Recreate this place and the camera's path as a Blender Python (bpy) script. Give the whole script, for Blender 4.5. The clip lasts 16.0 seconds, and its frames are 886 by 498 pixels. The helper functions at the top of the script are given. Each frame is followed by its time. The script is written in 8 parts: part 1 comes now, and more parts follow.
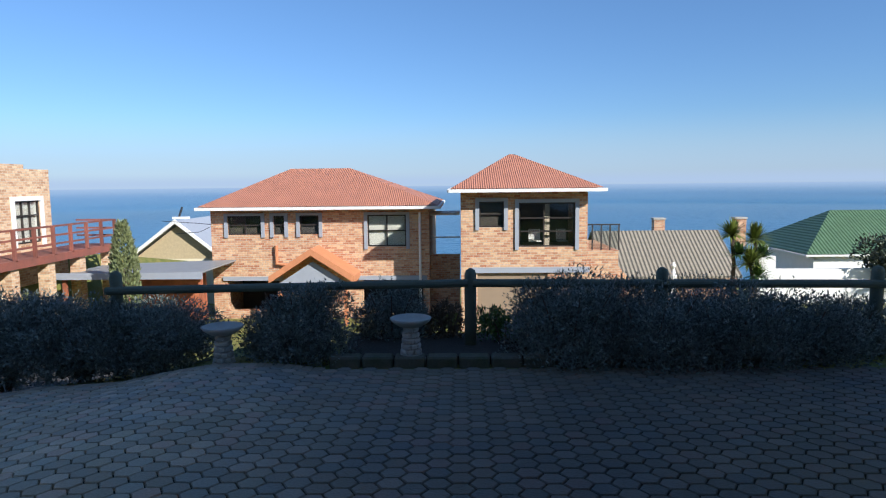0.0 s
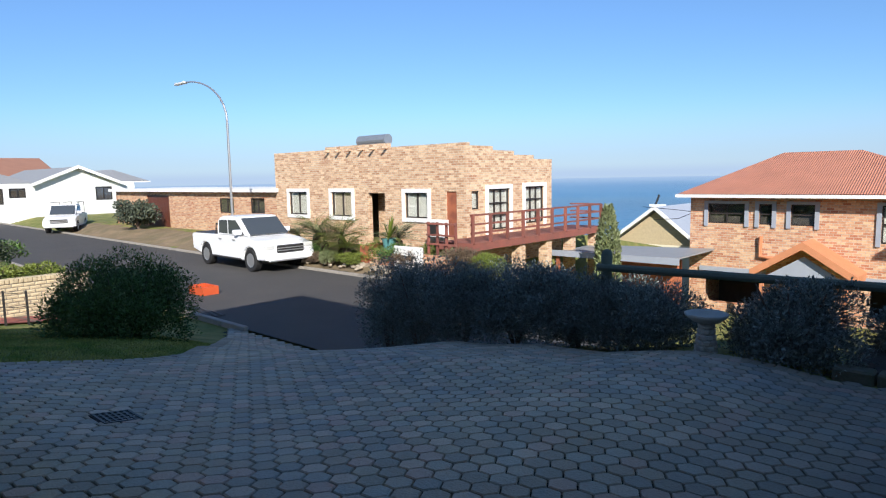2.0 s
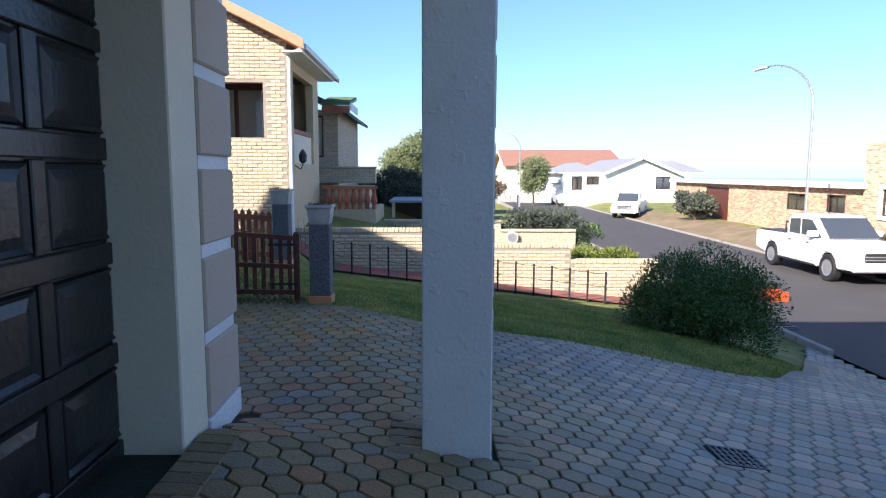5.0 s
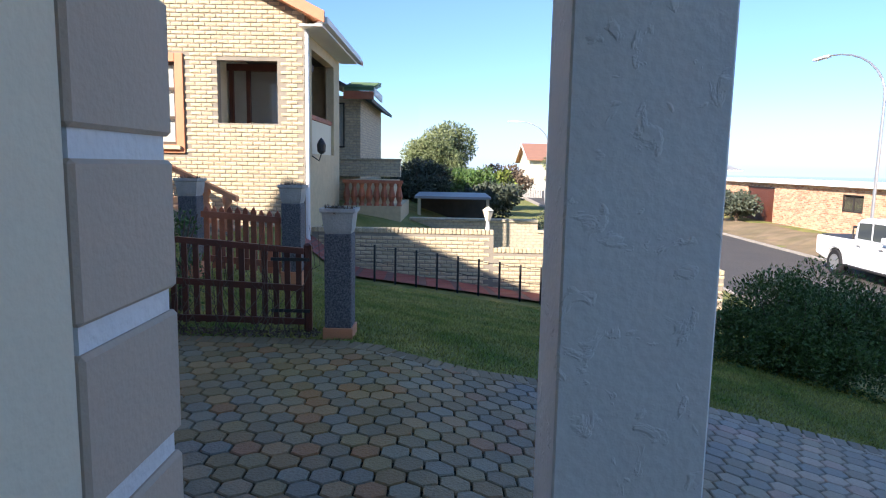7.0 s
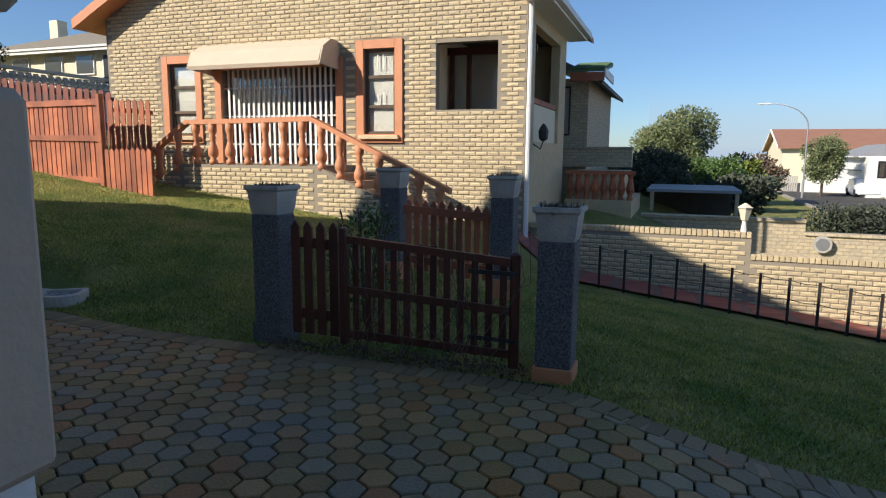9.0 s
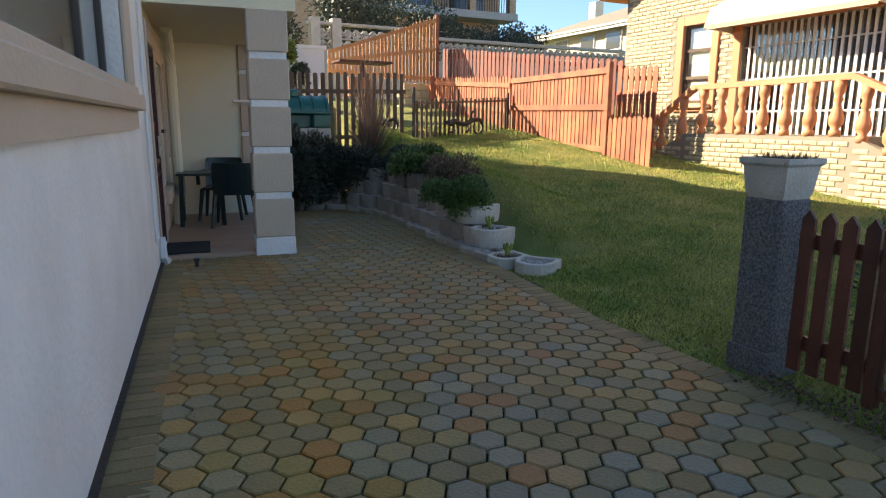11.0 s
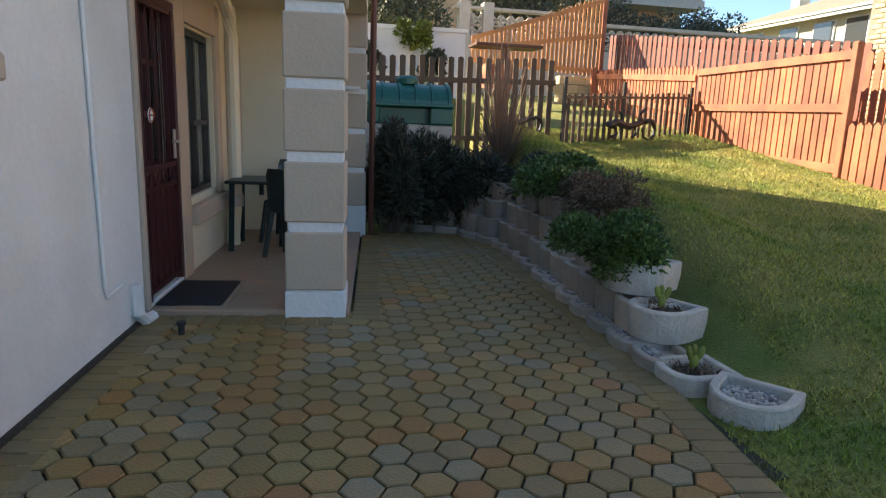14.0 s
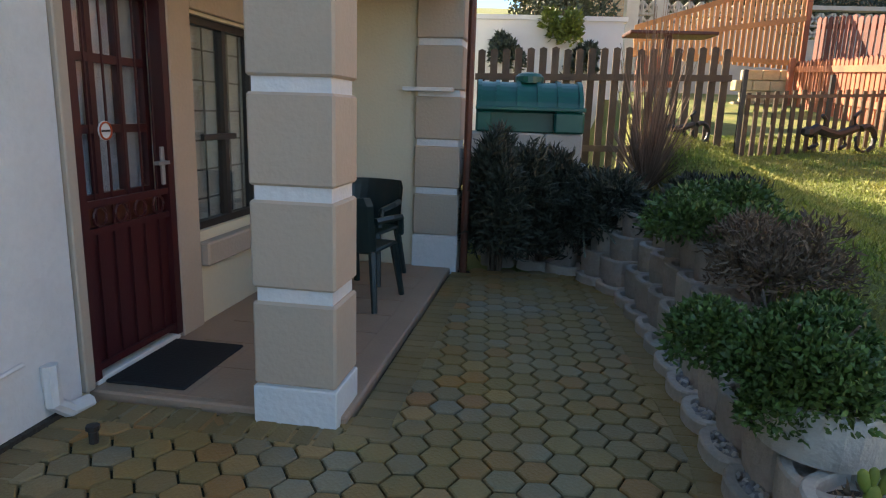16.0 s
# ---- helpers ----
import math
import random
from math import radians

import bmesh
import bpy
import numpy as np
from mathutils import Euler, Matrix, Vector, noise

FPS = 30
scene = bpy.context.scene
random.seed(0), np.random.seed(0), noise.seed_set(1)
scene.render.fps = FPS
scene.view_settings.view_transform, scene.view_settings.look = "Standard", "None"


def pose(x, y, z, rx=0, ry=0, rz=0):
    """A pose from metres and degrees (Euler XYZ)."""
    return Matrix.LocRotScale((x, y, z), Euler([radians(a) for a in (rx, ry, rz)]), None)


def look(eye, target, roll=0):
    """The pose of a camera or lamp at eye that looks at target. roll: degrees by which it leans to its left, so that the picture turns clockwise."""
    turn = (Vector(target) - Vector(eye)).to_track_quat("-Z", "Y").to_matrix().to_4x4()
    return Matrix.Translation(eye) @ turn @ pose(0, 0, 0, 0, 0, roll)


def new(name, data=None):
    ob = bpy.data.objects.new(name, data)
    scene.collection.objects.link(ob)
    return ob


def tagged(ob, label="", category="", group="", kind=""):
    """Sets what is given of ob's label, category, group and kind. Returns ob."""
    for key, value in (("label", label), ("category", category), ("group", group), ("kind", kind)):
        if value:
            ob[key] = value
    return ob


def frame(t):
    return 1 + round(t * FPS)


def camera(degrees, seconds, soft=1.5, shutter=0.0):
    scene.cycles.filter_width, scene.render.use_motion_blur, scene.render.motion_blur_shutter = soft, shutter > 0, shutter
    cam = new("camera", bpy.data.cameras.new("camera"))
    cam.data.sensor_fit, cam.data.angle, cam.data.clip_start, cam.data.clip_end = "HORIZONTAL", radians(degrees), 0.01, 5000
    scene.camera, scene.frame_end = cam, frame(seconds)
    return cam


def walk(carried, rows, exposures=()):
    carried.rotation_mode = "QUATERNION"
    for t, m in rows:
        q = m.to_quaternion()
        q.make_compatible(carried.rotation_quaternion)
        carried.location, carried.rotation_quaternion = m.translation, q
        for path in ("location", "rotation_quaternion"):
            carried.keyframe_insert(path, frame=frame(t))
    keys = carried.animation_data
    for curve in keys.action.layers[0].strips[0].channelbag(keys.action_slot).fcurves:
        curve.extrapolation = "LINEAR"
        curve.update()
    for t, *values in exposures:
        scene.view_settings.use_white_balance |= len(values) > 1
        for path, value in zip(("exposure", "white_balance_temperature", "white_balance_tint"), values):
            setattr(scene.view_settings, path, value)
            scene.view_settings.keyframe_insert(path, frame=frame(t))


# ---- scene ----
cam = camera(69.7, 16.0, 1.15)
PATH = [
    (0, (1.611, 0.412, 1.829), (1.557, 2.4, 1.619), -0.6),
    (0.5, (1.609, 0.378, 1.831), (1.297, 2.342, 1.62), -0.6),
    (1, (1.562, 0.374, 1.821), (0.95, 2.266, 1.605), -0.6),
    (1.5, (1.487, 0.405, 1.814), (0.505, 2.133, 1.595), -0.8),
    (2, (1.417, 0.455, 1.768), (0.073, 1.918, 1.543), -1.1),
    (2.5, (1.37, 0.459, 1.75), (-0.316, 1.511, 1.528), -1.1),
    (3, (1.308, 0.503, 1.752), (-0.585, 1.108, 1.524), -0.9),
    (3.5, (1.157, 0.475, 1.756), (-0.804, 0.78, 1.512), -0.7),
    (4, (0.885, 0.415, 1.773), (-1.091, 0.61, 1.53), -0.4),
    (4.5, (0.518, 0.36, 1.772), (-1.465, 0.465, 1.532), -0.2),
    (5, (0.142, 0.26, 1.78), (-1.844, 0.3, 1.542), 0.2),
    (5.2, (-0.03, 0.213, 1.797), (-2.014, 0.245, 1.554), 0.3),
    (7.5, (-2.136, -0.119, 1.794), (-4.119, -0.14, 1.534), 1.2),
    (8, (-2.533, -0.19, 1.797), (-4.515, -0.208, 1.528), 1.4),
    (8.5, (-2.883, -0.262, 1.771), (-4.852, -0.485, 1.492), 1.7),
    (9, (-3.19, -0.307, 1.736), (-5.045, -0.994, 1.441), 0.5),
    (9.5, (-3.435, -0.331, 1.715), (-5.036, -1.485, 1.394), 0.8),
    (10, (-3.679, -0.451, 1.694), (-4.969, -1.936, 1.333), 0.9),
    (12.3, (-4.744, -1.888, 1.639), (-5.424, -3.727, 1.245), 1.6),
    (12.5, (-4.832, -2.053, 1.637), (-5.493, -3.898, 1.24), 2.0),
    (13, (-5.038, -2.491, 1.642), (-5.643, -4.356, 1.246), 2.0),
    (13.5, (-5.25, -2.924, 1.658), (-5.747, -4.82, 1.261), 2.1),
    (14, (-5.451, -3.373, 1.648), (-5.87, -5.287, 1.247), 2.1),
    (14.5, (-5.672, -3.804, 1.661), (-6.011, -5.733, 1.257), 2.0),
    (15, (-5.896, -4.205, 1.667), (-6.131, -6.15, 1.266), 2.0),
    (15.5, (-6.131, -4.58, 1.697), (-6.239, -6.536, 1.29), 1.6),
    (16, (-6.344, -4.942, 1.74), (-6.231, -6.894, 1.323), 1.8),
]
walk(cam, [(t, look(eye, target, roll)) for t, eye, target, roll in PATH], [(0, 0.47, 6000, 9), (1.5, 0.52, 6050, 9), (2.5, 0.65, 6150, 10), (3.5, 1.1, 6200, 13), (4, 1.25, 6200, 14), (5, 1.35, 6150, 17), (7.5, 1.35, 6400, 14), (8.0, 1.0, 6400, 12), (8.5, 0.55, 6400, 10), (9, 0.45, 6600, 10), (9.5, 0.9, 6900, 10), (10, 1.4, 7300, 9), (12.5, 1.7, 8000, 9), (16, 1.88, 8050, 8)])

SUN_AZ, SUN_EL = 48.0, 30.0
# ---- world and sun ----
world = bpy.data.worlds.new("world")
scene.world = world
world.use_nodes = True
wn = world.node_tree.nodes
sky = wn.new("ShaderNodeTexSky")
sky.sky_type, sky.sun_disc = "NISHITA", False
sky.sun_elevation, sky.sun_rotation = radians(SUN_EL), radians(180 - SUN_AZ)
sky.altitude, sky.air_density, sky.dust_density, sky.ozone_density = 60, 1.0, 0.15, 3.5
wn["Background"].inputs[1].default_value = 0.098
tint = wn.new("ShaderNodeMix")
tint.data_type, tint.blend_type = "RGBA", "MULTIPLY"
tint.inputs["Factor"].default_value, tint.inputs["B"].default_value = 1.0, (0.87, 1.0, 1.03, 1)
world.node_tree.links.new(sky.outputs[0], tint.inputs["A"])
sky_up, sky_sep, sky_grad, haze = wn.new("ShaderNodeTexCoord"), wn.new("ShaderNodeSeparateXYZ"), wn.new("ShaderNodeValToRGB"), wn.new("ShaderNodeMix")
haze.data_type, haze.blend_type = "RGBA", "MULTIPLY"
haze.inputs["Factor"].default_value = 1.0
sky_grad.color_ramp.elements[0].color, sky_grad.color_ramp.elements[1].color = (0.64, 0.69, 0.87, 1), (1.0, 0.98, 1.04, 1)
sky_grad.color_ramp.elements[1].position = 0.48
world.node_tree.links.new(sky_up.outputs["Generated"], sky_sep.inputs[0])
world.node_tree.links.new(sky_sep.outputs[2], sky_grad.inputs[0])
world.node_tree.links.new(tint.outputs["Result"], haze.inputs["A"])
world.node_tree.links.new(sky_grad.outputs[0], haze.inputs["B"])
world.node_tree.links.new(haze.outputs["Result"], wn["Background"].inputs[0])
sun = new("sun", bpy.data.lights.new("sun", "SUN"))
sun.data.energy, sun.data.angle, sun.data.color = 5.0, radians(0.5), (1.0, 0.91, 0.79)
to_sun = Vector((math.sin(radians(SUN_AZ)) * math.cos(radians(SUN_EL)), -math.cos(radians(SUN_AZ)) * math.cos(radians(SUN_EL)), math.sin(radians(SUN_EL))))
sun.matrix_world = to_sun.to_track_quat("Z", "Y").to_matrix().to_4x4()


# ---- materials ----
def mat(name, col, rough=0.8, metal=0.0, vary=0.12, scale=4.0, bump=0.15, fine=60.0, col2=None, spread=0.5, per=0.0, spec=0.5, trans=0.0):
    """A surface with patches at two sizes, relief, and a shade of its own per piece."""
    m = bpy.data.materials.new(name)
    m.use_nodes = True
    nt = m.node_tree
    N, Lk = nt.nodes.new, nt.links.new
    b = nt.nodes["Principled BSDF"]
    b.inputs["Roughness"].default_value, b.inputs["Metallic"].default_value = rough, metal
    b.inputs["Specular IOR Level"].default_value = spec
    tc = N("ShaderNodeTexCoord")
    big, small = N("ShaderNodeTexNoise"), N("ShaderNodeTexNoise")
    big.inputs["Scale"].default_value, small.inputs["Scale"].default_value = scale, fine
    big.inputs["Detail"].default_value, small.inputs["Detail"].default_value = 5, 3
    Lk(tc.outputs["Object"], big.inputs["Vector"]); Lk(tc.outputs["Object"], small.inputs["Vector"])
    mix = N("ShaderNodeMix"); mix.data_type = "RGBA"
    c2 = col2 or tuple(c * 0.6 for c in col)
    mix.inputs["A"].default_value, mix.inputs["B"].default_value = (*col, 1), (*c2, 1)
    ramp = N("ShaderNodeMapRange")
    ramp.inputs["From Min"].default_value, ramp.inputs["From Max"].default_value = 0.5 - spread / 2, 0.5 + spread / 2
    ramp.inputs["To Min"].default_value, ramp.inputs["To Max"].default_value = 0.0, (1.0 if col2 else min(1.0, vary * 4))
    Lk(big.outputs["Fac"], ramp.inputs["Value"]); Lk(ramp.outputs["Result"], mix.inputs["Factor"])
    hsv = N("ShaderNodeHueSaturation")
    Lk(mix.outputs["Result"], hsv.inputs["Color"])
    add = N("ShaderNodeMapRange")
    add.inputs["To Min"].default_value, add.inputs["To Max"].default_value = 1 - vary, 1 + vary
    Lk(small.outputs["Fac"], add.inputs["Value"])
    last = add.outputs["Result"]
    if per:
        oi, ge, plus, fr = N("ShaderNodeObjectInfo"), N("ShaderNodeNewGeometry"), N("ShaderNodeMath"), N("ShaderNodeMath")
        fr.operation = "FRACT"
        Lk(oi.outputs["Random"], plus.inputs[0]); Lk(ge.outputs["Random Per Island"], plus.inputs[1]); Lk(plus.outputs[0], fr.inputs[0])
        pr = N("ShaderNodeMapRange")
        pr.inputs["To Min"].default_value, pr.inputs["To Max"].default_value = 1 - per, 1 + per
        Lk(fr.outputs[0], pr.inputs["Value"])
        mul = N("ShaderNodeMath"); mul.operation = "MULTIPLY"
        Lk(last, mul.inputs[0]); Lk(pr.outputs["Result"], mul.inputs[1]); last = mul.outputs[0]
    Lk(last, hsv.inputs["Value"]); Lk(hsv.outputs["Color"], b.inputs["Base Color"])
    if bump:
        bp = N("ShaderNodeBump"); bp.inputs["Strength"].default_value, bp.inputs["Distance"].default_value = bump, 0.02
        Lk(small.outputs["Fac"], bp.inputs["Height"]); Lk(bp.outputs["Normal"], b.inputs["Normal"])
    if trans:
        b.inputs["Transmission Weight"].default_value = trans
    return m


def palette(m, stops):
    """Gives each piece of the material one of a few colours."""
    nt = m.node_tree
    N, Lk = nt.nodes.new, nt.links.new
    oi, ge, plus, fr, cr = N("ShaderNodeObjectInfo"), N("ShaderNodeNewGeometry"), N("ShaderNodeMath"), N("ShaderNodeMath"), N("ShaderNodeValToRGB")
    fr.operation = "FRACT"
    Lk(oi.outputs["Random"], plus.inputs[0]); Lk(ge.outputs["Random Per Island"], plus.inputs[1])
    Lk(plus.outputs[0], fr.inputs[0]); Lk(fr.outputs[0], cr.inputs[0])
    cr.color_ramp.interpolation = "CONSTANT"
    e = cr.color_ramp.elements
    while len(e) < len(stops):
        e.new(0.5)
    for i, c in enumerate(stops):
        e[i].position, e[i].color = i / len(stops), (*c, 1)
    hsv = next(n for n in nt.nodes if n.type == "HUE_SAT")
    mix = next(n for n in nt.nodes if n.type == "MIX")
    both = N("ShaderNodeMix"); both.data_type = "RGBA"; both.inputs["Factor"].default_value = 0.52
    Lk(mix.outputs["Result"], both.inputs["A"]); Lk(cr.outputs["Color"], both.inputs["B"]); Lk(both.outputs["Result"], hsv.inputs["Color"])
    return m


def brick_mat(name, c1, c2, mortar, w=0.23, h=0.085):
    """Face brick for walls that stay far off."""
    m = mat(name, c1, 0.85, vary=0.15, scale=1.5, bump=0)
    nt = m.node_tree
    N, Lk = nt.nodes.new, nt.links.new
    tc, sx, ad, cb, bt = N("ShaderNodeTexCoord"), N("ShaderNodeSeparateXYZ"), N("ShaderNodeMath"), N("ShaderNodeCombineXYZ"), N("ShaderNodeTexBrick")
    Lk(tc.outputs["Object"], sx.inputs[0]); Lk(sx.outputs[0], ad.inputs[0]); Lk(sx.outputs[1], ad.inputs[1])
    Lk(ad.outputs[0], cb.inputs[0]); Lk(sx.outputs[2], cb.inputs[1]); Lk(cb.outputs[0], bt.inputs["Vector"])
    for k, v in (("Scale", 1.0), ("Mortar Size", 0.01), ("Brick Width", w), ("Row Height", h), ("Bias", 0.0), ("Mortar Smooth", 0.2)):
        bt.inputs[k].default_value = v
    bt.inputs["Color1"].default_value, bt.inputs["Color2"].default_value, bt.inputs["Mortar"].default_value = (*c1, 1), (*c2, 1), (*mortar, 1)
    wn_, mx = N("ShaderNodeTexNoise"), N("ShaderNodeMix")
    wn_.inputs["Scale"].default_value = 13.0; wn_.inputs["Detail"].default_value = 4
    Lk(cb.outputs[0], wn_.inputs["Vector"])
    mx.data_type, mx.blend_type = "RGBA", "OVERLAY"
    mx.inputs["Factor"].default_value = 0.45
    Lk(bt.outputs["Color"], mx.inputs["A"]); Lk(wn_.outputs["Fac"], mx.inputs["B"])
    hsv = next(n for n in nt.nodes if n.type == "HUE_SAT")
    Lk(mx.outputs["Result"], hsv.inputs["Color"])
    bp = N("ShaderNodeBump"); bp.inputs["Distance"].default_value = 0.02; bp.inputs["Strength"].default_value = 0.6; bp.invert = True
    Lk(bt.outputs["Fac"], bp.inputs["Height"]); Lk(bp.outputs["Normal"], nt.nodes["Principled BSDF"].inputs["Normal"])
    return m


def ribs(m, axis, scale, strength=0.6, dark=0.25):
    """Folds of a roofing sheet."""
    nt = m.node_tree
    N, Lk = nt.nodes.new, nt.links.new
    tc, wv, bp, mr = N("ShaderNodeTexCoord"), N("ShaderNodeTexWave"), N("ShaderNodeBump"), N("ShaderNodeMapRange")
    wv.bands_direction = axis
    wv.inputs["Scale"].default_value = scale
    bp.inputs["Distance"].default_value, bp.inputs["Strength"].default_value = 0.05, strength
    Lk(tc.outputs["Object"], wv.inputs["Vector"]); Lk(wv.outputs["Fac"], bp.inputs["Height"])
    Lk(bp.outputs["Normal"], nt.nodes["Principled BSDF"].inputs["Normal"])
    return m


def pits(m, scale, low, high, depth):
    """Knocked-back stipple: ridges and hollows with flat patches between."""
    nt = m.node_tree
    N, Lk = nt.nodes.new, nt.links.new
    tc, nz, mr, bp = N("ShaderNodeTexCoord"), N("ShaderNodeTexNoise"), N("ShaderNodeMapRange"), N("ShaderNodeBump")
    nz.inputs["Scale"].default_value, nz.inputs["Detail"].default_value, nz.inputs["Distortion"].default_value = scale, 4, 0.6
    mr.inputs["From Min"].default_value, mr.inputs["From Max"].default_value = low, high
    bp.inputs["Distance"].default_value, bp.inputs["Strength"].default_value = depth, 1.0
    Lk(tc.outputs["Object"], nz.inputs["Vector"]); Lk(nz.outputs["Fac"], mr.inputs["Value"]); Lk(mr.outputs["Result"], bp.inputs["Height"])
    first = next((n for n in nt.nodes if n.type == "BUMP" and n != bp), None)
    if first:
        Lk(first.outputs["Normal"], bp.inputs["Normal"])
    Lk(bp.outputs["Normal"], nt.nodes["Principled BSDF"].inputs["Normal"])
    return m


grass_m = mat("lawn_ground", (0.1, 0.14, 0.022), 0.95, vary=0.5, scale=1.6, bump=0.8, fine=70, col2=(0.26, 0.23, 0.07), spread=0.4)
grass_blade_m = mat("lawn_grass", (0.13, 0.21, 0.02), 0.6, vary=0.3, scale=1.6, bump=0, col2=(0.4, 0.36, 0.08), spread=0.4, per=0.5)
dry_m = mat("dry_ground", (0.25, 0.18, 0.11), 0.95, vary=0.25, scale=1.2, bump=0.6, fine=30, col2=(0.12, 0.10, 0.05))
road_m = mat("asphalt", (0.055, 0.052, 0.05), 0.85, vary=0.25, scale=0.8, bump=0.4, fine=120, col2=(0.075, 0.068, 0.062))
kerb_m = mat("kerb_concrete", (0.33, 0.3, 0.26), 0.9, vary=0.15, bump=0.3)
joint_m = mat("paving_joint_sand", (0.022, 0.022, 0.018), 0.95, vary=0.3, scale=8, bump=0.5, col2=(0.03, 0.038, 0.015))
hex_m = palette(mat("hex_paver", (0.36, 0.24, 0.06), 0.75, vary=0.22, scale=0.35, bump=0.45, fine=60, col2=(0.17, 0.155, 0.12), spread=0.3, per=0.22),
                [(0.31, 0.225, 0.125), (0.27, 0.22, 0.16), (0.33, 0.205, 0.11), (0.2, 0.18, 0.15), (0.3, 0.23, 0.13), (0.36, 0.15, 0.09), (0.25, 0.2, 0.145), (0.13, 0.15, 0.16), (0.33, 0.2, 0.12), (0.17, 0.175, 0.165)])


def shade_and_moss(m):
    """Shade painted in at the drive's east end, light in the middle, mustard moss towards the porch."""
    nt = m.node_tree
    N, Lk = nt.nodes.new, nt.links.new
    ge, sp, nz = N("ShaderNodeNewGeometry"), N("ShaderNodeSeparateXYZ"), N("ShaderNodeTexNoise")
    Lk(ge.outputs["Position"], sp.inputs[0]); Lk(ge.outputs["Position"], nz.inputs["Vector"])
    nz.inputs["Scale"].default_value, nz.inputs["Detail"].default_value = 1.3, 5
    def rng(src, a, b, lo, hi):
        q = N("ShaderNodeMapRange")
        for k, v in (("From Min", a), ("From Max", b), ("To Min", lo), ("To Max", hi)):
            q.inputs[k].default_value = v
        Lk(src, q.inputs["Value"])
        return q.outputs["Result"]
    def times(a, b):
        q = N("ShaderNodeMath"); q.operation = "MULTIPLY"
        Lk(a, q.inputs[0]); Lk(b, q.inputs[1])
        return q.outputs[0]
    # brightness across the drive, put into the paver colour
    mid_light = rng(times(rng(sp.outputs[1], 0.3, 2.5, 0, 1), rng(sp.outputs[0], 1.0, -1.5, 0, 1)), 0, 1, 1.0, 1.55)
    east_shade = rng(sp.outputs[0], -0.8, 2.2, 1.0, 0.42)
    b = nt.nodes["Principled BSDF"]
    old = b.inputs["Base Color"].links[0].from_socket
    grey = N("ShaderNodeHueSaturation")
    Lk(rng(sp.outputs[1], -0.5, 2.0, 1.15, 0.62), grey.inputs["Saturation"]); Lk(times(mid_light, east_shade), grey.inputs["Value"]); Lk(old, grey.inputs["Color"])
    moss = N("ShaderNodeMix"); moss.data_type = "RGBA"
    moss.inputs["B"].default_value = (0.235, 0.15, 0.045, 1)
    Lk(times(rng(sp.outputs[1], -3.5, -7.5, 0.12, 0.8), rng(nz.outputs["Fac"], 0.35, 0.65, 0.1, 1)), moss.inputs["Factor"])
    Lk(grey.outputs["Color"], moss.inputs["A"]); Lk(moss.outputs["Result"], b.inputs["Base Color"])
    return m


shade_and_moss(hex_m)
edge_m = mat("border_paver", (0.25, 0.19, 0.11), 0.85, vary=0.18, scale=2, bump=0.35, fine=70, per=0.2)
shade_and_moss(edge_m)
plaster_m = mat("white_plaster", (0.77, 0.78, 0.78), 0.75, vary=0.06, scale=1.6, bump=0.4, fine=28, col2=(0.62, 0.62, 0.6), spread=0.55)
column_m = pits(mat("stippled_plaster", (0.8, 0.8, 0.75), 0.8, vary=0.06, scale=3, bump=0.2, fine=40, col2=(0.7, 0.69, 0.63), spread=0.6), 13, 0.6, 0.67, 0.0034)
lace_m = mat("pale_blue_lace", (0.74, 0.8, 0.86), 0.9, vary=0.15, scale=14, bump=0.2, fine=120)
netting_m = mat("grey_net_curtain", (0.62, 0.62, 0.56), 0.9, vary=0.15, scale=8, bump=0.1, fine=90)
rust_roof_m = mat("rust_brown_roof", (0.34, 0.17, 0.11), 0.7, vary=0.1, scale=1.0, bump=0.1)
beige_m = mat("beige_plaster", (0.5, 0.41, 0.32), 0.8, vary=0.05, scale=2, bump=0.2, fine=40)
cream_m = mat("cream_plaster", (0.72, 0.66, 0.5), 0.8, vary=0.04, scale=2, bump=0.15, fine=40)
white_m = mat("white_paint", (0.8, 0.79, 0.76), 0.6, vary=0.05, scale=3, bump=0.05)
brick_m = brick_mat("red_face_brick", (0.42, 0.17, 0.09), (0.68, 0.45, 0.27), (0.5, 0.42, 0.33))
hlbrick_m = brick_mat("tan_face_brick", (0.42, 0.22, 0.12), (0.74, 0.53, 0.34), (0.55, 0.46, 0.35))
path_m = brick_mat("red_path_brick", (0.3, 0.08, 0.06), (0.36, 0.13, 0.1), (0.2, 0.12, 0.1))
stone_m = mat("cream_rockface_brick", (0.58, 0.47, 0.29), 0.85, vary=0.15, scale=8, bump=0.7, fine=35, col2=(0.48, 0.39, 0.25), per=0.12)
mortar_m = mat("mortar", (0.3, 0.26, 0.2), 0.95, vary=0.1, bump=0.3)
tile_roof_m = ribs(mat("orange_sheet_roof", (0.55, 0.23, 0.14), 0.6, vary=0.1, scale=1.5, bump=0.05), "X", 4.2)
green_roof_m = ribs(mat("green_tile_roof", (0.1, 0.18, 0.09), 0.5, vary=0.2, scale=3, bump=0.2, per=0.2), "X", 1.5, 1.0)
darkroof_m = mat("dark_roof_tile", (0.07, 0.075, 0.07), 0.7, vary=0.1)
grey_roof_m = mat("grey_sheet_roof", (0.3, 0.3, 0.3), 0.55, vary=0.08, bump=0.05)
slate_m = ribs(mat("brown_tile_roof", (0.3, 0.26, 0.2), 0.8, vary=0.15, scale=5, per=0.15), "X", 1.5, 1.0)
orange_m = mat("terracotta_paint", (0.6, 0.25, 0.12), 0.6, vary=0.1, scale=5, bump=0.1)
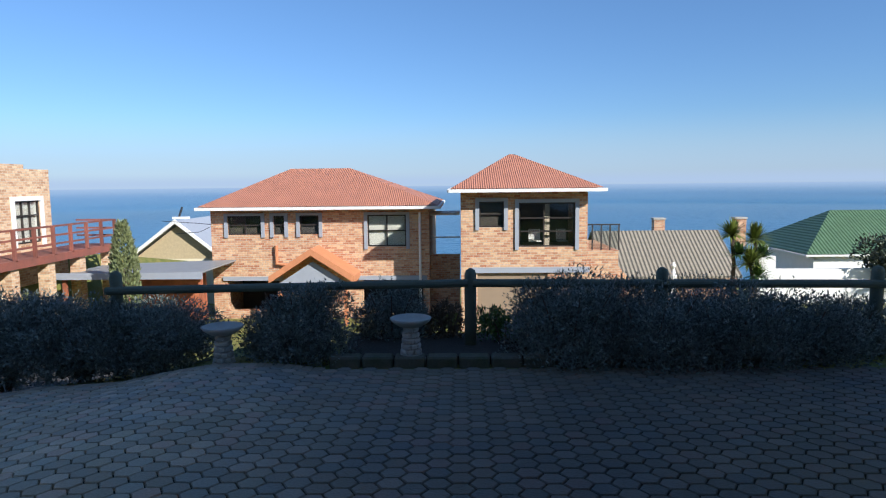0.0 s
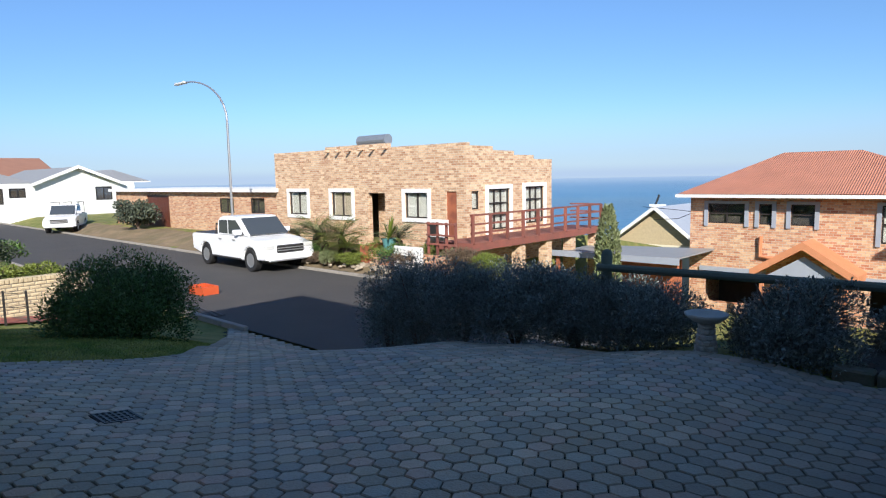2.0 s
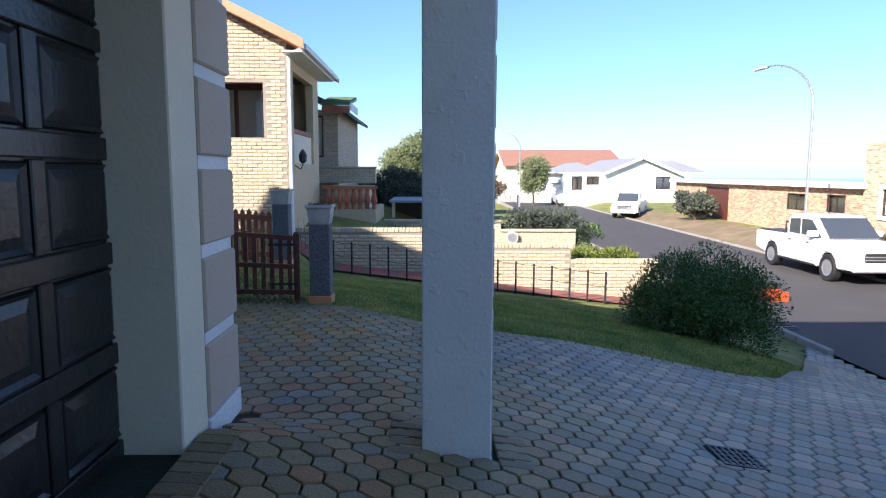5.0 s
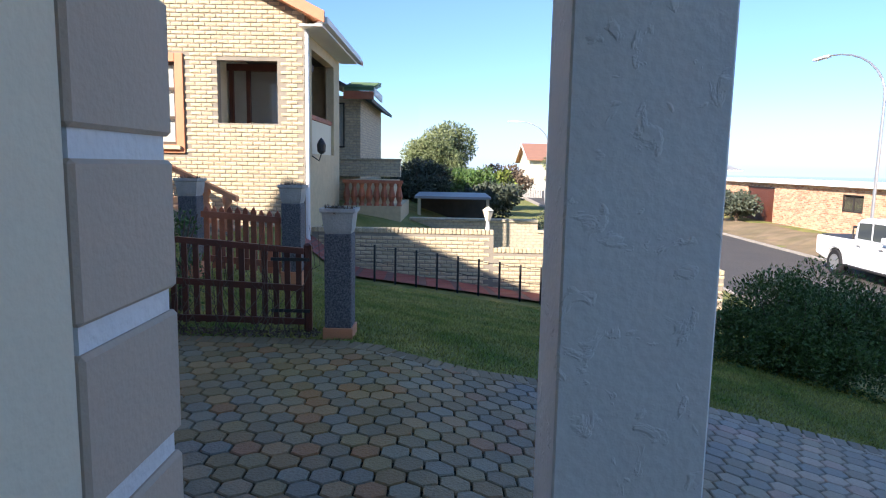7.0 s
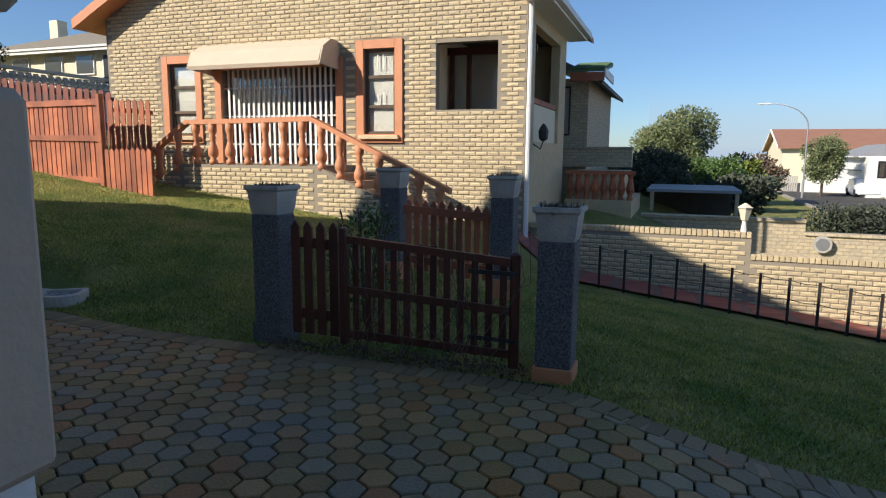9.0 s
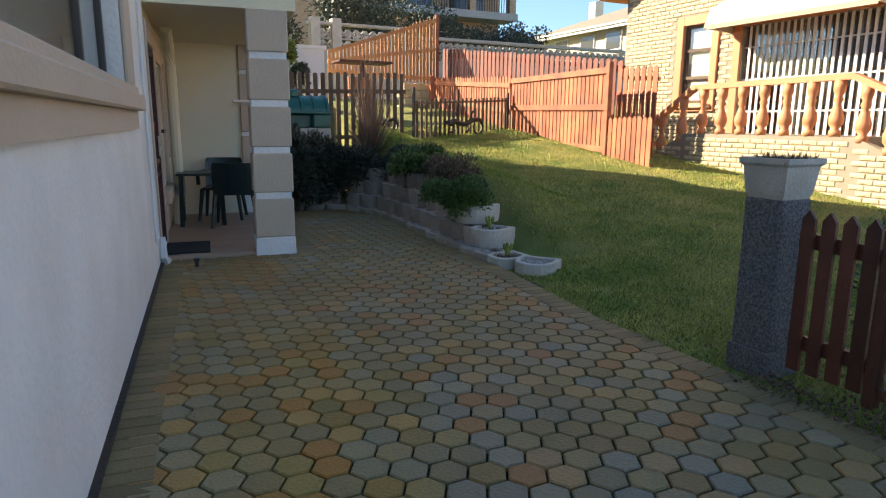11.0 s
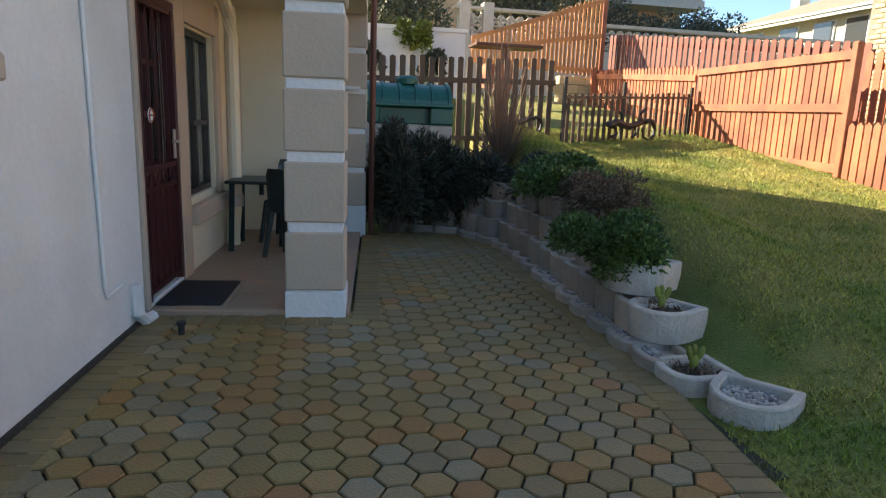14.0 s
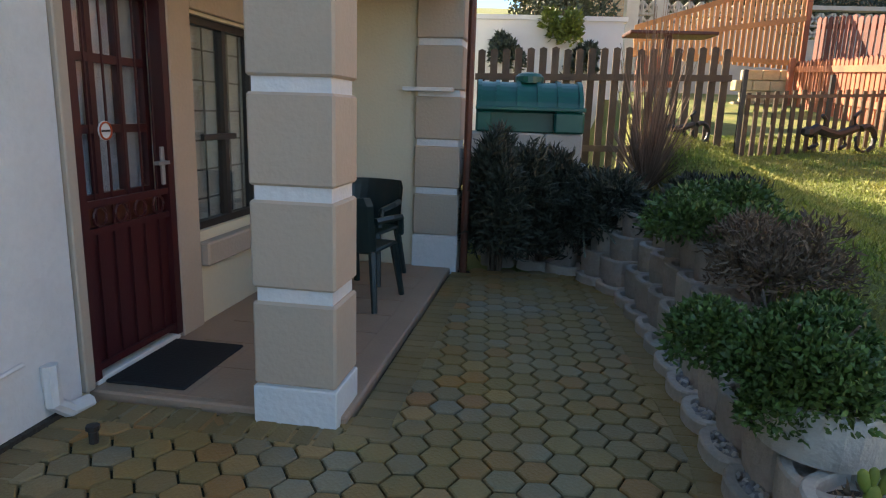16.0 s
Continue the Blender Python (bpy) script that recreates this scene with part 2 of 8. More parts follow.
redwood_m = mat("red_stained_wood", (0.46, 0.15, 0.07), 0.68, vary=0.25, scale=2.5, bump=0.3, fine=60, col2=(0.28, 0.09, 0.05), spread=0.3, per=0.28)
wine_wood_m = mat("wine_stained_wood", (0.27, 0.085, 0.06), 0.75, vary=0.25, scale=3, bump=0.3, fine=60, col2=(0.17, 0.07, 0.055), per=0.25)
darkwood_m = mat("dark_stained_wood", (0.12, 0.035, 0.02), 0.5, vary=0.2, scale=4, bump=0.25, fine=60, per=0.25)
potwhite_m = mat("whitewashed_concrete", (0.5, 0.48, 0.43), 0.9, vary=0.12, scale=6, bump=0.5, fine=45, col2=(0.4, 0.38, 0.34), spread=0.3)
flatbrick_m = brick_mat("orange_face_brick", (0.5, 0.3, 0.17), (0.58, 0.38, 0.22), (0.5, 0.4, 0.3))
farbrick_m = brick_mat("cream_face_brick", (0.56, 0.46, 0.3), (0.44, 0.37, 0.26), (0.36, 0.31, 0.24), 0.232, 0.084)
# the bright orange base colour takes in the direct sun on the slats
orangewood_m = mat("sunlit_orange_wood", (0.58, 0.27, 0.1), 0.65, vary=0.2, scale=3, bump=0.25, fine=60, col2=(0.45, 0.19, 0.07), per=0.18)
greywood_m = mat("weathered_wood", (0.14, 0.1, 0.07), 0.85, vary=0.2, scale=5, bump=0.4, fine=60, per=0.25)
polewood_m = mat("treated_pole", (0.13, 0.15, 0.11), 0.8, vary=0.2, scale=5, bump=0.3, fine=60)
black_door_m = mat("near_black_wood", (0.022, 0.02, 0.02), 0.35, vary=0.25, scale=5, bump=0.2, fine=30)
dark_m = mat("dark_metal", (0.03, 0.028, 0.027), 0.5, vary=0.1, bump=0.05)
bronze_m = mat("bronze_frame", (0.05, 0.042, 0.038), 0.4, metal=0.3, vary=0.1, bump=0)
steel_m = mat("galvanised_steel", (0.5, 0.5, 0.5), 0.4, metal=0.7, vary=0.08, bump=0.05)
bluegrey_m = mat("blue_grey_paint", (0.33, 0.36, 0.42), 0.7, vary=0.06, bump=0.1)
curtain_m = mat("pale_blind", (0.74, 0.72, 0.65), 0.9, vary=0.05, bump=0.05)
# dark base colour that paints in the dimness of unlit interiors
room_m = mat("painted_room_dark", (0.1, 0.085, 0.07), 0.9, vary=0.2)
pebble_m = mat("pebble_wash", (0.075, 0.08, 0.09), 0.75, vary=0.6, scale=60, bump=1.0, fine=110, col2=(0.2, 0.2, 0.2), spread=0.25)
concrete_m = mat("precast_concrete", (0.46, 0.44, 0.4), 0.85, vary=0.12, scale=4, bump=0.3, fine=60)
block_m = mat("retaining_block", (0.42, 0.38, 0.34), 0.9, vary=0.15, scale=4, bump=0.5, fine=50, col2=(0.27, 0.24, 0.2), per=0.2)
mossy_m = mat("mossy_kerb_block", (0.13, 0.115, 0.09), 0.95, vary=0.3, scale=5, bump=0.5, fine=40, col2=(0.07, 0.08, 0.045))
porch_tile_m = mat("porch_tile", (0.4, 0.27, 0.19), 0.5, vary=0.12, scale=2, bump=0.1)
green_plastic_m = mat("green_plastic", (0.0, 0.102, 0.078), 0.35, vary=0.08, bump=0.02)
chair_m = mat("dark_green_plastic", (0.006, 0.022, 0.024), 0.35, vary=0.05, bump=0)
rubber_m = mat("black_rubber", (0.015, 0.015, 0.016), 0.8, vary=0.15, bump=0.2)
car_m = mat("white_car_paint", (0.8, 0.81, 0.82), 0.25, vary=0.01, bump=0)
leaf_m = mat("dark_shrub_leaf", (0.045, 0.065, 0.045), 0.6, vary=0.2, scale=3, bump=0, col2=(0.08, 0.09, 0.055), per=0.45)
hedge_m = mat("grey_green_leaf", (0.18, 0.21, 0.2), 0.75, vary=0.2, scale=3, bump=0, col2=(0.12, 0.145, 0.12), per=0.45)
fern_m = mat("dark_fern_leaf", (0.03, 0.042, 0.03), 0.6, vary=0.2, scale=3, bump=0, col2=(0.05, 0.055, 0.035), per=0.45)
olive_m = mat("olive_leaf", (0.13, 0.17, 0.07), 0.6, vary=0.2, scale=1, bump=0, col2=(0.2, 0.22, 0.1), per=0.4)
leaf2_m = mat("green_leaf", (0.05, 0.11, 0.025), 0.55, vary=0.2, scale=3, bump=0, col2=(0.09, 0.15, 0.03), per=0.45)
leaf3_m = mat("yellow_green_leaf", (0.16, 0.2, 0.03), 0.6, vary=0.2, scale=3, bump=0, per=0.4)
leaf4_m = mat("brown_twig_leaf", (0.16, 0.11, 0.07), 0.8, vary=0.2, scale=3, bump=0, per=0.4)
bark_m = mat("bark", (0.15, 0.11, 0.08), 0.9, vary=0.25, scale=8, bump=0.8, fine=30)
twig_m = mat("dry_twig", (0.24, 0.16, 0.12), 0.9, vary=0.3, bump=0.1, per=0.4)
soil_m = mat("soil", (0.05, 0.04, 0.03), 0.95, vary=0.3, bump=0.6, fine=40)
awning_m = mat("beige_canvas", (0.6, 0.5, 0.38), 0.85, vary=0.06, bump=0.1)
maroon_m = mat("maroon_gate_paint", (0.065, 0.012, 0.014), 0.4, vary=0.1, bump=0.05)
paper_m = mat("white_sign_face", (0.8, 0.8, 0.78), 0.5, vary=0.02, bump=0)
redpath_m = mat("red_brick_paving", (0.3, 0.09, 0.06), 0.85, vary=0.2, scale=8, bump=0.4, fine=60)
gravel_m = palette(mat("mixed_pebbles", (0.3, 0.3, 0.3), 0.7, vary=0.2, scale=9, bump=0.2, per=0.4), [(0.4, 0.38, 0.35), (0.2, 0.21, 0.24), (0.3, 0.28, 0.27), (0.5, 0.48, 0.44), (0.13, 0.14, 0.16), (0.34, 0.28, 0.22)])
rock_m = mat("pale_rock", (0.5, 0.42, 0.32), 0.9, vary=0.2, scale=5, bump=0.6, fine=25, per=0.2)
tan_door_m = mat("tan_garage_door", (0.3, 0.22, 0.15), 0.6, vary=0.05, bump=0.05)
glass_m = mat("window_glass", (0.06, 0.07, 0.08), 0.04, vary=0.02, bump=0, spec=1.0)
lamp_m = mat("lamp_lens", (0.6, 0.6, 0.58), 0.3, vary=0.02, bump=0)
turquoise_m = mat("turquoise_glaze", (0.12, 0.3, 0.3), 0.4, vary=0.1)
orange_plastic_m = mat("orange_plastic", (0.6, 0.1, 0.03), 0.45, vary=0.1, bump=0.05)
sea_m = mat("sea_water", (0.06, 0.19, 0.33), 0.3, vary=0.1, scale=0.004, bump=0.0)
nt = sea_m.node_tree
sn, sb, stc = nt.nodes.new("ShaderNodeTexNoise"), nt.nodes.new("ShaderNodeBump"), nt.nodes.new("ShaderNodeTexCoord")
sn.inputs["Scale"].default_value, sn.inputs["Detail"].default_value = 0.15, 6
sb.inputs["Strength"].default_value, sb.inputs["Distance"].default_value = 1.0, 2.0
nt.links.new(stc.outputs["Object"], sn.inputs["Vector"]); nt.links.new(sn.outputs["Fac"], sb.inputs["Height"])
nt.links.new(sb.outputs["Normal"], nt.nodes["Principled BSDF"].inputs["Normal"])


# ---- building blocks ----
def thing(name, loc, label="", category="", group="", kind=""):
    ob = new(name)
    ob.location = loc
    ob.empty_display_size = 0.1
    return tagged(ob, label, category, group, kind)


def world_of(ob):
    v = Vector((0, 0, 0))
    while ob:
        v += ob.location
        ob = ob.parent
    return v


def part(name, bm, material, parent=None, label="", kind="", world=True, smooth=False, loc=None):
    """One mesh object from a bmesh. world: its coordinates are the scene's, not its parent's."""
    me = bpy.data.meshes.new(name)
    if world and parent is not None:
        bmesh.ops.translate(bm, verts=bm.verts, vec=-world_of(parent))
    bm.to_mesh(me)
    bm.free()
    if smooth:
        me.shade_smooth()
    me.materials.append(material)
    ob = new(name, me)
    ob.parent = parent
    if loc:
        ob.location = loc
    return tagged(ob, label, kind=kind)


def box(bm, x0, x1, y0, y1, z0, z1, bev=0.0, m=None):
    """Adds a box between two corners."""
    x0, x1, y0, y1, z0, z1 = min(x0, x1), max(x0, x1), min(y0, y1), max(y0, y1), min(z0, z1), max(z0, z1)
    if bev:
        t = bmesh.new()
        c = bmesh.ops.create_cube(t, size=1)
        bmesh.ops.scale(t, verts=t.verts, vec=(x1 - x0, y1 - y0, z1 - z0))
        bmesh.ops.bevel(t, geom=t.edges[:], offset=bev, segments=1, affect="EDGES")
        bmesh.ops.translate(t, verts=t.verts, vec=((x0 + x1) / 2, (y0 + y1) / 2, (z0 + z1) / 2))
        vs = {v: bm.verts.new(m @ v.co if m else v.co) for v in t.verts}
        for f in t.faces:
            bm.faces.new([vs[v] for v in f.verts])
        t.free()
        return bm
    co = [(x, y, z) for x in (x0, x1) for y in (y0, y1) for z in (z0, z1)]
    v = [bm.verts.new(m @ Vector(c) if m else c) for c in co]
    for q in ((0, 1, 3, 2), (4, 6, 7, 5), (0, 4, 5, 1), (2, 3, 7, 6), (0, 2, 6, 4), (1, 5, 7, 3)):
        bm.faces.new([v[i] for i in q])
    return bm


def B(*a, **k):
    return box(bmesh.new(), *a, **k)


def rings(bm, prof, n=12, at=(0, 0, 0), squash=1.0):
    """Adds a turned shape from (radius, height) pairs."""
    rows = []
    for r, z in prof:
        rows.append([bm.verts.new((at[0] + r * math.cos(2 * math.pi * i / n), at[1] + squash * r * math.sin(2 * math.pi * i / n), at[2] + z)) for i in range(n)])
    for a, b in zip(rows, rows[1:]):
        for i in range(n):
            bm.faces.new((a[i], a[(i + 1) % n], b[(i + 1) % n], b[i]))
    bm.faces.new(rows[0][::-1]); bm.faces.new(rows[-1])
    return bm


def tube(bm, pts, r, n=8, r2=None):
    """Adds a pipe along points."""
    pts = [Vector(p) for p in pts]
    rows = []
    for i, p in enumerate(pts):
        d = (pts[min(i + 1, len(pts) - 1)] - pts[max(i - 1, 0)]).normalized()
        s = d.orthogonal() if abs(d.z) > 0.99 else d.cross(Vector((0, 0, 1))).normalized()
        s.normalize()
        u = s.cross(d)
        rr = r if r2 is None else r + (r2 - r) * i / (len(pts) - 1)
        rows.append([bm.verts.new(p + rr * (math.cos(2 * math.pi * k / n) * s + math.sin(2 * math.pi * k / n) * u)) for k in range(n)])
    for a, b in zip(rows, rows[1:]):
        for i in range(n):
            bm.faces.new((a[i], a[(i + 1) % n], b[(i + 1) % n], b[i]))
    bm.faces.new(rows[0][::-1]); bm.faces.new(rows[-1])
    return bm


def quad(bm, *p):
    return bm.faces.new([bm.verts.new(q) for q in p])


def prism(bm, outline, axis, a, b):
    """Adds an outline of (u, z) pairs, pushed from a to b along the axis."""
    def at(u, z, w):
        return (w, u, z) if axis == "x" else (u, w, z)
    lo, hi = [bm.verts.new(at(u, z, a)) for u, z in outline], [bm.verts.new(at(u, z, b)) for u, z in outline]
    bm.faces.new(lo[::-1]); bm.faces.new(hi)
    n = len(lo)
    for i in range(n):
        bm.faces.new((lo[i], lo[(i + 1) % n], hi[(i + 1) % n], hi[i]))
    bmesh.ops.recalc_face_normals(bm, faces=bm.faces)
    return bm


def wall(bm, axis, at, u0, u1, z0, z1, thick, holes=()):
    """Adds a wall in the plane axis = at, with holes (u0, u1, z0, z1) right through it."""
    us = sorted({u0, u1, *[min(max(h[i], u0), u1) for h in holes for i in (0, 1)]})
    zs = sorted({z0, z1, *[min(max(h[i], z0), z1) for h in holes for i in (2, 3)]})
    for zl, zh in zip(zs, zs[1:]):
        run = None
        for ul, uh in list(zip(us, us[1:])) + [(None, None)]:
            solid = ul is not None and not any(h[0] < (ul + uh) / 2 < h[1] and h[2] < (zl + zh) / 2 < h[3] for h in holes)
            if solid:
                run = (run[0], uh) if run else (ul, uh)
            elif run:
                if axis == "x":
                    box(bm, at, at + thick, run[0], run[1], zl, zh)
                else:
                    box(bm, run[0], run[1], at, at + thick, zl, zh)
                run = None
    return bm


def smoothstep(a, b, x):
    t = min(max((x - a) / (b - a), 0.0), 1.0)
    return t * t * (3 - 2 * t)


# ---- ground ----
def in_lawn_west(x, y):
    return x < -7.2


def paved(x, y):
    """Height of the paved yard and drive."""
    u = y + 0.25 * max(0.0, -x) if x > -5 else y + 1.25 + 0.5 * (-5 - x) * 0.4
    k = smoothstep(-4.0, 0.0, x)
    z = 0.26 - (0.16 * (1 - k) + 0.072 * k) * max(0.0, u - 1.0) - 0.12 * (1 - k) * max(0.0, u - 6.3)
    t = min(max((y - 2.3) / 4.7, 0.0), 1.1)
    return z + t ** 1.3 * float(np.interp(x, (-7.5, -6.5, -4.6, -3.6, -3.1, -2.15, -1.1, 0.0), (0.0, 0.14, 0.53, 0.55, 0.52, 0.29, 0.18, 0.0)))


def ground(x, y):
    z = paved(x, min(y, 8.5))
    if y < 0.5:
        z = min(z, 0.28) if x > -8 else z
    z += 0.2 * smoothstep(0.3, -0.9, y) * smoothstep(-3.8, -2.9, x) * (1 - smoothstep(-2.0, -2.5, y))
    e = -7.3 - 0.65 * smoothstep(-5.7, -6.4, y)
    if x < e:
        up = 0.03 * (-7.3 - x) + 0.13 * max(0.0, -5 - y)
        k = smoothstep(e, e - 1.7 + 1.2 * smoothstep(-5.7, -6.8, y), x)
        up += 0.25 * smoothstep(-6.5, -8.0, y) * smoothstep(-9.6, -8.6, x)
        z = max(z, -1.6) + min(up, 2.2) * k
        z = z if y < 0 else z
    if y < -12:
        z = max(z, 0.27 + 0.16 * (-12 - y) + (0.0 if x > -7.3 else 0.0))
    z = max(z, -1.62)
    k = max(0.0, min(1.0, (-7.9 - x) / 6.2)) * smoothstep(-3.6, -2.0, y) * (1 - smoothstep(-15.8, -18.0, x))
    z = z * (1 - k) + (-0.68 - 0.118 * y) * k
    k = smoothstep(6.3, 7.7, y) * smoothstep(-6.2, -7.8, x)
    z = z * (1 - k) + -1.5 * k
    k = smoothstep(-14.0, -20.0, x) * smoothstep(-2, 5.5, y)
    z = z * (1 - k) + -1.4 * k
    east = smoothstep(-6.5, -4.0, x)
    k = smoothstep(8.6, 12.5, y) * east
    z = z * (1 - k) - 3.3 * k
    k = smoothstep(14.3, 17.0, y) * (1 - smoothstep(-13.4, -12.4, x))
    z = z * (1 - k) - 0.9 * k
    k = smoothstep(14.3, 17.2, y) * smoothstep(-13.2, -12.2, x)
    z = z * (1 - k) - 3.3 * k
    if 7.55 < y < 14.05 and -86 < x < -4.3:
        z = -1.6 + max(0.0, -25 - x) * 0.006
    if y > 26:
        z -= (y - 26) * 0.16
    if x < -80:
        z -= (-80 - x) * 0.1
    return max(z, -31.0)


def grid(xs, ys, fn):
    bm = bmesh.new()
    rows = [[bm.verts.new((x, y, fn(x, y))) for x in xs] for y in ys]
    for a, b in zip(rows, rows[1:]):
        for i in range(len(xs) - 1):
            bm.faces.new((a[i], a[i + 1], b[i + 1], b[i]))
    return bm


def span(a, b, n):
    return [a + (b - a) * i / n for i in range(n + 1)]


gx = span(-4000, -200, 6)[:-1] + span(-200, -60, 14)[:-1] + span(-60, -20, 40)[:-1] + span(-20, 9, 116)[:-1] + span(9, 60, 20)[:-1] + span(60, 3000, 8)
gy = span(-500, -60, 6)[:-1] + span(-60, -20, 20)[:-1] + span(-20, 20, 160)[:-1] + span(20, 60, 30)[:-1] + span(60, 260, 12)
ground_ob = part("ground", grid(gx, gy, lambda x, y: ground(x, y) - 0.03), grass_m, kind="structure", label="grassy ground sloping down to the sea", smooth=True)
sea_ob = part("water", grid(span(-4800, 4800, 8), span(120, 4800, 8), lambda x, y: -28.0), sea_m, kind="structure", label="calm blue sea under haze")
# glowing see-through arc, faded by height, paints haze over the horizon
haze_m = bpy.data.materials.new("painted_sea_haze")
haze_m.use_nodes = True
hn, hl = haze_m.node_tree.nodes, haze_m.node_tree.links
hn.remove(hn["Principled BSDF"])
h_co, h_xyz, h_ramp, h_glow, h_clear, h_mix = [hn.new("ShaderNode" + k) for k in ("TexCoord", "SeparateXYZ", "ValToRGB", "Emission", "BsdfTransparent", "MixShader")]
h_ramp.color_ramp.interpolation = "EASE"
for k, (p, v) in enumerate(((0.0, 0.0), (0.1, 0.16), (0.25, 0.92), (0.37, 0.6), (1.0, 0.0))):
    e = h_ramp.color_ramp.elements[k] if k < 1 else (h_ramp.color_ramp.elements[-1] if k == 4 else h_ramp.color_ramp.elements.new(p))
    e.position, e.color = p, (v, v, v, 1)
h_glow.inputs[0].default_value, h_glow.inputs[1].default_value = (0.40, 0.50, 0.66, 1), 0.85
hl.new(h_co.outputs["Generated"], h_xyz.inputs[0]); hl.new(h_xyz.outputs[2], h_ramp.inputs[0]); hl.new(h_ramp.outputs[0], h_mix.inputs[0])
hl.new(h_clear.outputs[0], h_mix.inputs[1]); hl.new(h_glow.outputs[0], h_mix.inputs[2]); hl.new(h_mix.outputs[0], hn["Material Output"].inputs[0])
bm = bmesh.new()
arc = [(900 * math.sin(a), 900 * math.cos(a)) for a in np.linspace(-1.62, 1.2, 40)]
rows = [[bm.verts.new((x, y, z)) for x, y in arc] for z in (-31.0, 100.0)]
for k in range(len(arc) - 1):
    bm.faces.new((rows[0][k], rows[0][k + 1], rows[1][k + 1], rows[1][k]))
haze_ob = part("backdrop", bm, haze_m, kind="structure", label="glowing sheet that paints pale haze over the sea horizon", smooth=True)
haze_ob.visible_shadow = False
pane_m = bpy.data.materials.new("pane_glass")
pane_m.use_nodes = True
nt = pane_m.node_tree
pb = nt.nodes["Principled BSDF"]
pb.inputs["Roughness"].default_value = 0.03
trn, mx, lw_ = nt.nodes.new("ShaderNodeBsdfTransparent"), nt.nodes.new("ShaderNodeMixShader"), nt.nodes.new("ShaderNodeLayerWeight")
fz, pw = nt.nodes.new("ShaderNodeMapRange"), nt.nodes.new("ShaderNodeMath")
pw.operation = "POWER"
pw.inputs[1].default_value = 3.0
gl = nt.nodes.new("ShaderNodeBsdfGlossy")
gl.inputs["Roughness"].default_value = 0.03
fz.inputs["To Min"].default_value, fz.inputs["To Max"].default_value = 0.12, 0.9
nt.links.new(lw_.outputs["Facing"], pw.inputs[0]); nt.links.new(pw.outputs[0], fz.inputs["Value"])
trn.inputs[0].default_value = (0.92, 0.94, 0.94, 1)
nt.links.new(fz.outputs[0], mx.inputs[0]); nt.links.new(trn.outputs[0], mx.inputs[1]); nt.links.new(gl.outputs[0], mx.inputs[2])
nt.links.new(mx.outputs[0], nt.nodes["Material Output"].inputs[0])


# ---- road ----
def road_z(x, y):
    return -1.49 + max(0.0, -25 - x) * 0.006


bm = grid(span(-85, -4.2, 60), span(7.62, 14.0, 6), road_z)
part("road", bm, road_m, kind="structure", label="dark asphalt street")
for name, y in (("kerb", 7.5), ("kerb", 14.0)):
    bm = bmesh.new()
    for i in range(80):
        x = -85 + i * 1.0
        if x > -5:
            break
        if y < 10 and -6.2 > x > -11.2:
            continue
        z = road_z(x, y)
        box(bm, x + 0.01, x + 0.99, y, y + 0.13, z - 0.2, z + 0.09, 0.015)
    part(name, bm, kerb_m, kind="structure", label="low concrete kerb along the street")

# ---- own house: garage pier, west wall, porch ----
own = thing("own_house", (-4.4, -4, 0.2), "white plastered two-storey house with beige quoins beside the paved yard", "house")


def quoined(parent, x0, x1, y0, y1, z0, ztop, first, pitch=0.472, gap=0.066):
    """A plastered pier with beige blocks proud of white bands; the lowest block starts at first."""
    core = B(x0 + 0.02, x1 - 0.02, y0 + 0.02, y1 - 0.02, z0, ztop)
    part("pier_core", core, plaster_m, parent)
    if first > z0 + 0.05:
        part("plinth", B(x0 - 0.004, x1 + 0.004, y0 - 0.004, y1 + 0.004, z0, first - 0.008, 0.006), plaster_m, parent)
    z = first
    while z < ztop - 0.1:
        part("quoin_block", B(x0, x1, y0, y1, z, min(z + pitch - gap, ztop), 0.012), beige_m, parent)
        z += pitch


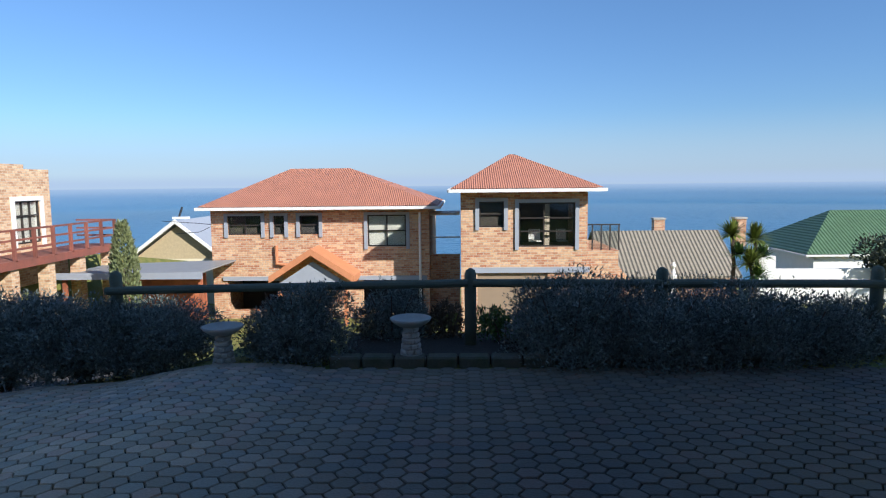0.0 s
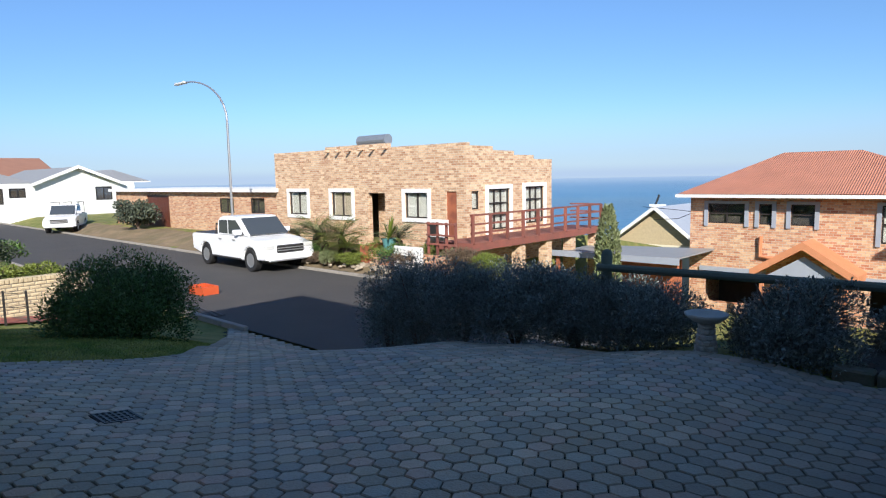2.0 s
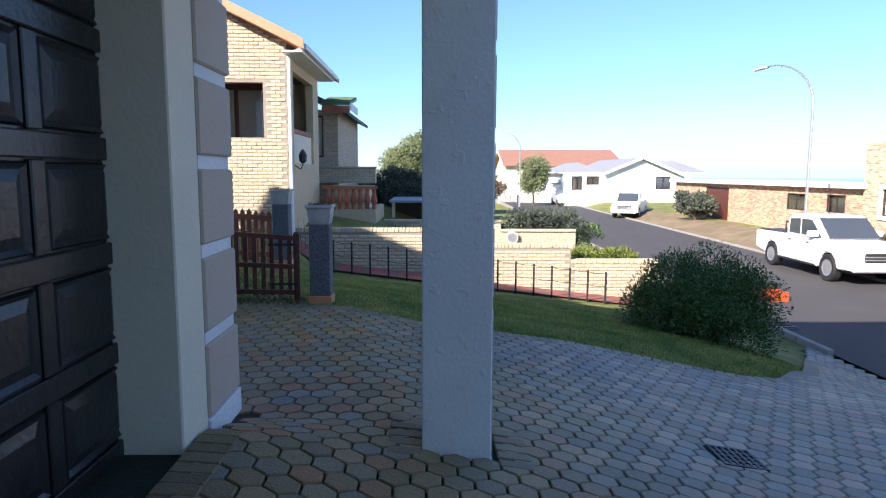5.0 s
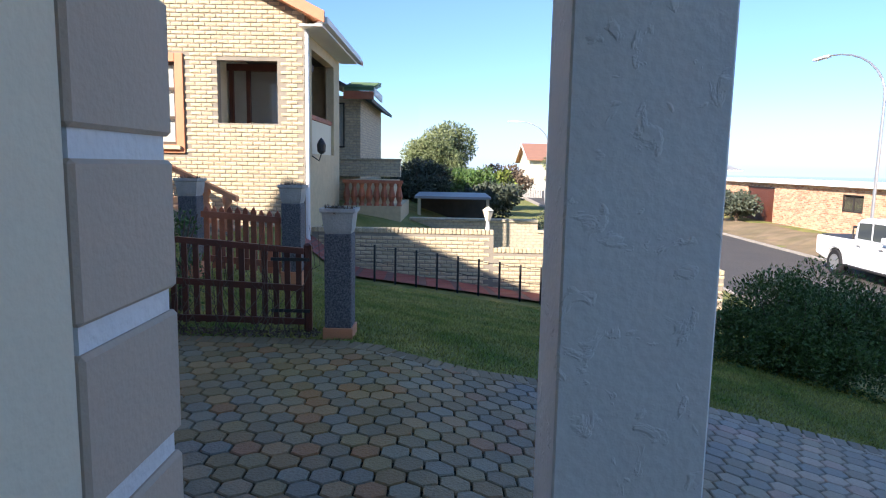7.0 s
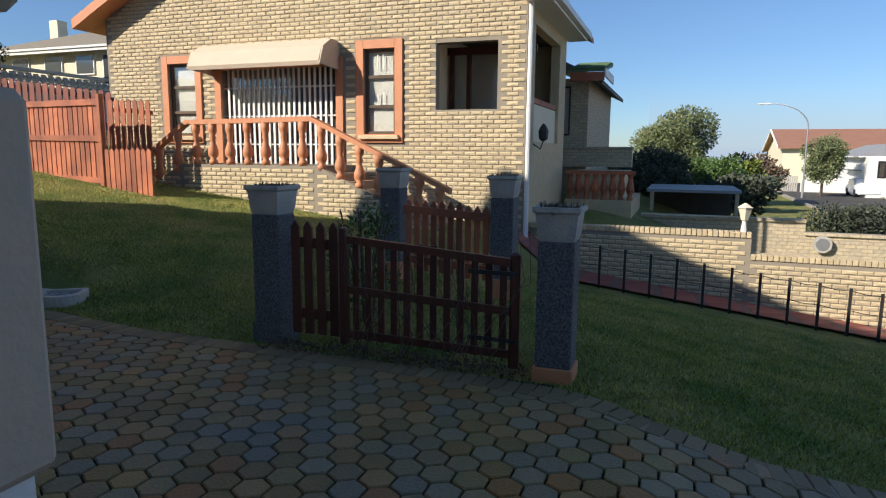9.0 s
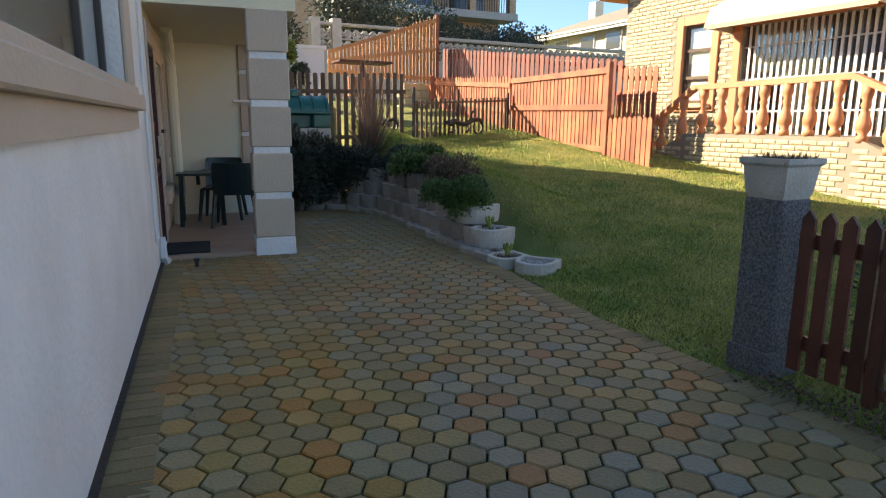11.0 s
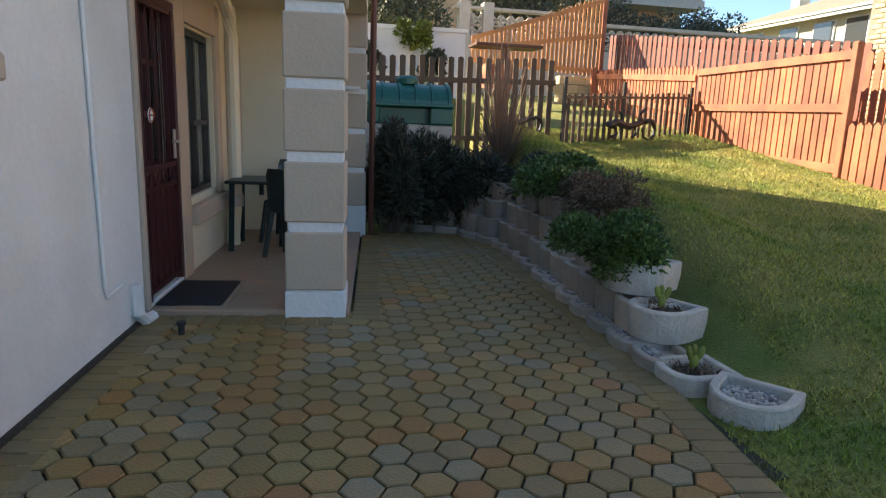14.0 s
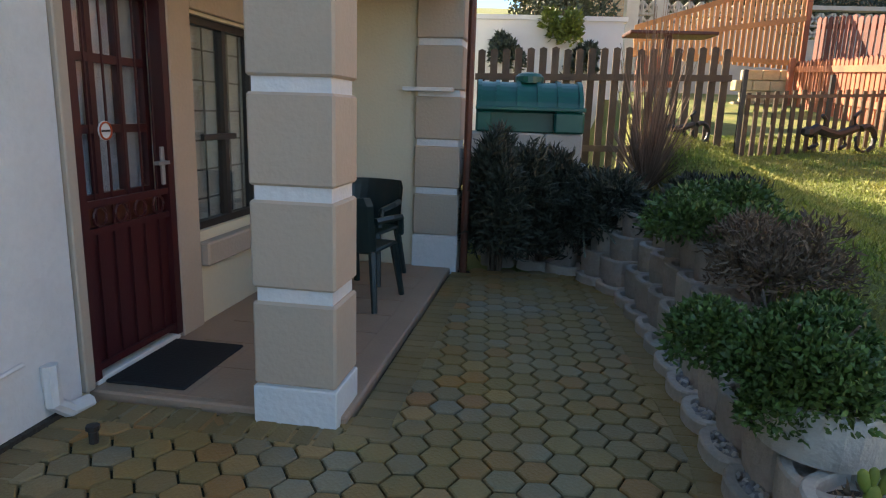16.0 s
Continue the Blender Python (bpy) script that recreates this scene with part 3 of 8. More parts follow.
def own_house():
    slant = Matrix.Translation((-4.385, -7.8, 0)) @ Matrix.Rotation(radians(-6.05), 4, "Z")
    bm = bmesh.new()
    wall(bm, "x", 0, 0, 6.85, 0.1, 6.2, 0.28, [WIN1])
    bmesh.ops.transform(bm, matrix=slant, verts=bm.verts)
    part("wall", bm, plaster_m, own, "white plaster wall")
    # thin soil-coloured strip along the wall foot
    part("base_gap", B(-0.03, 0.0, 0.1, 6.8, 0.2, 0.29, m=slant), soil_m, own, "dark strip at the foot of the wall")
    a, b, c, d = WIN1
    bm = bmesh.new()
    box(bm, 0.002, 0.2, b, b + 0.001, c, d, m=slant)
    box(bm, -0.09, 0.16, a - 0.4, b + 0.1, c - 0.17, c - 0.06, 0.012, m=slant)
    box(bm, -0.05, 0.16, a - 0.37, b + 0.1, c - 0.058, c, 0.01, m=slant)
    box(bm, -0.035, 0.0, a - 0.38, b + 0.1, c - 0.3, c - 0.172, m=slant)
    part("window_sill", bm, beige_m, own, "deep beige plaster sill")
    bm = bmesh.new()
    box(bm, -0.035, 0.0, a - 0.35, a, c + 0.002, d + 0.12, 0.01, m=slant)
    box(bm, -0.035, 0.0, a, b + 0.1, d, d + 0.12, m=slant)
    part("window_surround", bm, beige_m, own, "deep beige plaster surround")
    bm = bmesh.new()
    box(bm, 0.1, 0.15, a, a + 0.06, c, d, m=slant); box(bm, 0.1, 0.15, a + 0.06, b, c, c + 0.05, m=slant); box(bm, 0.1, 0.15, a + 0.85, a + 0.9, c + 0.05, d, m=slant)
    part("window_frame", bm, bronze_m, own)
    part("pane", B(0.12, 0.125, a + 0.06, b, c + 0.05, d, m=slant), pane_m, own)
    part("blind", B(0.2, 0.21, a, b, c, d, m=slant), curtain_m, own, "pale net curtain")
    bm = bmesh.new()
    wall(bm, "x", -4.365, -11.5, -7.8, 0.2, 6.2, 0.28, [(-8.68, -7.9, 0.33, 2.4), (-9.9, -8.97, 0.92, 2.3), (-10.95, -10.55, 1.3, 2.3)])
    part("wall", bm, cream_m, own, "cream plaster porch wall")
    # garage front
    part("lintel", B(-3.7, 9, -1.25, -0.92, 2.78, 6.2), plaster_m, own)
    part("wall", B(5.6, 9, -1.25, -0.92, 0.1, 2.78), plaster_m, own)
    part("wall", B(-4.4, 9, -15.1, -14.82, 0.1, 6.2), plaster_m, own)
    part("wall", B(8.72, 9, -14.82, -1.25, 0.1, 6.2), plaster_m, own)
    part("wall", B(-4.1, 8.7, -7.9, -7.7, 0.1, 2.9), plaster_m, own)
    part("wall", B(-4.9, -4.6, -14.82, -11.7, 0.1, 6.2), plaster_m, own)
    part("wall", B(-5.42, -4.368, -11.3, -11.05, 0.2, 2.75), cream_m, own, "cream plaster wall")
    part("porch_ceiling", B(-5.8, -4.37, -11.3, -7.81, 2.75, 2.95), cream_m, own)
    part("upper_wall", B(-5.8, -4.37, -11.3, -7.81, 2.95, 4.2), plaster_m, own)
    part("porch_floor", B(-5.745, -4.368, -11.04, -7.86, 0.1, 0.3, 0.01), porch_tile_m, own, "worn reddish tiled porch floor")
    part("ceiling", B(-3.4, 8.7, -10.8, -1.25, 2.9, 3.0), white_m, own)
    part("garage_floor", B(-2.9, 5.6, -7.6, -1.0, 0.2, 0.42), kerb_m, own, "dark stained concrete threshold")
    part("roof", B(-3.3, 14, -16, 1.55, 6.25, 6.5), tile_roof_m, own)
    part("gable_roof", prism(bmesh.new(), [(-15.1, 6.52), (-13.2, 9.9), (-5.2, 6.52)], "x", -4.1, 8.0), tile_roof_m, own)
    part("canopy", B(-3.75, 9, -0.92, 0.75, 3.3, 3.5), cream_m, own, "cream soffit of the balcony over the garage")
    # unseen block, added to cut the skylight on the drive's east end
    part("east_wing", B(7.4, 9, 0.8, 6.0, 0.0, 6.2), plaster_m, own)
    part("balcony_wall", B(-3.3, 9, 0.6, 0.75, 3.5, 6.25), plaster_m, own)


WIN1 = (1.95, 5.3, 1.9, 3.0)
corner = thing("corner_pier", (-3.3, -1.0, 0.3), "beige quoin blocks with white bands on the garage corner", "pier")
quoined(corner, -3.645, -3.12, -1.25, -0.9, 0.33, 6.0, 0.485, 0.46, 0.07)
part("corner_bead", B(-3.115, -2.78, -1.275, -0.912, 0.33, 2.775, 0.008), cream_m, corner, "cream plaster jamb")
col1 = thing("garage_column", (-3.42, 0.42, 0.22), "square white column with beige quoin blocks on its sides by the garage", "column")
quoined(col1, -3.62, -3.265, 0.262, 0.608, 0.1, 3.3, 0.187, 0.455, 0.06)
part("plain_face", B(-3.262, -3.215, 0.215, 0.597, 0.1, 3.3, 0.006), column_m, col1, "stippled pale grey plaster face")
part("plain_side", B(-3.56, -3.264, 0.22, 0.26, 0.1, 3.3, 0.006), column_m, col1, "stippled pale grey plaster face")
col2 = thing("porch_column", (-5.5, -7.95, 0.25), "square porch column of beige blocks with white bands", "column")
quoined(col2, -5.715, -5.31, -8.13, -7.805, 0.2, 2.76, 0.458)
pier3 = thing("porch_pier", (-5.6, -11.15, 0.25), "beige quoined corner pier at the end of the porch", "pier")
quoined(pier3, -5.8, -5.372, -11.35, -11.0, 0.2, 4.2, 0.61, 0.446, 0.06)
gdoor = thing("garage_door", (-1.5, -1.3, 0.42), "near-black panelled wooden garage door, closed", "garage door")
part("door_leaf", B(-2.93, 2.0, -1.34, -1.28, 0.42, 2.78), black_door_m, gdoor)
for j in range(6):
    z = 0.42 + j * 0.47
    part("rail", B(-2.93, 2.0, -1.28, -1.256, z, min(z + 0.1, 2.78), 0.006), black_door_m, gdoor)
for i in range(9):
    x = -2.93 + i * 0.61
    for j in range(5):
        z = 0.524 + j * 0.47
        part("stile", B(x, x + 0.09, -1.28, -1.258, z, z + 0.362, 0.006), black_door_m, gdoor)
        if i < 8:
            bm = bmesh.new()
            rows = [[bm.verts.new((cx, y, cz)) for cx, cz in ((x + 0.1 + e, z + 0.008 + e), (x + 0.6 - e, z + 0.008 + e), (x + 0.6 - e, z + 0.354 - e), (x + 0.1 + e, z + 0.354 - e))] for e, y in ((0, -1.28), (0.01, -1.262), (0.03, -1.276), (0.075, -1.262))]
            for a, b in zip(rows, rows[1:]):
                for k in range(4):
                    bm.faces.new((a[k], a[(k + 1) % 4], b[(k + 1) % 4], b[k]))
            bm.faces.new(rows[-1])
            bmesh.ops.recalc_face_normals(bm, faces=bm.faces)
            part("panel", bm, black_door_m, gdoor)
gdoor.location.y += 0.06
part("wall", B(2.0, 5.6, -1.25, -0.92, 0.1, 2.78), plaster_m, own)


own_house()
porch_shell = [o for o in own.children if o.name.startswith(("porch_", "upper_wall")) or (o.name.startswith("wall") and o.data.materials[0] == cream_m)]

# ---- neighbour's house ----
def gable_roof(x0, x1, y0, y1, ze, zr, over, material, parent, along="x", thick=0.12):
    """Two slopes with the ridge along x."""
    bm = bmesh.new()
    ym = (y0 + y1) / 2
    s = (zr - ze) / (ym - y0)
    prism(bm, [(y0 - over, ze - s * over), (ym, zr), (y1 + over, ze - s * over), (y1 + over, ze - s * over + thick), (ym, zr + thick), (y0 - over, ze - s * over + thick)], "x", x0 - over, x1 + over)
    return part("roof", bm, material, parent)


N1 = thing("neighbour_house", (-19, -8, 0.3), "cream rock-face brick house with terracotta window surrounds behind the lawn", "house")
def neighbour():
    holes = [(-4.83, -3.6, 2.58, 3.83), (-6.36, -5.68, 2.12, 3.78), (-9.85, -7.0, 1.5, 3.5), (-11.3, -10.55, 2.1, 3.68)]
    bm = bmesh.new()
    wall(bm, "x", -15.12, -13.1, -3.05, 0.0, 4.75, 0.2, holes)
    prism(bm, [(-13.1, 4.75), (-8.07, 7.2), (-3.05, 4.75)], "x", -15.12, -14.92)
    part("wall", bm, mortar_m, N1, "rough cream brick wall")
    bm = bmesh.new()
    wall(bm, "y", -3.25, -19, -15.12, -0.3, 4.75, 0.2, [(-18.2, -15.6, 2.0, 4.2)])
    part("wall", bm, stone_m, N1)
    part("wall", B(-19.0, -18.8, -13, -3.25, 0, 4.75), stone_m, N1)
    part("wall", B(-19.0, -15.1, -13.1, -12.9, 0, 4.75), stone_m, N1)
    part("inner_wall", B(-18.7, -15.3, -5.4, -5.3, 0, 4.7), cream_m, N1)
    part("inner_floor", B(-18.8, -15.12, -12.9, -3.25, 1.3, 1.4), porch_tile_m, N1)
    gable_roof(-19.5, -14.95, -13.1, -3.05, 4.75, 7.2, 0.5, orange_m, N1)
    for (a, b, c, d) in holes[1:]:
        for q in ((a - 0.17, a, c - 0.17, d + 0.17), (b, b + 0.17, c - 0.17, d + 0.17), (a, b, d, d + 0.17), (a, b, c - 0.17, c)):
            part("window_surround", B(-14.93, -14.87, q[0], q[1], q[2], q[3], 0.006), orange_m, N1)


neighbour()
sec = thing("neighbour_wing", (-24, -4.5, 0.3), "grey brick wing with a green tiled roof and one window", "house")
bm = bmesh.new()
wall(bm, "x", -22.2, -8, -2.9, -0.5, 3.9, 0.2, [(-4.2, -3.4, 2.3, 3.7)])
part("wall", bm, farbrick_m, sec)
part("wall", B(-28, -22.2, -3.1, -2.9, -0.5, 3.9), farbrick_m, sec)
part("wall", B(-28, -27.8, -8, -3.1, -0.5, 3.9), farbrick_m, sec)
gable_roof(-28, -22.0, -9, -2.9, 3.9, 5.4, 0.4, darkroof_m, sec)


# ---- houses below, towards the sea ----
def hip_roof(x0, x1, y0, y1, ze, zr, rx0, rx1, material, parent, thick=0.1):
    """Four slopes; the ridge runs from rx0 to rx1."""
    bm = bmesh.new()
    ym = (y0 + y1) / 2
    for dz, flip in ((0, True), (thick, False)):
        c = [(x0, y0, ze + dz), (x1, y0, ze + dz), (x1, y1, ze + dz), (x0, y1, ze + dz)]
        r = [(rx0, ym, zr + dz), (rx1, ym, zr + dz)]
        for q in ((c[0], c[1], r[1], r[0]), (c[2], c[3], r[0], r[1])):
            quad(bm, *(q[::-1] if flip else q))
        for q in ((c[1], c[2], r[1]), (c[3], c[0], r[0])):
            quad(bm, *(q[::-1] if flip else q))
    part("roof", bm, material, parent)
    g = bmesh.new()
    box(g, x0 - 0.06, x1 + 0.06, y0 - 0.1, y0, ze - 0.03, ze + 0.08)
    box(g, x0 - 0.06, x1 + 0.06, y1, y1 + 0.1, ze - 0.03, ze + 0.08)
    box(g, x0 - 0.1, x0, y0, y1, ze - 0.03, ze + 0.08)
    box(g, x1, x1 + 0.1, y0, y1, ze - 0.03, ze + 0.08)
    part("gutter", g, white_m, parent, "white gutter")


def block_house(name, loc, x0, x1, y0, y1, z0, z1, material, holes, label, side=()):
    h = thing(name, loc, label, "house")
    bm = bmesh.new()
    wall(bm, "y", y0, x0, x1, z0, z1, 0.22, holes)
    part("wall", bm, material, h, "brick front wall")
    part("wall", wall(bmesh.new(), "x", x1 - 0.22, y0 + 0.22, y1, z0, z1, 0.22, side), material, h)
    part("wall", B(x0, x0 + 0.22, y0 + 0.22, y1, z0, z1), material, h)
    part("wall", B(x0 + 0.22, x1 - 0.22, y1 - 0.22, y1, z0, z1), material, h)
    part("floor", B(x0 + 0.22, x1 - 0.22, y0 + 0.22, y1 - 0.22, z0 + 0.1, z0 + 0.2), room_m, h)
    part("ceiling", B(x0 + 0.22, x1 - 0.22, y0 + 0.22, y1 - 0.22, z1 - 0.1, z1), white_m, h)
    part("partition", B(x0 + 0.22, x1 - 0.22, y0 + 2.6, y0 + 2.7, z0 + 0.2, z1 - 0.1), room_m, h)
    return h


def window(parent, axis, at, a, b, c, d, frame_m, mull=(), trans=(), out=1, back=curtain_m, glass=True, fr=0.05):
    """A window in a hole: frame, bars, pane and a backing, cloth or painted room darkness. out: the side that faces the
    open.
    """
    w = thing("window", (0, 0, 0), "")
    w.parent = parent
    ctr = ((at, (a + b) / 2, c) if axis == "x" else ((a + b) / 2, at, c))
    w.location = Vector(ctr) - world_of(parent)

    def bx(bm, u0, u1, z0, z1, n0, n1):
        n0, n1 = at + n0 * out, at + n1 * out
        return box(bm, n0, n1, u0, u1, z0, z1) if axis == "x" else box(bm, u0, u1, n0, n1, z0, z1)
    bm = bmesh.new()
    bx(bm, a, a + fr, c, d, -0.1, -0.04); bx(bm, b - fr, b, c, d, -0.1, -0.04)
    bx(bm, a + fr, b - fr, d - fr, d, -0.1, -0.04); bx(bm, a + fr, b - fr, c, c + fr, -0.1, -0.04)
    for k in mull:
        u = a + (b - a) * k
        bx(bm, u - fr / 2, u + fr / 2, c + fr, d - fr, -0.098, -0.042)
    for k in trans:
        z = c + (d - c) * k
        bx(bm, a + fr, b - fr, z - fr / 2, z + fr / 2, -0.096, -0.044)
    part("window_frame", bm, frame_m, w)
    if glass:
        bm = bmesh.new(); bx(bm, a + fr, b - fr, c + fr, d - fr, -0.075, -0.07)
        part("pane", bm, pane_m, w)
    if back:
        bm = bmesh.new(); bx(bm, a + 0.01, b - 0.01, c + 0.01, d - 0.01, -0.14, -0.12)
        part("blind", bm, back, w)
    return w


h1_holes = [(-7.2, -5.92, -0.1, 0.62), (-5.45, -5.03, -0.1, 0.62), (-4.45, -3.72, -0.1, 0.62), (-1.88, -0.42, -0.58, 0.62), (-7.3, -5.3, -3.0, -1.85), (-2.1, 0.2, -3.0, -1.85)]
H1 = block_house("hip_roof_house", (-4, 28, -3.3), -7.85, 0.45, 24.3, 31, -4.0, 0.82, brick_m, h1_holes, "red and tan brick house with an orange hipped roof")
hip_roof(-8.15, 0.8, 23.8, 31.5, 0.88, 2.35, -5.6, -3.05, tile_roof_m, H1)
for a, b, c, d in h1_holes[:4]:
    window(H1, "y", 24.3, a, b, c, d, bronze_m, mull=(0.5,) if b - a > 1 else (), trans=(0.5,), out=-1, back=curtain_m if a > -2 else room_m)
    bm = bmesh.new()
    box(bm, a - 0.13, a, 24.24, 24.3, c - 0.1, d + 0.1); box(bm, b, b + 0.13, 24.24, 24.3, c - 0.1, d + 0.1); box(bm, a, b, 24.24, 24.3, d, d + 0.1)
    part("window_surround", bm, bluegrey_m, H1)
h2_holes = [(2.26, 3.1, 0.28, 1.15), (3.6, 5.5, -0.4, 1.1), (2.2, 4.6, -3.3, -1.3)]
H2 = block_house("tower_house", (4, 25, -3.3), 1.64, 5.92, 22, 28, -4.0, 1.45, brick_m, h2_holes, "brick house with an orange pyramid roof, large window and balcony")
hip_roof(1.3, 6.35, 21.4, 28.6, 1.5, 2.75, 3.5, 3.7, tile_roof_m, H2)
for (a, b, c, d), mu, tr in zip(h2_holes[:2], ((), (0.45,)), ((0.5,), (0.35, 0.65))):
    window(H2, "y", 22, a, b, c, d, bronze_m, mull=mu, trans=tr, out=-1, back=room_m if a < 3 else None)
    bm = bmesh.new()
    box(bm, a - 0.13, a, 21.94, 22, c - 0.1, d + 0.12); box(bm, b, b + 0.13, 21.94, 22, c - 0.1, d + 0.12); box(bm, a, b, 21.94, 22, d, d + 0.12)
    part("window_surround", bm, bluegrey_m, H2)
part("wall", B(5.92, 7.0, 22.1, 26, -4, -0.55), brick_m, H2, "balcony base wall")
part("garage_door", B(2.2, 4.6, 22.08, 22.14, -3.3, -1.3), tan_door_m, H2, "brown sectional garage door")

hl_holes = [(-23.7, -22.3, 0.2, 1.22), (-20.55, -19.2, 0.2, 1.22), (-18.2, -17.2, -0.9, 1.18), (-16.05, -14.85, 0.25, 1.2), (-13.95, -13.45, -0.4, 1.25)]
hl_side = [(17.7, 18.1, 0.6, 1.25), (18.6, 19.9, -0.2, 1.3), (20.9, 22.2, -0.1, 1.34)]
HL = block_house("flat_roof_house", (-18, 20, -0.9), -24.8, -13.0, 17.4, 22.8, -1.5, 2.3, hlbrick_m, hl_holes, "tan brick flat-roofed house with stepped parapet and white window surrounds", hl_side)
bm = bmesh.new()
for x0, x1, z in ((-24.8, -20.9, 3.0), (-20.9, -17.0, 3.12), (-17.0, -13.0, 2.95)):
    box(bm, x0, x1, 17.4, 17.62, 2.3, z)
for i, z in enumerate((2.85, 2.7, 2.55, 2.4)):
    box(bm, -13.22, -13.0, 17.62 + i * 1.3, 17.62 + (i + 1) * 1.3, 2.3, z)
part("parapet", bm, hlbrick_m, HL)
for i, (a, b, c, d) in enumerate(hl_holes):
    if i in (0, 1, 3):
        window(HL, "y", 17.4, a, b, c, d, bronze_m, mull=(0.5,), out=-1, back=awning_m if i == 1 else curtain_m)
        for q in ((a - 0.15, a, c - 0.15, d + 0.15), (b, b + 0.15, c - 0.15, d + 0.15), (a, b, d, d + 0.15), (a, b, c - 0.15, c)):
            part("window_surround", B(q[0], q[1], 17.34, 17.4, q[2], q[3]), white_m, HL)
for a, b, c, d in hl_side[1:]:
    window(HL, "x", -13.0, a, b, c, d, bronze_m, mull=(0.35, 0.65), trans=(0.35, 0.65))
    for q in ((a - 0.15, a, c - 0.15, d + 0.15), (b, b + 0.15, c - 0.15, d + 0.15), (a, b, d, d + 0.15)):
        part("window_surround", B(-13, -12.94, q[0], q[1], q[2], q[3]), white_m, HL)
part("entrance_wall", B(-18.6, -16.8, 18.3, 18.4, -1.3, 2.2), hlbrick_m, HL)
part("entrance_side", B(-17.18, -17.08, 17.63, 18.3, -1.3, 2.2), hlbrick_m, HL)
window(HL, "x", -13.0, 17.7, 18.1, 0.6, 1.25, bronze_m)
for k in range(6):
    part("beam_end", tube(bmesh.new(), [(-20.6 + k * 0.72, 17.1, 2.92), (-20.6 + k * 0.72, 17.39, 2.92)], 0.045, 8), hlbrick_m, HL)
part("door", B(-13.95, -13.45, 17.45, 17.5, -0.4, 1.25), redwood_m, HL, "reddish wooden door")
RG_holes = [(-39.6, -36.4, -1.6, 0.97), (-30.4, -28.9, 0.1, 0.87), (-27.3, -26.0, 0.15, 0.9)]
RG = block_house("brick_garage", (-34, 20, -1.4), -44.4, -25.0, 17.5, 22, -2, 1.2, brick_m, RG_holes, "low red brick garage building with a roller door and white fascia")
part("roof", B(-44.9, -24.6, 17.2, 22.3, 1.2, 1.38), white_m, RG, "flat roof with white fascia")
part("roller_door", B(-39.6, -36.4, 17.6, 17.65, -1.6, 0.97), darkwood_m, RG, "maroon roller door")
for a, b, c, d in RG_holes[1:]:
    window(RG, "y", 17.5, a, b, c, d, bronze_m, mull=(0.5,), out=-1, back=room_m)
WH = block_house("white_house", (-62, 20, -1), -75, -60, 13.0, 25, -2, 1.85, white_m, [], "white plastered house with a grey roof far along the street", [(13.6, 14.6, 0.2, 1.5), (15.0, 16.2, 0.7, 1.5), (21.6, 23.0, 0.3, 1.5)])
for a, b, c, d in [(13.6, 14.6, 0.2, 1.5), (15.0, 16.2, 0.7, 1.5), (21.6, 23.0, 0.3, 1.5)]:
    window(WH, "x", -60, a, b, c, d, bronze_m, mull=(0.5,), back=room_m, fr=0.1)
gable_roof(-75, -60, 17, 23.4, 1.85, 3.15, 0.4, grey_roof_m, WH)
part("gable", prism(bmesh.new(), [(17, 1.85), (20.2, 3.1), (23.4, 1.85)], "x", -60.2, -60.0), white_m, WH)
part("barge", prism(bmesh.new(), [(16.5, 1.6), (20.2, 3.12), (23.9, 1.6), (23.9, 1.85), (20.2, 3.4), (16.5, 1.85)], "x", -59.6, -59.5), white_m, WH)
hip_roof(-72, -61, 12.6, 17.2, 1.8, 2.75, -69.5, -63.5, grey_roof_m, WH)
hip_roof(-76, -61.5, 23.0, 27.0, 1.85, 3.0, -73, -65, grey_roof_m, WH)
TH = block_house("tan_house", (-92, 20, -1), -104, -90, 11, 27, -3, 2.75, cream_m, [], "cream house with a terracotta roof at the end of the street")
part("roof", prism(bmesh.new(), [(-105, 2.45), (-97, 5.05), (-89.3, 2.75), (-89.3, 2.95), (-97, 5.3), (-105, 2.65)], "y", 10.4, 27.6), rust_roof_m, TH)
part("gable", prism(bmesh.new(), [(-104, 2.75), (-97, 5.0), (-90, 2.75)], "y", 11, 11.2), cream_m, TH)
part("barge", prism(bmesh.new(), [(-105, 2.4), (-97, 5.0), (-89.3, 2.7), (-89.3, 3.0), (-97, 5.35), (-105, 2.7)], "y", 10.3, 10.4), white_m, TH)
SR = block_house("tiled_roof_house", (12, 35, -3), 9.5, 16, 33.5, 40, -7, -3.0, brick_m, [], "house below with a grey-brown tiled roof")
gable_roof(9.2, 15.6, 33, 39, -3.0, -1.1, 0.3, slate_m, SR)
GR = block_house("green_roof_house", (26, 42, -3), 22.6, 36, 38.5, 46, -7, -2.5, white_m, [], "house below with a green tiled roof")
hip_roof(22.0, 38.0, 38.2, 46.5, -2.75, -0.35, 25.6, 35.5, green_roof_m, GR)


# ---- pole fence and hedge blocks ----
fence = thing("pole_fence", (2, 8, -0.3), "round treated-pole fence with one rail at the edge of the drive", "fence")
for x in (-2.6, 1.73, 4.02, 6.55):
    part("post", rings(bmesh.new(), [(0.07, -0.5), (0.072, 0.72), (0.055, 0.77), (0.02, 0.79)], 14, (x, 8.0, 0)), polewood_m, fence, smooth=True)
part("rail", tube(bmesh.new(), [(-2.7, 7.95, 0.55), (1.7, 7.95, 0.62)], 0.05, 10), polewood_m, fence)
part("rail", tube(bmesh.new(), [(1.76, 7.95, 0.62), (6.8, 7.95, 0.58)], 0.05, 10), polewood_m, fence)

# ---- paving ----
S = 0.093
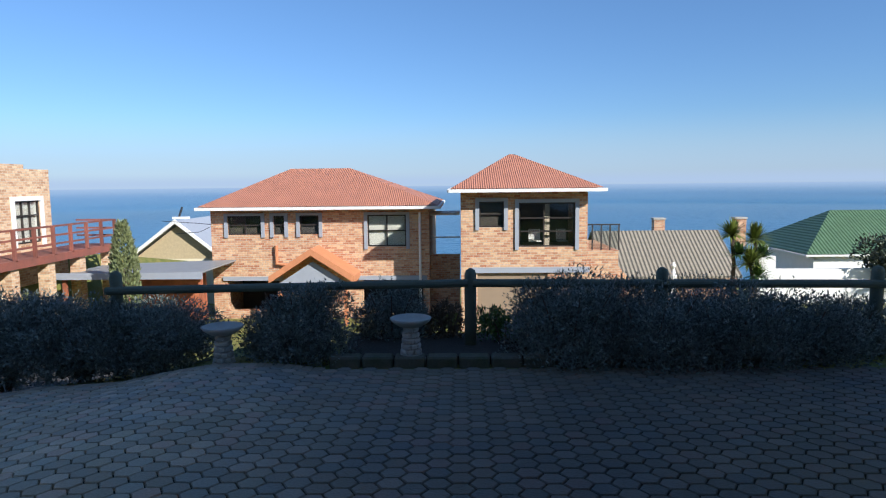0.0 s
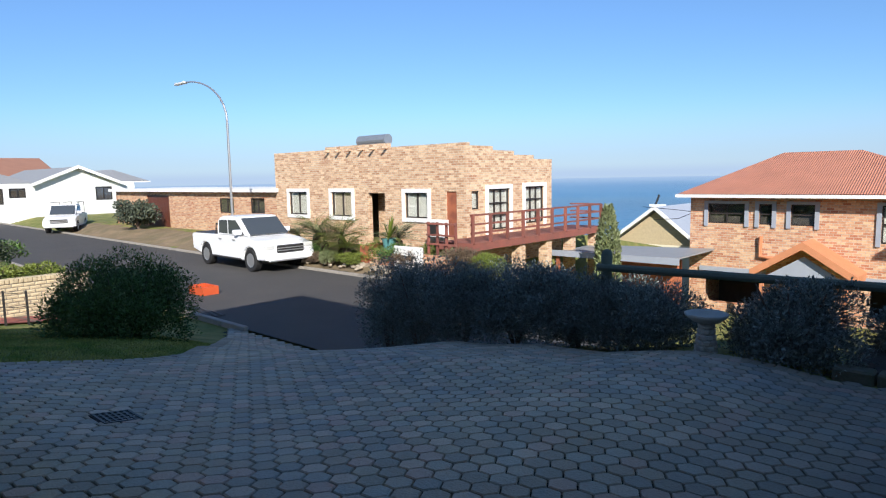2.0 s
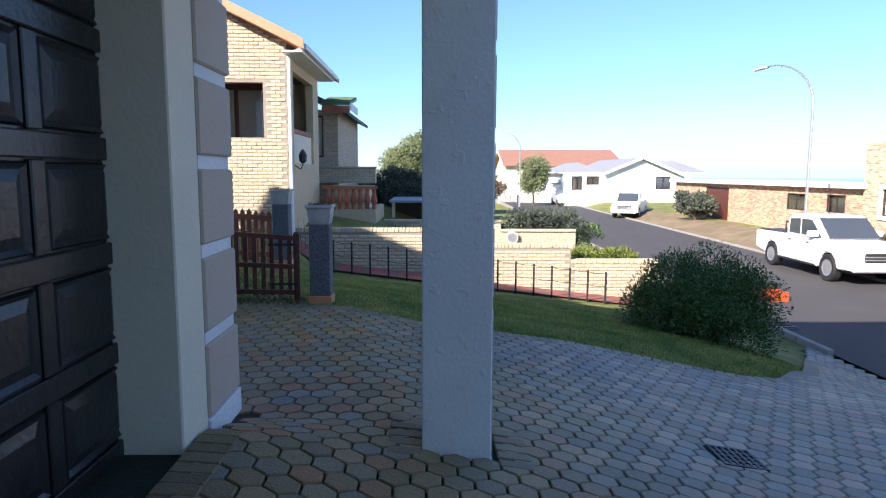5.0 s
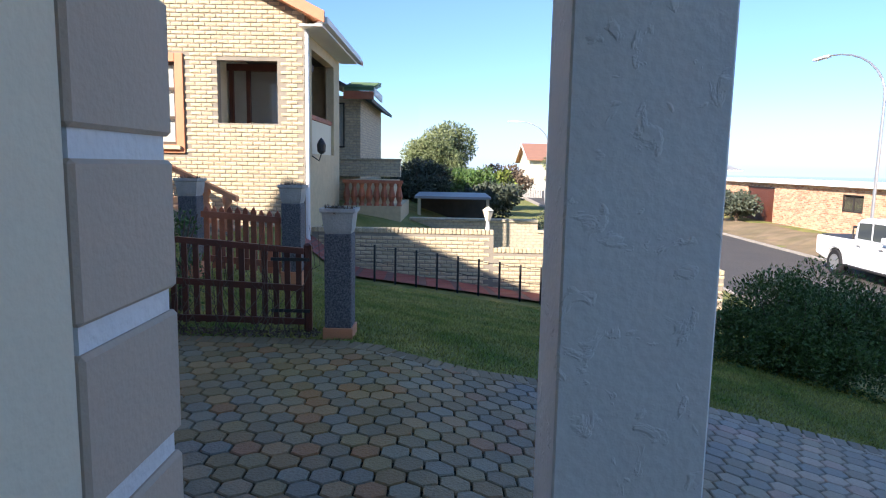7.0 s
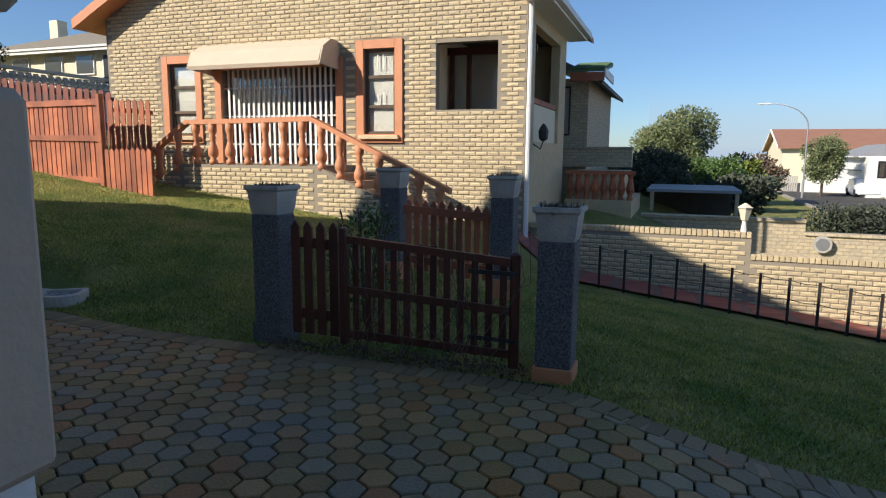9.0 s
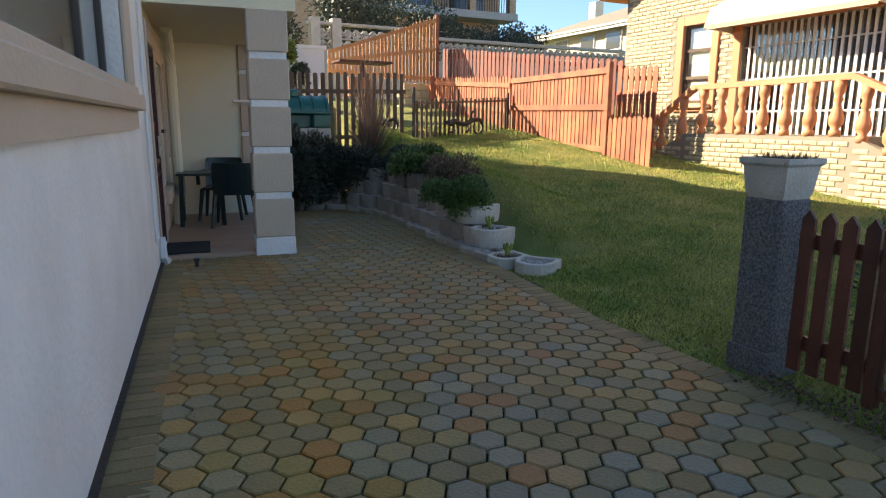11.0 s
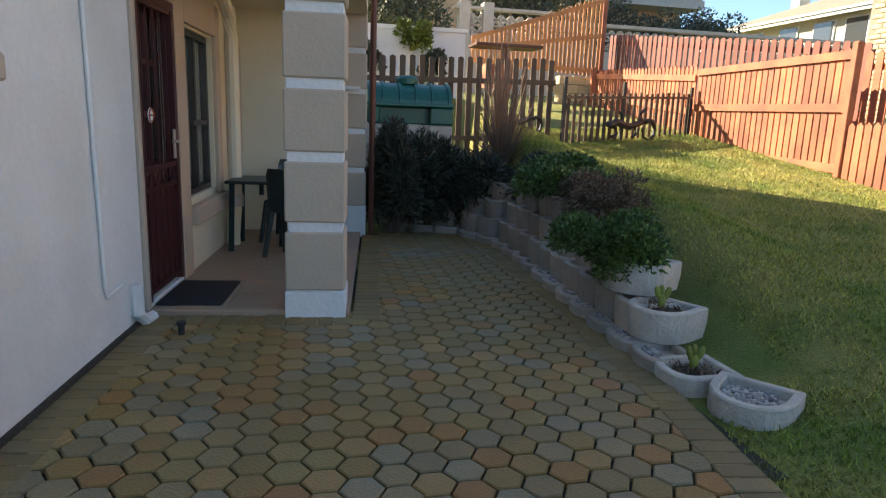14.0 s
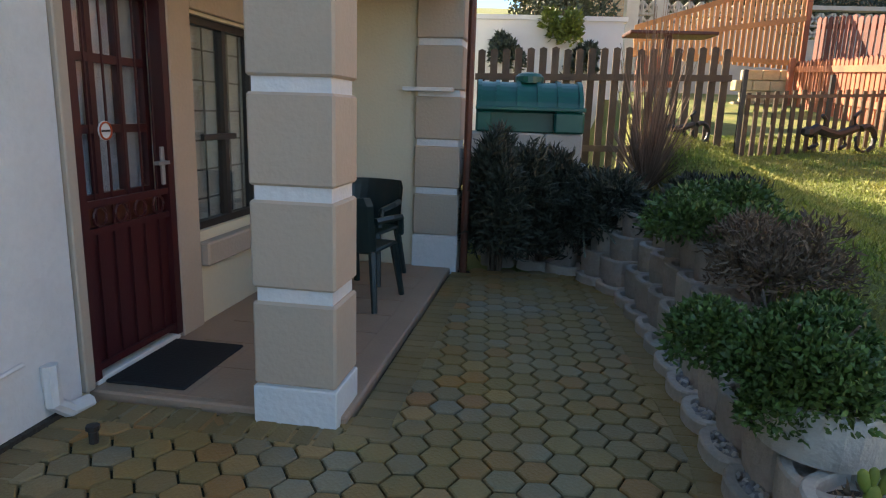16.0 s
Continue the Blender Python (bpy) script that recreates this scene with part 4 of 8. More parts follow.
PAV_EDGE = 0.2


def wall_x(y):
    """The foot of the west wall."""
    return -4.385 + (y + 7.8) * 0.106 if y > -7.78 else -5.74 + (y + 7.64) * 0.106


def west_edge(y):
    if y > -1.0:
        return float(np.interp(y, (-1.0, -0.4, 0.2, 1.0, 1.8, 2.5, 3.0, 3.6, 4.1, 4.5, 5.1, 6.9, 7.4), (-7.12, -6.88, -6.75, -6.85, -6.95, -6.8, -6.6, -6.38, -6.5, -7.0, -7.7, -10.6, -11.7)))
    return -7.12 - 0.05 * smoothstep(0, -4, y) - (0.22 * smoothstep(-4.6, -6.2, y)) - 0.12 * smoothstep(-6.8, -7.5, y)


def is_paved(x, y):
    if y > 8.0 or y < -11.0 or x > 9:
        return False
    if y < -0.9 and x > wall_x(y):
        return y > -1.25 and x > -2.9
    if x < west_edge(y):
        return False
    return y < (7.1 if x > -6.6 else min(7.55, 7.1 + (-6.6 - x) * 0.5))


def hex_piece(s, h, bev=0.007):
    bm = bmesh.new()
    lo = [bm.verts.new((s * math.cos(math.pi * i / 3), s * math.sin(math.pi * i / 3) * 0.98, -h)) for i in range(6)]
    mi = [bm.verts.new((s * math.cos(math.pi * i / 3), s * math.sin(math.pi * i / 3) * 0.98, -bev)) for i in range(6)]
    hi = [bm.verts.new(((s - bev) * math.cos(math.pi * i / 3), (s - bev) * math.sin(math.pi * i / 3) * 0.98, 0)) for i in range(6)]
    for a, b in ((lo, mi), (mi, hi)):
        for i in range(6):
            bm.faces.new((a[i], a[(i + 1) % 6], b[(i + 1) % 6], b[i]))
    bm.faces.new(hi)
    return bm


paving = thing("yard_paving", (-4, 0, 0.2), kind="structure", label="worn multicoloured hexagonal concrete pavers with mossy joints")


def joints():
    xs, ys = span(-12, 9, 105), span(-11.2, 8.2, 97)
    bm = bmesh.new()
    vs = {}
    for i, x in enumerate(xs):
        for j, y in enumerate(ys):
            vs[i, j] = (x, y)
    made = {}
    for i in range(len(xs) - 1):
        for j in range(len(ys) - 1):
            cx, cy = (xs[i] + xs[i + 1]) / 2, (ys[j] + ys[j + 1]) / 2
            if is_paved(cx, cy):
                q = []
                for k in ((i, j), (i + 1, j), (i + 1, j + 1), (i, j + 1)):
                    if k not in made:
                        made[k] = bm.verts.new((*vs[k], ground(*vs[k]) - 0.02))
                    q.append(made[k])
                bm.faces.new(q)
    part("bedding", bm, joint_m, paving, "dark mossy joint sand", smooth=True)


joints()


def lay_hexes():
    spots = []
    f = S * math.sqrt(3)
    for i in range(-100, 80):
        for j in range(-90, 70):
            x, y = i * 1.5 * S - 3.0, j * f + (f / 2 if i % 2 else 0)
            if is_paved(x, y) and is_paved(x - 0.1, y) and (y > -0.85 or x < wall_x(y) - 0.14) and not (-3.66 < x < -3.2 and 0.18 < y < 0.66) :
                spots.append((x, y))
    rnd = random.Random(5)
    near = [p for p in spots if -7 < p[0] < -4.6 and -8.6 < p[1] < -4.2]
    near = sorted(near, key=lambda p: abs(p[1] + 6.6) + 0.6 * abs(p[0] + 5.8))[:300]
    chosen = set(near)
    tmpl = hex_piece(S - 0.0055, 0.045)
    me = bpy.data.meshes.new("paver")
    tmpl.to_mesh(me); tmpl.free()
    me.materials.append(hex_m)
    co = np.array([v.co[:] for v in me.vertices]); fa = [tuple(p.vertices) for p in me.polygons]
    V, F = [], []
    base = world_of(paving)
    for x, y in spots:
        e = 0.05
        z = ground(x, y) + 0.006
        gx_, gy_ = (ground(x + e, y) - ground(x - e, y)) / (2 * e), (ground(x, y + e) - ground(x, y - e)) / (2 * e)
        z += rnd.uniform(-0.002, 0.002)
        gx_ += rnd.uniform(-0.012, 0.012); gy_ += rnd.uniform(-0.012, 0.012)
        a = rnd.uniform(-0.02, 0.02)
        if (x, y) in chosen:
            ob = new("paver", me)
            ob.parent = paving
            ob.location = Vector((x, y, z)) - base
            ob.rotation_euler = (math.atan(gy_), -math.atan(gx_), a)
        else:
            c, s_ = math.cos(a), math.sin(a)
            p = co @ np.array([[c, s_, 0], [-s_, c, 0], [0, 0, 1]])
            p[:, 2] += p[:, 0] * gx_ + p[:, 1] * gy_
            n = len(V)
            V.extend((p + np.array([x, y, z]) - np.array(base)).tolist())
            F.extend([tuple(k + n for k in f_) for f_ in fa])
    m2 = bpy.data.meshes.new("pavers")
    m2.from_pydata(V, [], F)
    m2.materials.append(hex_m)
    ob = new("pavers", m2); ob.parent = paving
    tagged(ob, kind="stuff")


def soldier(points, w=0.2, step=0.1):
    """Rectangular pavers side by side along a line; the first ones are single parts."""
    out = []
    for (x0, y0), (x1, y1) in zip(points, points[1:]):
        d = math.hypot(x1 - x0, y1 - y0)
        n = max(1, int(d / step))
        for i in range(n):
            t = (i + 0.5) / n
            out.append((x0 + (x1 - x0) * t, y0 + (y1 - y0) * t, math.atan2(y1 - y0, x1 - x0)))
    return out


def lay_borders():
    runs = []
    runs += soldier([(-4.385 - 0.115, -7.72), (-4.385 + 6.7 * 0.106 - 0.12, -1.1)])
    runs += soldier([(-4.45, -7.73), (-5.74, -7.59)])
    runs += soldier([(-5.85, -7.6), (-6.19, -10.8)])
    runs += soldier([(west_edge(y) + 0.1, y) for y in (-10.4, -9, -7.6, -6.9, -6.2, -5.5, -4.5, -3, -1.5, -0.9, -0.4, 0.2, 1, 1.8, 2.5, 3.0, 3.4, 3.6, 3.85, 4.1, 4.3, 4.5, 4.8, 5.1, 6.0, 6.9)])
    runs += soldier([(-3.05, -0.8), (4, -0.8)])
    runs += soldier([(-6.6, 7.08), (0.1, 7.08)])
    for x, y in ((-3.42, 0.12), (-3.42, 0.74)):
        runs += soldier([(x - 0.3, y), (x + 0.3, y)])
    piece = B(-0.047, 0.047, -0.098, 0.098, -0.05, 0, 0.006)
    me = bpy.data.meshes.new("border_paver"); piece.to_mesh(me); piece.free(); me.materials.append(edge_m)
    co = np.array([v.co[:] for v in me.vertices]); fa = [tuple(p.vertices) for p in me.polygons]
    V, F, base, rnd, k = [], [], world_of(paving), random.Random(8), 0
    for x, y, a in runs:
        z = ground(x, y) + 0.009 + rnd.uniform(-0.002, 0.002)
        a += rnd.uniform(-0.02, 0.02)
        if y < -4.2 and k < 290:
            k += 1
            ob = new("border_paver", me); ob.parent = paving; ob.location = Vector((x, y, z)) - base; ob.rotation_euler = (0, 0, a)
        else:
            c, s_ = math.cos(a), math.sin(a)
            p = co @ np.array([[c, s_, 0], [-s_, c, 0], [0, 0, 1]]) + np.array([x, y, z]) - np.array(base)
            e = 0.05
            p[:, 2] += (co @ np.array([[c, s_, 0], [-s_, c, 0], [0, 0, 1]]))[:, 0] * (ground(x + e, y) - ground(x - e, y)) / (2 * e)
            p[:, 2] += (co @ np.array([[c, s_, 0], [-s_, c, 0], [0, 0, 1]]))[:, 1] * (ground(x, y + e) - ground(x, y - e)) / (2 * e)
            n = len(V); V.extend(p.tolist()); F.extend([tuple(q + n for q in f_) for f_ in fa])
    m2 = bpy.data.meshes.new("border_pavers"); m2.from_pydata(V, [], F); m2.materials.append(edge_m)
    ob = new("border_pavers", m2); ob.parent = paving; tagged(ob, kind="stuff")


# ---- plants ----
def leaves(spots, normals, length, width, rnd, droop=0.3, base=(0, 0, 0), jit=0.6):
    """Tapered leaf blades standing at spots."""
    n = len(spots)
    P, D = np.array(spots), np.array(normals)
    D = D + rnd.normal(0, jit, (n, 3)); D[:, 2] += droop
    D /= np.linalg.norm(D, axis=1)[:, None]
    R = rnd.normal(0, 1, (n, 3))
    W = np.cross(D, R); W /= np.linalg.norm(W, axis=1)[:, None]
    L = length * rnd.uniform(0.6, 1.3, n)[:, None]; w = width * rnd.uniform(0.6, 1.3, n)[:, None]
    P = P - np.array(base)
    bend = np.cross(D, W) * L * 0.15
    V = np.stack([P - W * w * 0.3, P + W * w * 0.3, P + D * L * 0.5 + W * w * 0.5 + bend, P + D * L * 0.5 - W * w * 0.5 + bend, P + D * L], 1).reshape(-1, 3)
    F = []
    for i in range(n):
        k = 5 * i
        F += [(k, k + 1, k + 2, k + 3), (k + 3, k + 2, k + 4)]
    return V, F


def leafmesh(name, V, F, material, parent, kind="", label=""):
    me = bpy.data.meshes.new(name)
    me.from_pydata(V.tolist() if hasattr(V, "tolist") else V, [], F)
    me.materials.append(material)
    ob = new(name, me); ob.parent = parent
    return tagged(ob, label, kind=kind)


def shrub(name, x, y, rx, ry, h, n, material, label, category="shrub", length=0.09, width=0.02, seed=1, z=None, lumps=14, group="", stems=True, flat=0.75, low=0.22):
    """A bush: lumps of leaf blades over a few stems, with a core that is dark inside."""
    rnd = np.random.RandomState(seed)
    z = ground(x, y) - 0.03 if z is None else z
    t = thing(name, (x, y, z), label, category, group)
    if stems:
        bm = bmesh.new()
        for i in range(7):
            a = 2 * math.pi * i / 7 + 0.3
            tube(bm, [(0.05 * math.cos(a), 0.05 * math.sin(a), -0.05), (0.3 * rx * math.cos(a), 0.3 * ry * math.sin(a), h * 0.4), (0.6 * rx * math.cos(a), 0.6 * ry * math.sin(a), h * 0.75)], 0.018, 5, 0.006)
        part("stem", bm, bark_m, t, world=False)
    pts, nrm = [], []
    for k in range(lumps):
        a, r = rnd.uniform(0, 2 * math.pi), math.sqrt(rnd.uniform(0.02, 1)) * 0.72
        cz = h * rnd.uniform(low, 0.72) * (1 - 0.35 * r)
        s = rnd.uniform(0.26, 0.42)
        m = n // lumps
        v = rnd.normal(0, 1, (m, 3)); v /= np.linalg.norm(v, axis=1)[:, None]
        v[:, 2] = np.where(v[:, 2] < -0.4, -v[:, 2], v[:, 2])
        rad = rnd.uniform(0.6, 1.05, m)[:, None]
        c = np.array([rx * r * math.cos(a), ry * r * math.sin(a), cz])
        sc = np.array([rx * s * 1.1, ry * s * 1.1, h * s * flat])
        p = c + v * rad * sc
        pts.append(p); nrm.append(v)
    P, Nn = np.concatenate(pts), np.concatenate(nrm)
    keep = P[:, 2] > 0.0
    V, F = leaves(P[keep], Nn[keep], length, width, rnd)
    leafmesh("leaves", V, F, material, t, kind="stuff")
    return t


def fronds(t, at, n, length, material, rnd, rise=0.8, w=0.05, leaflets=14, name="frond"):
    """A rosette of feathered fronds."""
    V, F = [], []
    for i in range(n):
        a, el = 2 * math.pi * i / n + rnd.uniform(-0.2, 0.2), rnd.uniform(0.15, 1.25) * rise
        d = np.array([math.cos(a), math.sin(a), 0.0]); L = length * rnd.uniform(0.75, 1.1)
        side = np.array([-d[1], d[0], 0.0]); prev = None
        for k in range(leaflets + 1):
            u = k / leaflets
            p = np.array(at) + d * L * u * math.cos(el * (1 - 0.4 * u)) + np.array([0, 0, L * (u * math.sin(el) - 0.45 * u * u)])
            if prev is not None:
                m = len(V)
                V += [prev - side * 0.008, prev + side * 0.008, p + side * 0.006, p - side * 0.006]
                F.append((m, m + 1, m + 2, m + 3))
                ll = w * 3.2 * math.sin(math.pi * min(u + 0.12, 0.98))
                for sg in (-1, 1):
                    m = len(V)
                    tip = p + sg * side * ll + d * ll * 0.5 + np.array([0, 0, ll * 0.15])
                    V += [p, p + d * 0.02, tip]
                    V[m + 1] = p + d * L / leaflets * 0.5
                    F.append((m, m + 1, m + 2))
            prev = p
    leafmesh(name, np.array(V), F, material, t, kind="stuff")


def rosette(t, at, n, length, width, material, rnd, name="leaves", up=0.5):
    V, F = [], []
    for i in range(n):
        a, el = rnd.uniform(0, 2 * math.pi), rnd.uniform(-0.2, 1.45)
        d = np.array([math.cos(a) * math.cos(el), math.sin(a) * math.cos(el), math.sin(el)])
        side = np.array([-math.sin(a), math.cos(a), 0]) * width / 2
        L = length * rnd.uniform(0.7, 1.1); m = len(V)
        p = np.array(at)
        V += [p - side, p + side, p + d * L * 0.55 + side - [0, 0, 0.02 * L], p + d * L * 0.55 - side - [0, 0, 0.02 * L], p + d * L - [0, 0, 0.16 * L * math.cos(el)]]
        F += [(m, m + 1, m + 2, m + 3), (m + 3, m + 2, m + 4)]
    leafmesh(name, np.array(V), F, material, t, kind="stuff")


# hedge shrubs along the edge of the drive
hz = [(-6.75, 7.95, 0.6, 0.55, 1.95, 9000, -1.35), (-5.9, 7.8, 0.8, 0.7, 1.72, 14000, -1.05), (-4.9, 7.75, 0.85, 0.7, 1.5, 15000, -0.78), (-3.9, 7.75, 0.85, 0.7, 1.32, 15000, -0.6), (-2.95, 7.8, 0.75, 0.7, 1.12, 15000, -0.5), (-2.05, 7.75, 0.68, 0.6, 1.0, 14000, -0.42), (-4.4, 8.6, 1.3, 0.7, 1.25, 9000, -0.7), (-2.6, 8.6, 1.1, 0.6, 1.15, 8000, -0.55),
      (-0.3, 7.7, 0.6, 0.6, 1.12, 17000, -0.3), (0.72, 8.5, 0.5, 0.4, 1.0, 7000, -0.35), (2.85, 7.6, 0.72, 0.75, 1.35, 17000, -0.45), (3.75, 7.55, 0.75, 0.78, 1.3, 16000, -0.45), (4.65, 7.6, 0.8, 0.75, 1.2, 16000, -0.45), (5.5, 7.7, 0.75, 0.7, 1.1, 13000, -0.45), (6.3, 8.1, 0.7, 0.6, 0.95, 9000, -0.45), (4.8, 8.7, 1.5, 0.7, 1.2, 9000, -0.5), (3.3, 8.6, 1.0, 0.7, 1.35, 7000, -0.5), (7.6, 8.2, 1.0, 0.8, 0.9, 6000, -0.5)]
for i, (x, y, rx, ry, h, n, z) in enumerate(hz):
    shrub("hedge_shrub", x, y, rx * 1.12, ry * 1.05, h, int(n * 1.5), hedge_m, "dense grey-green lavender-like shrub by the pole fence", "shrub", 0.045, 0.016, seed=i + 3, group="shrubs along the fence", lumps=60, z=z + 0.02, low=0.02)
for i, (x, y, h) in enumerate([(1.45, 8.4, 0.7), (2.15, 8.2, 0.55), (1.0, 8.7, 0.6), (2.0, 9.2, 0.8)]):
    shrub("straggly_shrub", x, y, 0.3, 0.25, h, 900, leaf2_m if i % 2 else leaf4_m, "small straggly garden shrub behind the kerb", "shrub", 0.07, 0.02, seed=40 + i, lumps=9, group="straggly shrubs")


def bird_bath(x, y, z, seed):
    t = thing("bird_bath", (x, y, z), "weathered grey cast-stone bird bath beside the kerb", "bird bath", "bird baths")
    part("base", rings(bmesh.new(), [(0.17, -0.12), (0.17, 0.02), (0.13, 0.05), (0.125, 0.08)], 20, (0, 0, 0)), concrete_m, t, world=False)
    bm = bmesh.new()
    rnd = random.Random(seed)
    for k in range(5):
        for i in range(8):
            a = 2 * math.pi * (i + 0.5 * (k % 2)) / 8
            r = 0.1 - 0.008 * k
            m = Matrix.Rotation(a, 4, "Z")
            box(bm, r - 0.03, r + 0.02, -0.035, 0.035, 0.08 + k * 0.062, 0.135 + k * 0.062, 0.012, m=m)
    part("stem", bm, concrete_m, t, world=False)
    part("core", rings(bmesh.new(), [(0.085, 0.08), (0.06, 0.39)], 14), concrete_m, t, world=False)
    part("bowl", rings(bmesh.new(), [(0.07, 0.385), (0.14, 0.4), (0.21, 0.45), (0.235, 0.485), (0.205, 0.495), (0.17, 0.455), (0.05, 0.43)], 24), concrete_m, t, world=False, smooth=True)


bird_bath(1.05, 7.42, -0.17, 1)
bird_bath(-1.08, 7.4, -0.25, 2)
kerbwall = thing("block_kerb", (1.2, 7.3, -0.2), "low mossy concrete block kerb below the fence", "kerb")
for i in range(10):
    x = 0.15 + i * 0.36
    part("block", B(x, x + 0.34, 7.25, 7.45, -0.5, ground(x, 7.3) + 0.1, 0.02), mossy_m, kerbwall)
part("soil", B(0.2, 3.6, 7.46, 8.6, -0.5, -0.14), soil_m, kerbwall, "dark garden soil")

# ---- gate, posts and flower boxes ----
def planter_post(x, y, zb, h, w=0.24, foot=True):
    t = thing("gate_post", (x, y, zb), "pebble-dashed square gate post with a concrete flower trough on top", "gate post", "gate posts")
    part("post", B(-w / 2, w / 2, -w / 2, w / 2, 0.1, h, 0.008), pebble_m, t, world=False, label="grey pebble-dash shaft")
    part("base", B(-w / 2 - 0.015, w / 2 + 0.015, -w / 2 - 0.015, w / 2 + 0.015, -0.1, 0.1, 0.006), orange_m if foot else pebble_m, t, world=False, label="terracotta painted foot" if foot else "")
    p = thing("flower_trough", (x, y, zb + h), "pale concrete flower trough with wilted plants on the gate post", "planter", "flower troughs")
    bm = bmesh.new()
    a = w / 2
    rws = [(a - 0.01, 0), (a + 0.0, 0.03), (a + 0.004, 0.05), (a + 0.018, 0.18), (a + 0.036, 0.195), (a + 0.036, 0.225), (a + 0.012, 0.225), (a + 0.004, 0.19)]
    rows = [[bm.verts.new((sx * r, sy * r, z)) for sx, sy in ((-1, -1), (1, -1), (1, 1), (-1, 1))] for r, z in rws]
    for q, r in zip(rows, rows[1:]):
        for i in range(4):
            bm.faces.new((q[i], q[(i + 1) % 4], r[(i + 1) % 4], r[i]))
    bm.faces.new(rows[0][::-1]); bm.faces.new(rows[-1])
    part("trough", bm, potwhite_m, p, world=False)
    rnd = np.random.RandomState(int(abs(x * 7 + y * 13)))
    sp = [(rnd.uniform(-a, a), rnd.uniform(-a, a), 0.18) for _ in range(160)]
    V, F = leaves(sp, [(s[0] * 3, s[1] * 3, 1) for s in sp], 0.07, 0.014, rnd)
    leafmesh("foliage", V, F, leaf4_m, p, kind="stuff")


planter_post(-7.38, -1.035, 0.23, 0.95)
planter_post(-7.44, -3.32, 0.29, 0.97, foot=False)
planter_post(-9.6, -2.0, 0.35, 0.95)
planter_post(-9.9, -3.4, 0.4, 0.95)


def picket(bm, x0, y0, x1, y1, z0, z1, th=0.02, tip=0.05):
    """A board with a pointed top, its face along the line from one end to the other."""
    d = Vector((x1 - x0, y1 - y0, 0)); n = Vector((-d.y, d.x, 0)).normalized() * th
    a, b, c = Vector((x0, y0, 0)), Vector((x1, y1, 0)), Vector(((x0 + x1) / 2, (y0 + y1) / 2, 0))
    pts = [(a, z0), (b, z0), (b, z1 - tip), (c, z1), (a, z1 - tip)]
    f = [bm.verts.new(p + Vector((0, 0, z))) for p, z in pts]
    g = [bm.verts.new(p + n + Vector((0, 0, z))) for p, z in pts]
    bm.faces.new(f[::-1]); bm.faces.new(g)
    for i in range(5):
        bm.faces.new((f[i], f[(i + 1) % 5], g[(i + 1) % 5], g[i]))
    return bm


def picket_fence(name, a, b, z0, z1, pitch, w, material, label, rails=(0.25, 0.8), rail_h=0.08, rail_side=-1, tip=0.05, category="fence", posts=0, railmat=None, th=0.02):
    """A fence from a to b; z0 and z1 are pairs of heights at its ends."""
    t = thing(name, (a[0], a[1], z0[0]), label, category)
    L = math.hypot(b[0] - a[0], b[1] - a[1]); n = int(L / pitch)
    d = Vector((b[0] - a[0], b[1] - a[1], 0)) / L
    nn = Vector((-d.y, d.x, 0))
    for i in range(n):
        u = (i + 0.5) / n
        k = i * 7919 % 13 / 13 - 0.5
        p, q = Vector(a).to_3d() + d * (u * L - w / 2), Vector(a).to_3d() + d * (u * L + w / 2)
        part("picket", picket(bmesh.new(), p.x, p.y, q.x, q.y, z0[0] + (z0[1] - z0[0]) * u + k * 0.02, z1[0] + (z1[1] - z1[0]) * u + k * 0.03, th, tip), material, t)
    for r in rails:
        bm = bmesh.new()
        lo, hi = [z0[i] + (z1[i] - z0[i]) * r for i in (0, 1)], None
        o = nn * (-0.035 if rail_side < 0 else th + 0.003)
        e = nn * 0.032
        A, Bb = Vector(a).to_3d() + o, Vector(b).to_3d() + o
        v = [bm.verts.new(c) for c in (A + Vector((0, 0, lo[0])), Bb + Vector((0, 0, lo[1])), Bb + Vector((0, 0, lo[1] + rail_h)), A + Vector((0, 0, lo[0] + rail_h)),
                                       A + e + Vector((0, 0, lo[0])), Bb + e + Vector((0, 0, lo[1])), Bb + e + Vector((0, 0, lo[1] + rail_h)), A + e + Vector((0, 0, lo[0] + rail_h)))]
        for q in ((0, 1, 2, 3), (7, 6, 5, 4), (0, 4, 5, 1), (3, 2, 6, 7), (0, 3, 7, 4), (1, 5, 6, 2)):
            bm.faces.new([v[i] for i in q])
        bmesh.ops.recalc_face_normals(bm, faces=bm.faces)
        part("rail", bm, railmat or material, t)
    return t


picket_fence("side_picket_panel", (-7.38, -3.14), (-7.36, -2.68), (0.34, 0.34), (1.24, 1.22), 0.115, 0.075, darkwood_m, "dark brown picket panel beside the garden gate", (0.12, 0.75), rail_side=1)
gate = picket_fence("garden_gate", (-7.36, -2.6), (-7.38, -1.36), (0.34, 0.32), (1.13, 1.03), 0.098, 0.05, darkwood_m, "dark red-brown slatted wooden garden gate, closed", (0.02, 0.45, 0.93), 0.055, rail_side=-1, tip=0.0, category="gate")
part("gate_frame", B(-7.37, -7.3, -2.66, -2.6, 0.3, 1.19, 0.01), darkwood_m, gate)
part("gate_frame", B(-7.41, -7.34, -1.36, -1.29, 0.26, 1.08, 0.02), darkwood_m, gate)
for z in (0.45, 0.92):
    part("hinge", B(-7.335, -7.325, -1.65, -1.3, z, z + 0.03), dark_m, gate, "rusty strap hinge")
tw = thing("bare_creeper", (-7.2, -2.0, 0.3), "dry leafless creeper stems tangled in the gate", "plant")
bm = bmesh.new()
rr = random.Random(14)
